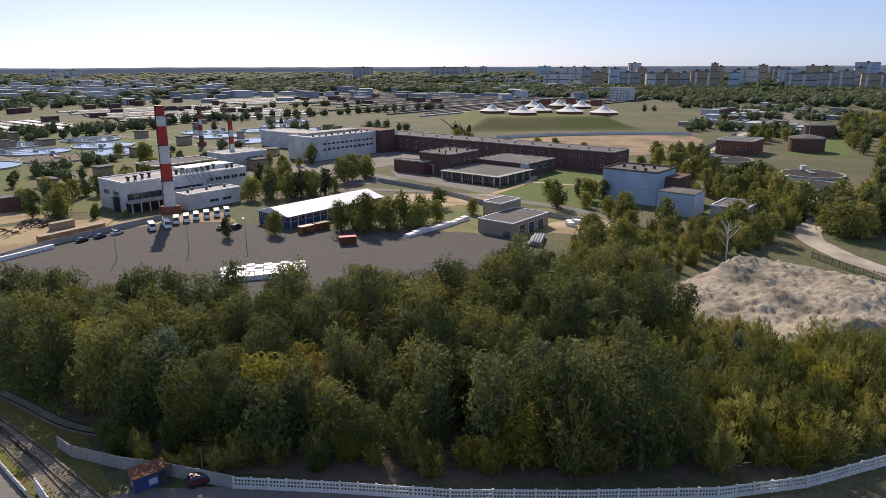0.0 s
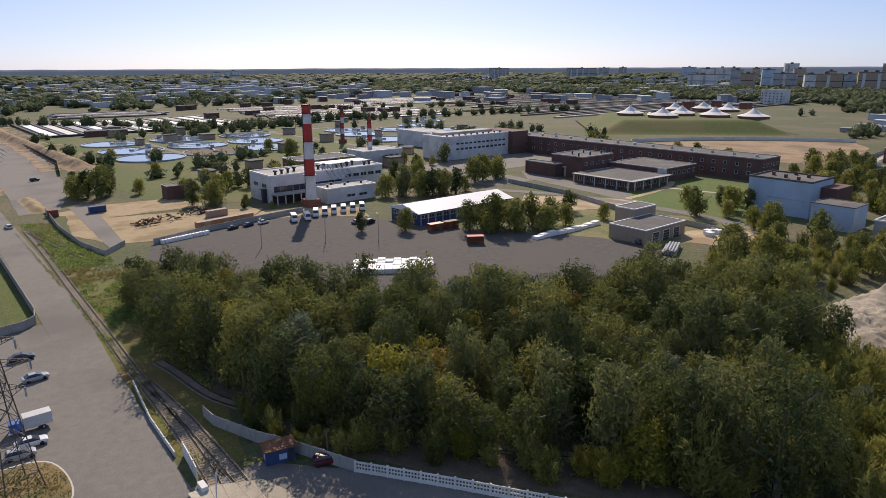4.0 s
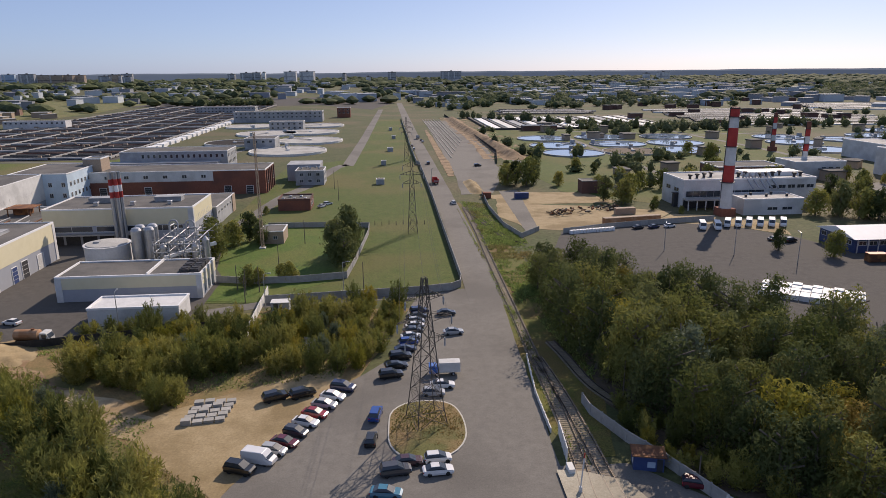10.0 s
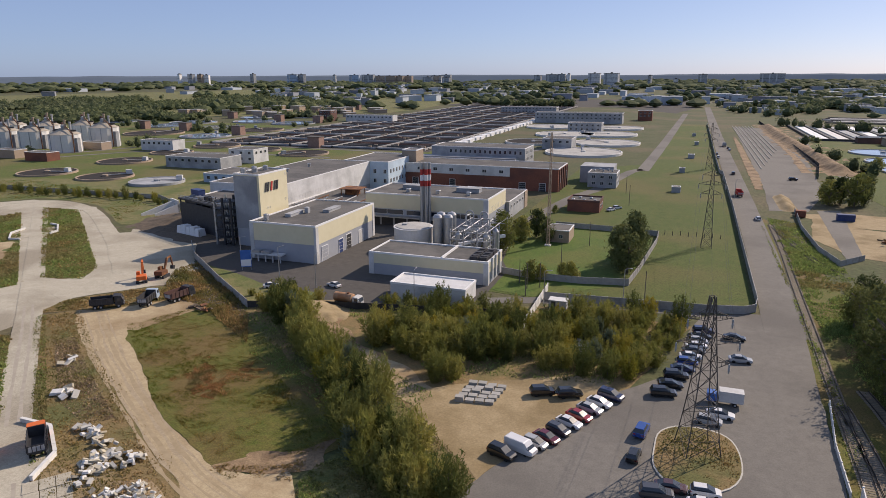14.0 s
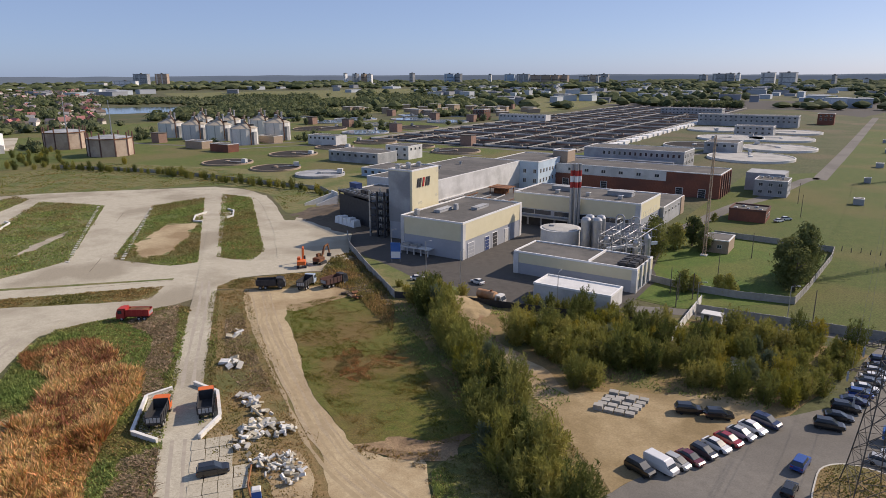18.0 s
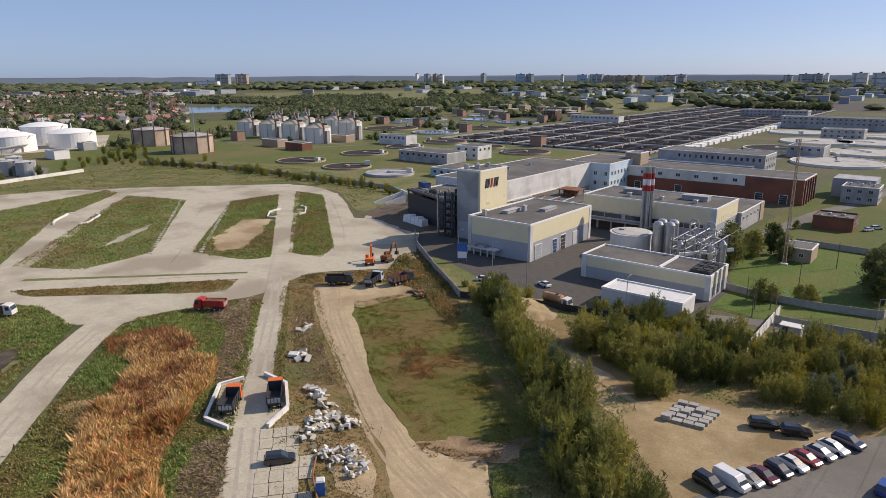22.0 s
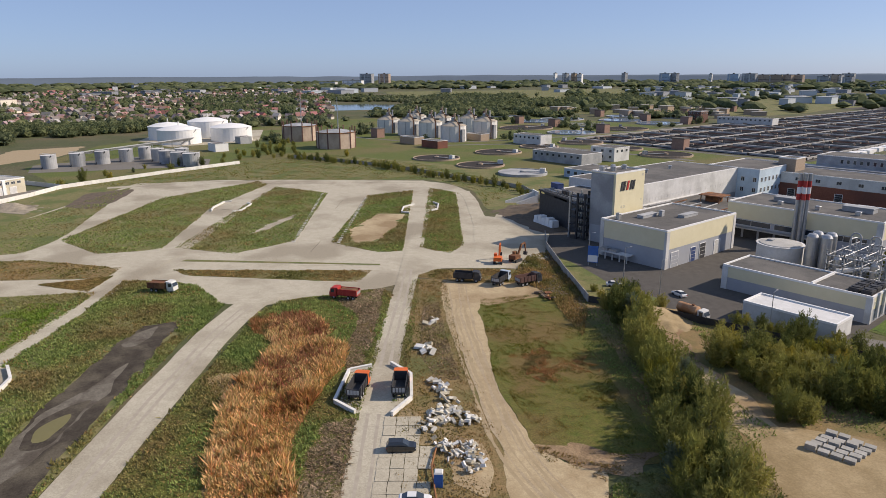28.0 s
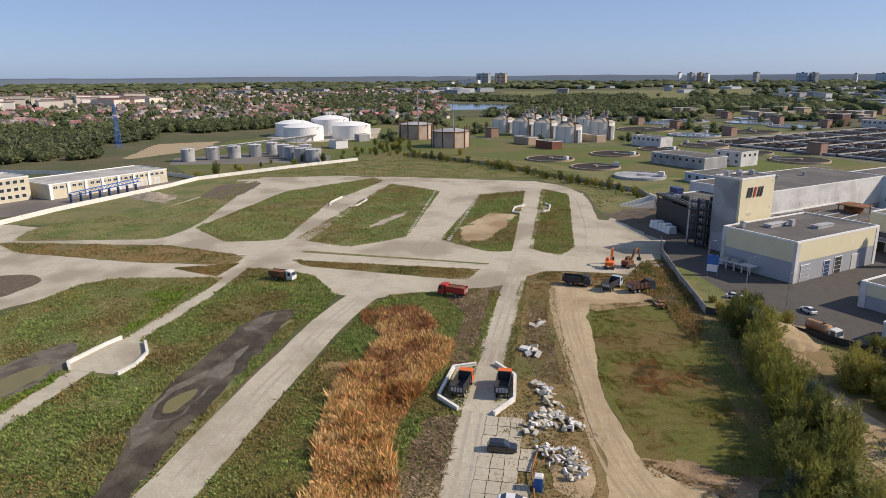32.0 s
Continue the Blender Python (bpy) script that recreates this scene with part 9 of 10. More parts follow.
for x0, y0, n, ln, k in ((322, 640, 16, 205, 0), (140, 850, 6, 112, 1), (585, 850, 9, 190, 2)):
    t = thing("sludge_beds_far", x0, y0, 0.05, -6, "far rows of bright and dark beds", "beds", kind="structure")
    for i in range(n):
        part("bed_cover", MB().box(9 * (i % 3), i * 17, 0, ln + 8 * (i % 4), i * 17 + 5, 1.4), ("white", "roof", "white_conc", "dark", "greywall")[(i + k) % 5], t)
        part("bed_wall", MB().box(4 * (i % 3), i * 17 + 8, 0, ln + 12, i * 17 + 10.5, 1.6), "dark", t)
block("bed_pump_house", 126, 614, 158, 624, 5, "brick_dark", "low brown pump house")
t = thing("channel_rows", 570, 440, 0.05, 0, "far rows of dark channels and pale walls", "beds", kind="structure")
for i in range(34):
    part("channel", MB().box(30 * (i % 3) + 60 * (i > 12), i * 17, 0, 520 + 50 * (i % 4), i * 17 + 6, 1.4), ("dark", "roof", "black_water", "wall_conc", "roof")[i % 5], t)
# drying strips
t = thing("drying_strips", 40, 430, 0.08, 0, "long pale rails on the paved strip", "strips", kind="structure")
for i in range(7):
    part("kerb_line", MB().box(1 + i * 3.1, i * 18, 0, 1.4 + i * 3.1, 345, 0.35), "wall_conc", t)

# digesters, oil tanks and octagonal tanks
for i, (x, y, r, h) in enumerate(((-545, 379, 11.0, 13.0), (-511, 379, 11.0, 13.0), (-481, 381, 11.0, 13.5), (-437, 371, 11.2, 13.0), (-441, 411, 11.3, 15.0), (-563, 427, 10.5, 13.4), (-519, 425, 10.5, 13.9), (-494, 440, 10.5, 13.9))):
    t = thing("digester", x, y, 0, 0, "pale grey digester with a shallow conical cap", "tank", "digesters")
    part("shell", MB().rings([(r, 0), (r, h)], 16, a0=0.2), "white_conc", t)
    part("cap", MB().rings([(r + 0.2, h), (r * 0.35, h + 3.2), (r * 0.3, h + 4.2)], 16, a0=0.2), "concrete_dirty", t)
    part("gas_dome", MB().rings([(2, h + 3.6), (2, h + 6.4), (1, h + 7)], 12), "greywall", t)
    for k, (px, py, top) in enumerate(((2.6, -1, 10.5), (4.6, 1.5, 9.0), (-3.4, 2, 8.4))):
        part("vent_stack", MB().rings([(0.75, h + 2), (0.75, h + top - 1), (1.0, h + top - 0.9), (1.0, h + top)], 8, cx=px, cy=py), ("tanbrick", "greywall", "brick_dark")[k], t)
    part("gas_pipe", MB().beam((2.6, -1, h + 6), (r + 1, -4, h + 1), 0.55, 6).beam((r + 1, -4, h + 1), (r + 1, -4, 0), 0.55, 6), "rust", t, "rusty gas pipe")
    part("walkway", MB().box(-r, -0.8, h + 2.0, r, 0.8, h + 2.4).box(-r, 0.7, h + 2.4, r, 0.8, h + 3.3), "lattice", t)
    for k in range(8):
        a = 0.2 + 2 * math.pi * (k + 0.5) / 8
        part("pilaster", MB().box(-0.25, -0.25, 0, 0.25, 0.25, h), "greywall", t, loc=pose(r * math.cos(a), r * math.sin(a), 0, 0, 0, math.degrees(a)))
    part("stair_tower", MB().box(r - 1, -1.5, 0, r + 2, 1.5, h * 0.8), "greywall", t)
for x, y, m in ((-417, 321, "brick"), (-453, 326, "tanbrick"), (-439, 386, "tanbrick")):
    block("digester_shed", x, y, x + 20, y + 10, 6, m, "small brick shed by the digesters", category="shed", parapet=0.3)
for x, y, r, h in ((-533, 276, 15, 13), (-458, 268, 15, 12.5)):
    t = thing("octagonal_tank", x, y, 0, 0, "tan octagonal tank with a rusty top", "tank", "octagonal tanks")
    part("shell", MB().rings([(r, 0), (r, h)], 10, a0=0.3), "shell_tan", t)
    part("ring_beam", MB().rings([(r + 0.5, h - 0.6), (r + 0.5, h), (r - 0.2, h), (r - 0.2, h - 0.6)], 10, cap=False, a0=0.3), "rust", t)
    part("lid", MB().rings([(r - 0.2, h), (r * 0.5, h + 1.4), (0.3, h + 2)], 20), "greywall", t)
    for k in range(10):
        a = 0.3 + 2 * math.pi * k / 10
        part("guide_column", MB().box(r * math.cos(a) - 0.35, r * math.sin(a) - 0.35, 0, r * math.cos(a) + 0.35, r * math.sin(a) + 0.35, h + 4), "brick_dark", t)
    part("vent_mast", MB().rings([(0.45, h), (0.2, h + 26)], 6, cx=4), "metal", t)
for x, y, r, h in ((-577, 187, 17.5, 11.7), (-624, 193, 17.0, 11.7), (-623, 229, 18.0, 14.7), (-574, 231, 17.5, 11.6)):
    t = thing("oil_tank", x, y, 0, 0, "large white oil tank with a shallow domed roof", "tank", "white oil tanks")
    part("shell", MB().rings([(r, 0), (r, h)], 40), "white", t)
    part("roof", MB().rings([(r + 0.2, h), (r * 0.6, h + 2.2), (0.4, h + 3.4)], 40), "white", t)
    part("vent_frame", MB().beam((-1.5, 0, h + 3), (0, 0, h + 7), 0.3).beam((1.5, 0, h + 3), (0, 0, h + 7), 0.3), "white", t)
    part("stair", MB().beam((r + 0.4, -6, 0), (r - 2, 9, h), 0.7), "greywall", t)
for i, (x, y, r) in enumerate(((-470, 72, 4.4), (-471, 88, 4.4), (-473, 103, 4.4), (-475, 118, 4.4), (-482, 132, 4.2), (-464, 135, 4.2), (-448, 136, 5), (-435, 139, 5), (-423, 143, 5.2), (-455, 148, 4.5))):
    t = thing("steel_tank", x, y, 0, 0, "small grey upright steel tank", "tank", "small steel tanks")
    part("shell", MB().rings([(r, 0), (r, 8.2)], 24), "metal" if i % 2 else "greywall", t)
    part("roof", MB().rings([(r + 0.1, 8.2), (0.3, 9.0)], 24), "whitewall", t)
    part("stair", MB().beam((r * 0.2, -r - 0.3, 0), (r + 0.3, r * 0.2, 8.2), 0.5), "dark", t)
    part("top_rail", MB().rings([(r, 8.9), (r, 9.1), (r - 0.1, 9.1), (r - 0.1, 8.9)], 24, cap=False), "metal", t)
patch("tank_pad", [(-455, 58), (-415, 150), (-450, 165), (-500, 140), (-492, 66)], 0.07, "asphalt", "paved pad under the tanks", "yard", amp=0.5)
patch("oil_pad", [(-550, 170), (-550, 245), (-660, 300), (-700, 210), (-620, 165)], 0.07, "concrete", "pale pad under the oil tanks", "yard", amp=0.5)
t = thing("pipe_bridge", -500, 130, 0, 0, "long elevated pipe bridge by the tanks", "pipework")
for k in range(4):
    part("pipe", MB().beam((0, -40 + k, 4 + 0.5 * k), (-60, 60 + k, 4 + 0.5 * k), 0.6, 6), "greywall", t)
for k in range(12):
    part("trestle", MB().box(-k * 5.4, -40 + k * 9, 0, -k * 5.4 + 0.5, -39.5 + k * 9, 5), "metal", t)
for (x0, y0, x1, y1, h, m) in ((-505, 184, -490, 194, 6, "white"), (-545, 222, -534, 232, 6, "greywall")):
    block("tank_office", x0, y0, x1, y1, h, m, "small white tank farm cabin", category="cabin", parapet=0.3)

# cream office range in the west
t, sx, sy = block("office_range", -352, -8, -290, 20, 7.2, "cream", "long cream office range with garage doors", roof="roof_pale", rz=118)
add_row(t, "s", sx, sy, 2, 60, 20, 4.7, 2.0, 1.4)
for i in range(7):
    add_door(t, "s", sx, sy, 24 + i * 5, 3.2, 3.4, "whitewall")
for i in range(7):
    part("pier", MB().box(i * 8.4, -0.5, 0, i * 8.4 + 1.4, 0, 7.0), "white", t)
t, sx, sy = block("office_block", -345, -42, -315, -20, 11, "cream", "three-storey cream office block", roof="roof_pale", rz=118)
for z in (1.5, 4.8, 8.1):
    add_row(t, "s", sx, sy, 1.5, 28, 9, z, 2.0, 1.7, True)
t = thing("blue_conveyor", -340, 0, 0, 118, "blue steel conveyor frame", "conveyor")
for z, y in ((2.8, -0.8), (2.8, 0.4), (4.4, -0.8), (4.4, 0.4)):
    part("chord", MB().beam((0, y, z), (34, y - 1, z + 2.5), 0.22), "blue", t)
for k in range(17):
    x, q = k * 2.0, k * 2.0 / 34
    part("diagonal", MB().beam((x, -0.8 - q, 2.8 + 2.5 * q), (x + 2, -0.86 - q, 4.4 + 2.5 * q), 0.13).beam((x, 0.4 - q, 4.4 + 2.5 * q), (x + 2, 0.34 - q, 2.9 + 2.5 * q), 0.13), "navy", t)
for k in range(8):
    part("leg", MB().box(k * 4.6, -1, 0, k * 4.6 + 0.4, 0.6, 4), "navy", t)
patch("office_yard", [(-318, -12), (-362, 44), (-385, 60), (-372, -60), (-316, -60)], 0.07, "asphalt", "asphalt yard of the office range", "yard", amp=0.4)
t = lattice("blue_pylon", -590, 39, 34, 4.4, 1.0, "pale blue lattice pylon", ((24, 5), (29, 4)), 20, 8, 0.2)
for c in t.children:
    c.data.materials.clear()
    c.data.materials.append(M["blue"])
# reservoir mound with white conical roofs
def mound(x, y):
    u = (x - 566) * 0.71 - (y - 346) * 0.71
    v = (x - 566) * 0.71 + (y - 346) * 0.71
    d = min(80 - abs(u), 75 - abs(v))
    return max(0.0, min(10.5, d * 0.42))


heap("grass_mound", 440, 220, 692, 472, mound, "grass", "flat-topped grass reservoir mound", 4.0)
for x, y, r in ((542, 378, 12), (540, 342, 13), (576, 345, 12), (660, 371, 11), (579, 314, 13), (656, 342, 11), (585, 281, 13), (626, 383, 11)):
    t = thing("conical_roof", x, y, 10.3, 0, "white conical tank roof on the mound", "tank", "conical roofs")
    part("drum", MB().rings([(r, 0), (r, 2.6)], 24), "brick", t)
    part("cone", MB().rings([(r + 0.6, 2.5), (r * 0.5, 4.6), (1.6, 8.0), (0.6, 9.4)], 24), "white_conc", t)
    part("finial", MB().rings([(0.5, 9.2), (0.2, 12)], 8), "rust", t)
t = thing("mound_stair", 520, 358, 0, 0, "pale straight stairway up the mound", "stairs")
part("flight", MB().beam((0, 0, 0.4), (53, 19, 11.2), 2.0), "white_conc", t)
for (x0, y0, x1, y1, h, m) in ((700, 430, 735, 446, 14, "brick"), (1010, 446, 1034, 478, 21, "whitewall"), (443, 112, 470, 134, 9, "brick"), (640, 176, 676, 186, 5, "greywall"), (800, 240, 850, 250, 6, "brick_dark"), (720, 200, 760, 208, 5, "brick")):
    t, sx, sy = block("distant_block", x0, y0, x1, y1, h, m, "distant block beyond the mound", group="distant blocks")
    for z in range(3, int(h) - 2, 4):
        add_row(t, "w", sx, sy, 1, sy - 1, max(2, int(sy / 5)), z, 2.2, 1.8, True)

for x, y, w in ((689, 406, 14), (728, 392, 9), (704, 347, 12)):
    t, sx, sy = block("mound_house", x, y, x + w, y + 8, 7, "brick", "red brick house on the mound", group="mound houses")
    t.location.z = 10.3
# ---- far town, towers and woods ----
def tower(x, y, w, d, h, rz, mat, label, rows=0):
    t = thing("apartment_block", x, y, 0, rz, label, "building", "apartment blocks")
    part("wall", MB().box(-w / 2, -d / 2, 0, w / 2, d / 2, h), mat, t)
    part("roof", MB().box(-w / 2 - 0.4, -d / 2 - 0.4, h, w / 2 + 0.4, d / 2 + 0.4, h + 1.4).box(-4, -3, h + 1.4, 4, 3, h + 5), "roof", t)
    n = max(2, int(h / 18))
    bands = MB()
    for i in range(n):
        bands.box(-w / 2 + 1, -d / 2 - 0.3, 4 + i * (h - 6) / n, w / 2 - 1, d / 2 + 0.3, 5.6 + i * (h - 6) / n)
    part("window_bands", bands, "glass", t)
    for k in range(int(w / 32)):
        part("stairwell", MB().box(-w / 2 + 8 + k * 30, -d / 2 - 1.2, 3, -w / 2 + 14 + k * 30, d / 2 + 1.2, h - 2), "whitewall" if mat != "whitewall" else "greywall", t)


rg = random.Random(31)
for i in range(38):
    f = i / 37
    a = radians(-60 - 27 * f + rg.uniform(-0.4, 0.4))
    D = rg.choice((1850, 2000, 2200, 2600))
    tower(-math.sin(a) * D, math.cos(a) * D, rg.choice((24, 30, 44, 70)), 16, rg.uniform(38, 52) * D / 2200, math.degrees(a) + rg.uniform(-15, 15), rg.choice(("whitewall", "bluewall", "greywall", "shell_tan", "whitewall", "greywall", "tanbrick")), "far high-rise apartment block")
for x, y, w, h, m in ((-2373, 2707, 12, 58, "white"), (-2333, 2742, 34, 57, "greywall"), (-2300, 2769, 25, 57, "tanbrick"), (-2278, 2788, 28, 54, "white"), (-2101, 2923, 25, 58, "greywall"), (-1939, 3033, 52, 55, "bluewall"), (-1902, 3056, 52, 55, "greywall"), (-1757, 3142, 15, 50, "whitewall"),
                      (-1666, 3191, 52, 51, "bluewall"), (-1603, 3223, 71, 52, "greywall"), (-1553, 3248, 62, 46, "shell_tan"), (-1503, 3271, 62, 45, "tanbrick"), (-1456, 3292, 56, 46, "shell_tan"), (-1415, 3310, 56, 46, "shell_tan"), (-1239, 3149, 49, 40, "greywall"), (-1211, 3168, 38, 46, "shell_tan"),
                      (-1189, 3183, 29, 44, "whitewall"), (-1112, 3071, 42, 38, "greywall"), (-391, 2879, 50, 54, "whitewall"), (-310, 2772, 60, 54, "whitewall"), (-613, 3547, 15, 51, "white"), (-699, 3531, 56, 50, "greywall"), (-649, 3541, 40, 51, "greywall"), (-768, 3517, 37, 44, "greywall"),
                      (-183, 3098, 13, 43, "greywall"), (-75, 3044, 16, 30, "whitewall"), (31, 3122, 37, 47, "greywall"), (-1227, 3384, 52, 50, "greywall"), (344, 3584, 108, 50, "greywall"), (-3016, 1966, 94, 60, "greywall"), (-2965, 2042, 69, 60, "shell_tan"), (-2799, 1745, 129, 30, "white"),
                      (-2903, 1672, 117, 23, "whitewall"), (-3064, 830, 69, 17, "whitewall"), (-2948, 722, 53, 15, "white"), (-2582, 1016, 72, 14, "skyblue"),
                      (2050, 2100, 130, 48, "greywall"), (2350, 1900, 140, 47, "greywall"), (2700, 1600, 90, 50, "bluewall"), (1250, 3000, 60, 40, "whitewall"), (1180, 3020, 30, 34, "whitewall"), (2900, 2200, 60, 48, "greywall"), (2950, 2120, 40, 49, "greywall")):
    tower(x, y, w, 18, h, rg.uniform(-20, 20), m, "far tower block on the skyline")
for x, y, h in ((-1900, 560, 46), (900, 2600, 60), (1400, 2700, 70), (340, 3200, 70)):
    post("far_chimney", x, y, h, "far slim factory chimney", mat="greywall")


def house_field(name, n, region, seed, label, smin, smax, flat=False, mats=("whitewall", "brick"), hmin=3, hmax=5):
    rg = random.Random(seed)
    wl, rf = MB(), MB()
    k = 0
    while k < n:
        x, y = region(rg)
        w, d, h = rg.uniform(smin, smax), rg.uniform(smin, smax) * 0.8, rg.uniform(hmin, hmax)
        rz = rg.uniform(0, 3.14) if not flat else rg.choice((0, 0.1, 1.57, 0.8))
        wl.box(x - w / 2, y - d / 2, 0, x + w / 2, y + d / 2, h, rz=rz)
        if flat:
            rf.box(x - w / 2 - 0.5, y - d / 2 - 0.5, h, x + w / 2 + 0.5, y + d / 2 + 0.5, h + 0.7, rz=rz)
        else:
            c, s = math.cos(rz), math.sin(rz)
            P = [(-w * 0.56, -d * 0.58, h), (w * 0.56, -d * 0.58, h), (w * 0.56, d * 0.58, h), (-w * 0.56, d * 0.58, h), (-w * 0.56, 0, h + d * 0.5), (w * 0.56, 0, h + d * 0.5)]
            rf.add([(x + px * c - py * s, y + px * s + py * c, pz) for px, py, pz in P], [(0, 1, 5, 4), (2, 3, 4, 5), (0, 4, 3), (1, 2, 5)])
        k += 1
    t = thing(name, 0, 0, 0, 0, label, "buildings", kind="stuff")
    a = part("walls", wl, mats[0], t)
    b = part("roofs", rf, mats[1], t)
    a["kind"] = b["kind"] = "stuff"


M["roof_mix"] = surf("mixed_house_roof", (0.34, 0.13, 0.085), (0.2, 0.2, 0.205), 0.012, 0.85, island=0.6, c3=(0.3, 0.29, 0.28), big=0.03)
M["wall_mix"] = surf("mixed_house_wall", (0.75, 0.73, 0.68), (0.62, 0.52, 0.42), 0.006, 0.9, island=0.35)
# mixed wall greys pushed towards blue, with distance haze in the colour
M["shed_wall"] = surf("hazy_mixed_shed_wall", (0.46, 0.49, 0.53), (0.36, 0.39, 0.44), 0.006, 0.9, island=0.45)
M["shed_roof"] = surf("mixed_shed_roof", (0.42, 0.44, 0.46), (0.24, 0.26, 0.3), 0.006, 0.8, island=0.5)


def polar(a0, a1, r0, r1, bias=1.0):
    def f(rg):
        a, r = radians(rg.uniform(a0, a1)), r0 + (r1 - r0) * rg.random() ** bias
        return -math.sin(a) * r, math.cos(a) * r
    return f


house_field("village_houses", 950, polar(60, 100, 860, 2900, 1.25), 41, "village of small houses with pitched roofs", 8, 13, mats=("wall_mix", "roof_mix"))
house_field("village_flats", 40, polar(84, 100, 1350, 1800), 42, "rows of pale low flats", 30, 60, True, ("wall_mix", "roof_mix"), 12, 16)
house_field("north_sheds", 380, polar(-30, 34, 1250, 3600), 43, "far industrial sheds and yards", 12, 48, True, ("shed_wall", "shed_roof"), 6, 14)
house_field("east_sheds", 420, polar(-64, -10, 1120, 3400), 44, "far industrial sheds among trees", 10, 38, True, ("shed_wall", "shed_roof"), 4, 12)
house_field("west_sheds", 60, polar(34, 80, 2000, 3800), 45, "far industrial sheds on the plain", 20, 70, True, ("shed_wall", "shed_roof"), 6, 14)
house_field("works_huts", 40, lambda r: (r.uniform(220, 900), r.uniform(620, 1150)), 46, "scattered low works huts", 8, 18, True, ("brick_dark", "roof"), 4, 7)
house_field("works_huts_west", 30, lambda r: (r.uniform(-700, -420), r.uniform(760, 1000)), 47, "scattered low works huts", 8, 20, True, ("tanbrick", "roof_pale"), 4, 8)


def clump(m, x, y, r, h, rg, n, base=0.0):
    """One far tree crown: a lumpy upright ball."""
    rows = 3 if n < 7 else 4
    vs = [(x, y, base)]
    for k in range(rows):
        f = (k + 0.6) / (rows + 0.2)
        rr = r * math.sin(math.pi * (0.16 + 0.78 * f))
        for i in range(n):
            a = 2 * math.pi * (i + 0.5 * (k % 2)) / n
            q = rr * rg.uniform(0.75, 1.2)
            vs.append((x + q * math.cos(a), y + q * math.sin(a), base + h * f * rg.uniform(0.9, 1.08)))
    vs.append((x, y, base + h))
    fs = []
    for i in range(n):
        fs.append((0, 1 + (i + 1) % n, 1 + i))
        for k in range(rows - 1):
            a, b = 1 + k * n + i, 1 + k * n + (i + 1) % n
            fs.append((a, b, b + n, a + n))
        fs.append((1 + (rows - 1) * n + i, 1 + (rows - 1) * n + (i + 1) % n, len(vs) - 1))
    m.add(vs, fs)


def leaf_cloud(cs, seed, k, size):
    """Loose leaves round far crowns, given as (x, y, radius, height)."""
    g = np.random.default_rng(seed)
    c = np.repeat(np.array(cs), k, 0)
    n = len(c)
    d = g.normal(size=(n, 3))
    d /= np.linalg.norm(d, axis=1)[:, None]
    q = g.uniform(0.75, 1.15, n)
    p = np.column_stack([c[:, 0] + d[:, 0] * c[:, 2] * q, c[:, 1] + d[:, 1] * c[:, 2] * q, c[:, 3] * np.clip(0.54 + 0.47 * d[:, 2] * q, 0.06, 1.1)])
    u, v = g.normal(size=(n, 3)), g.normal(size=(n, 3))
    s = (c[:, 2] * size * g.uniform(0.6, 1.3, n))[:, None]
    return np.stack([p - u * s, p + v * s, p + u * s * 0.8 + np.array([0, 0, 0.5]) * s], 1).reshape(-1, 3)


def woods(name, n, region, seed, label, rmin, rmax, hmin, hmax, mask=None, sides=6, leafy=0):
    rg = random.Random(seed)
    m, k, tries, cs = MB(), 0, 0, []
    while k < n and tries < n * 20:
        tries += 1
        x, y = region(rg)
        if mask and not mask(x, y):
            continue
        r, h = rg.uniform(rmin, rmax), rg.uniform(hmin, hmax)
        clump(m, x, y, r * (0.8 if leafy else 1), h * (0.92 if leafy else 1), rg, sides)
        cs.append((x, y, r, h))
        k += 1
    if leafy:
        q = leaf_cloud(cs, seed, leafy, 0.16)
        m.add([tuple(p) for p in q.tolist()], [(i, i + 1, i + 2) for i in range(0, len(q), 3)])
    return solid(name, m, "farwood", label, "trees", "stuff")


woods("wall_woods", 300, lambda r: (r.uniform(-860, -545), r.uniform(-60, 215)), 63, "bushy wood beyond the boundary wall", 4, 7.5, 5, 10, lambda x, y: inside(x, y, [(-558, -39), (-547, -5), (-616, 27), (-653, 70), (-744, 86), (-698, 121), (-714, 168), (-716, 202), (-762, 215), (-841, 98), (-700, 26), (-695, -47)]), sides=7, leafy=90)
nobeds = lambda x, y: not (60 < x < 1050 and 380 < y < 1130) and not (430 < x < 1000 and 90 < y < 420)
patchy = lambda x, y: nobeds(x, y) and noise.noise((x * 0.0035, y * 0.0035, 3.0)) > 0.02
thick = lambda x, y: noise.noise((x * 0.002, y * 0.002, 6.0)) > -0.15
woods("village_trees", 3000, polar(60, 100, 760, 2900, 1.25), 51, "trees between the village houses", 4, 9, 5, 11, sides=5, leafy=13)
woods("river_woods", 1300, polar(30, 70, 900, 1800), 52, "bushy woodland along the river", 6, 13, 6, 12, lambda x, y: not inside(x, y, [(-1000, 500), (-900, 720), (-1030, 800), (-1130, 600)]) and noise.noise((x * 0.004, y * 0.004, 1.0)) > -0.08, sides=6, leafy=30)
woods("north_trees", 2400, polar(-50, 40, 1050, 4400, 0.8), 53, "scattered far trees of the plain", 8, 18, 9, 17, patchy)
woods("east_wood", 2500, polar(-92, -34, 1050, 2400, 0.9), 54, "long belt of dense woodland", 7, 14, 9, 15, lambda x, y: thick(x, y) and nobeds(x, y), sides=6, leafy=18)
woods("east_trees", 900, polar(-95, -8, 620, 1300), 55, "scattered trees round the works", 4, 8, 6, 11, patchy, sides=6, leafy=36)
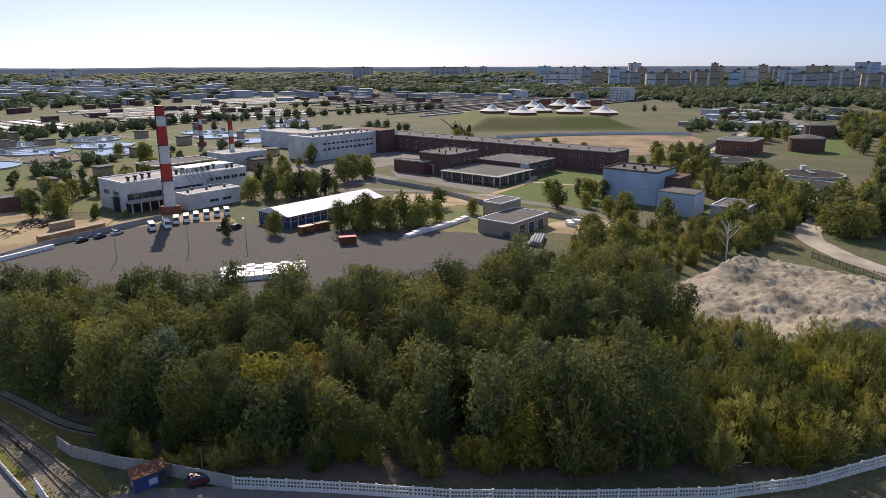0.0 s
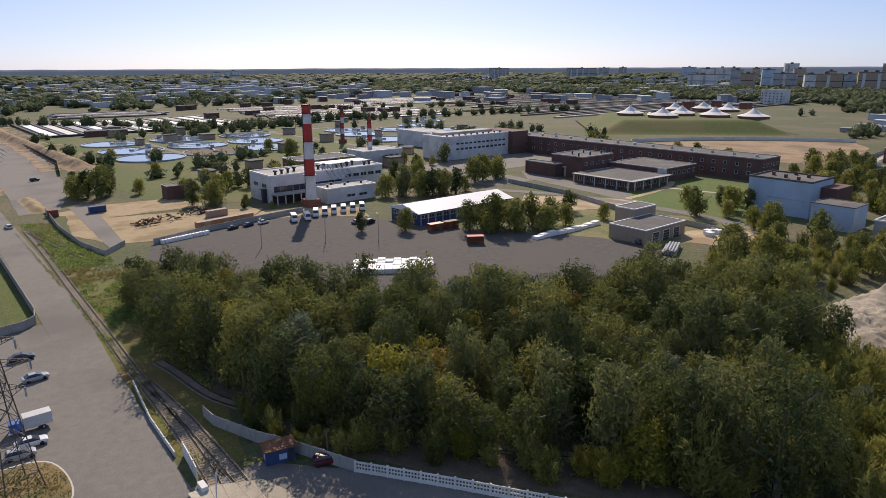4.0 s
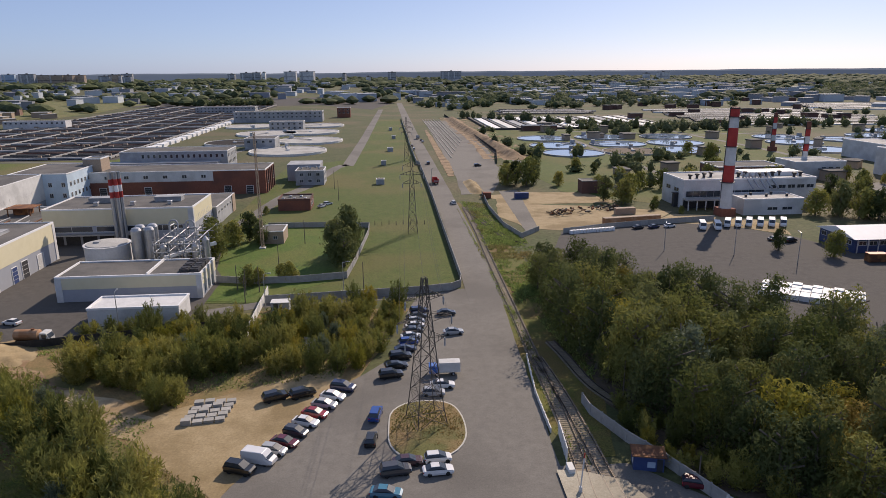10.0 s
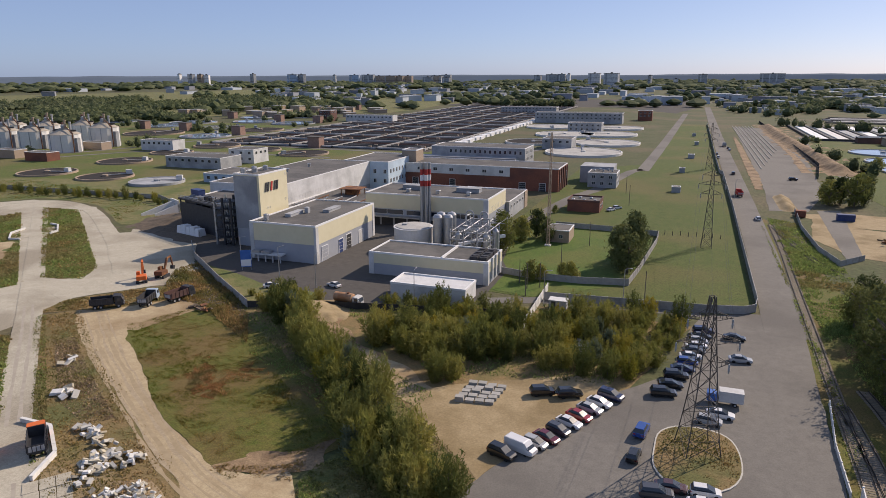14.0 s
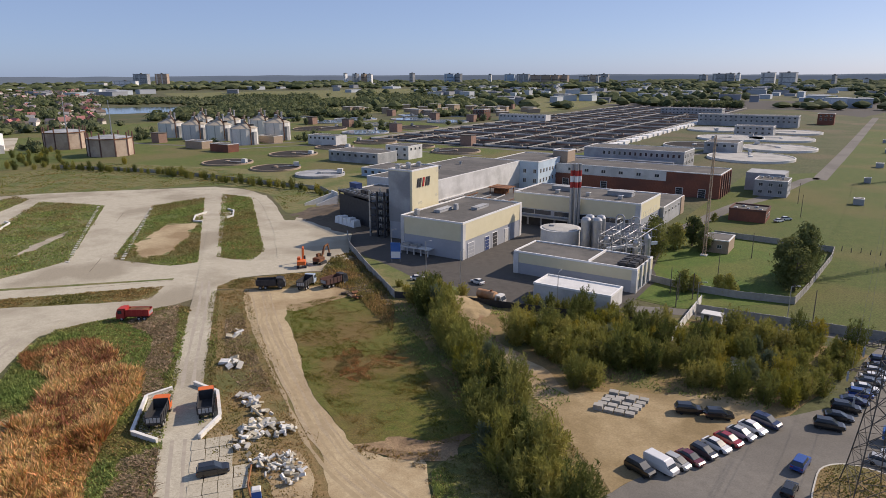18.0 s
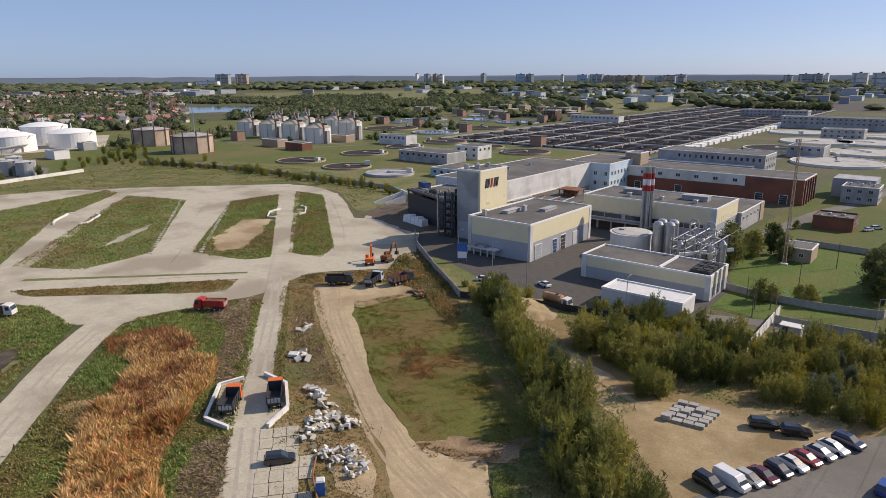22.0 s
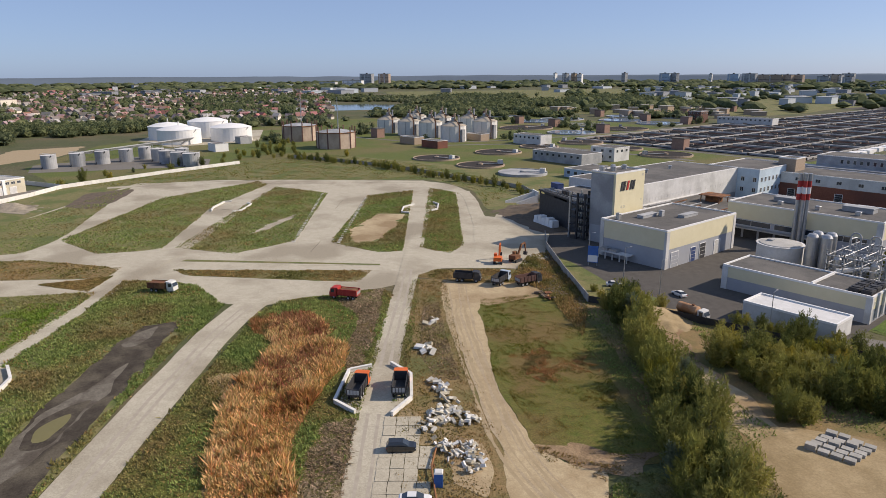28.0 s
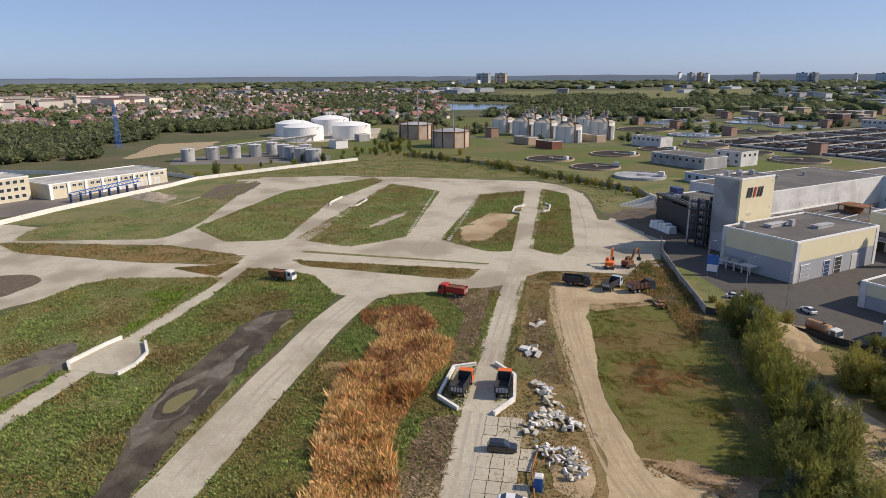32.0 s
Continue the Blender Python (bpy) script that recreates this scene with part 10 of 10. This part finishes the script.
woods("far_forest", 3600, polar(-98, 102, 2600, 4850, 0.9), 57, "far forest to the horizon", 16, 38, 13, 22, thick)
woods("basin_trees", 60, lambda r: (r.uniform(-330, -190), r.uniform(1150, 1200)), 61, "row of trees beyond the basins", 5, 8, 8, 13, sides=7, leafy=60)
woods("office_woods", 300, polar(86, 100, 520, 760), 62, "bushy wood behind the office range", 4, 7, 4, 8.5, lambda x, y: y < 20 or x < -620, sides=7, leafy=110)
def tree_line(name, a, b, n, seed, label, r=4.5, h=9):
    rg = random.Random(seed)
    m, cs = MB(), []
    for i in range(n):
        f = (i + rg.uniform(-0.3, 0.3)) / n
        x, y, q, w = a[0] + (b[0] - a[0]) * f + rg.uniform(-3, 3), a[1] + (b[1] - a[1]) * f + rg.uniform(-3, 3), r * rg.uniform(0.7, 1.2), h * rg.uniform(0.7, 1.2)
        clump(m, x, y, q * 0.8, w * 0.92, rg, 8)
        cs.append((x, y, q, w))
    lv = leaf_cloud(cs, seed, 70, 0.16)
    m.add([tuple(p) for p in lv.tolist()], [(i, i + 1, i + 2) for i in range(0, len(lv), 3)])
    solid(name, m, "farwood", label, "trees", "stuff")


woods("avenue_trees", 420, lambda r: (r.uniform(40, 520), r.uniform(960, 1700)), 86, "trees and scrub beyond the beds", 5, 11, 6, 13, lambda x, y: noise.noise((x * 0.008, y * 0.008, 5.0)) > -0.15, sides=6, leafy=26)
house_field("avenue_huts", 70, lambda r: (r.uniform(40, 620), r.uniform(1000, 1700)), 87, "low buildings beyond the beds", 8, 30, True, ("shed_wall", "shed_roof"), 4, 9)
tree_line("road_trees", (90, 800), (260, 600), 26, 71, "row of trees along the works road")
tree_line("road_trees", (250, 600), (420, 640), 22, 72, "row of trees along the works road")
tree_line("bed_trees", (180, 560), (330, 600), 14, 73, "row of trees by the clarifiers")
tree_line("bed_trees", (400, 620), (700, 560), 22, 74, "trees between the beds", 5, 9)
tree_line("bed_trees", (430, 800), (720, 720), 14, 75, "trees between the beds", 5, 8)
house_field("works_sheds", 26, lambda r: (r.uniform(95, 420), r.uniform(300, 640)), 81, "small brown sheds among the works", 5, 12, True, ("tanbrick", "roof"), 3, 6)
woods("plot_trees", 150, lambda r: (r.uniform(540, 1000), r.uniform(90, 330)), 84, "small trees round the brown plot", 3, 6, 5, 10, lambda x, y: noise.noise((x * 0.012, y * 0.012, 7.0)) > 0.0 and not (x < 780 and y > 215), sides=7, leafy=60)
house_field("plot_sheds", 24, lambda r: (r.uniform(580, 1000), r.uniform(120, 260)), 85, "low sheds beyond the brown plot", 8, 26, True, ("shed_wall", "shed_roof"), 3, 6)
woods("works_trees", 130, lambda r: (r.uniform(80, 460), r.uniform(300, 640)), 82, "small trees among the clarifiers", 2.2, 4.6, 4, 9, lambda x, y: noise.noise((x * 0.02, y * 0.02, 9.0)) > 0.05 and not (100 < x < 330 and 425 < y < 560), sides=7, leafy=70)
woods("meadow_trees", 120, lambda r: (r.uniform(-760, -400), r.uniform(240, 900)), 83, "bushes among the western tanks", 2.5, 5.5, 4, 9, lambda x, y: noise.noise((x * 0.015, y * 0.015, 4.0)) > 0.1, sides=7, leafy=70)
# low wooded ridge that closes the view, coloured as if seen through haze
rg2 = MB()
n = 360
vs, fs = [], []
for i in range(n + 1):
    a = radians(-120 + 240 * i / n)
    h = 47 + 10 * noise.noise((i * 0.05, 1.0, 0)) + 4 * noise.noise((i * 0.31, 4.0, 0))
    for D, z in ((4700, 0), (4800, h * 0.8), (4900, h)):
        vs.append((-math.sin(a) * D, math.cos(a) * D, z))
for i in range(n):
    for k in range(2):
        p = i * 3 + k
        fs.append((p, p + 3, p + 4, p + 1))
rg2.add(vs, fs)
solid("backdrop", rg2, "far_ridge", "low ridge on the horizon with haze painted into its colour", "ridge", "structure")
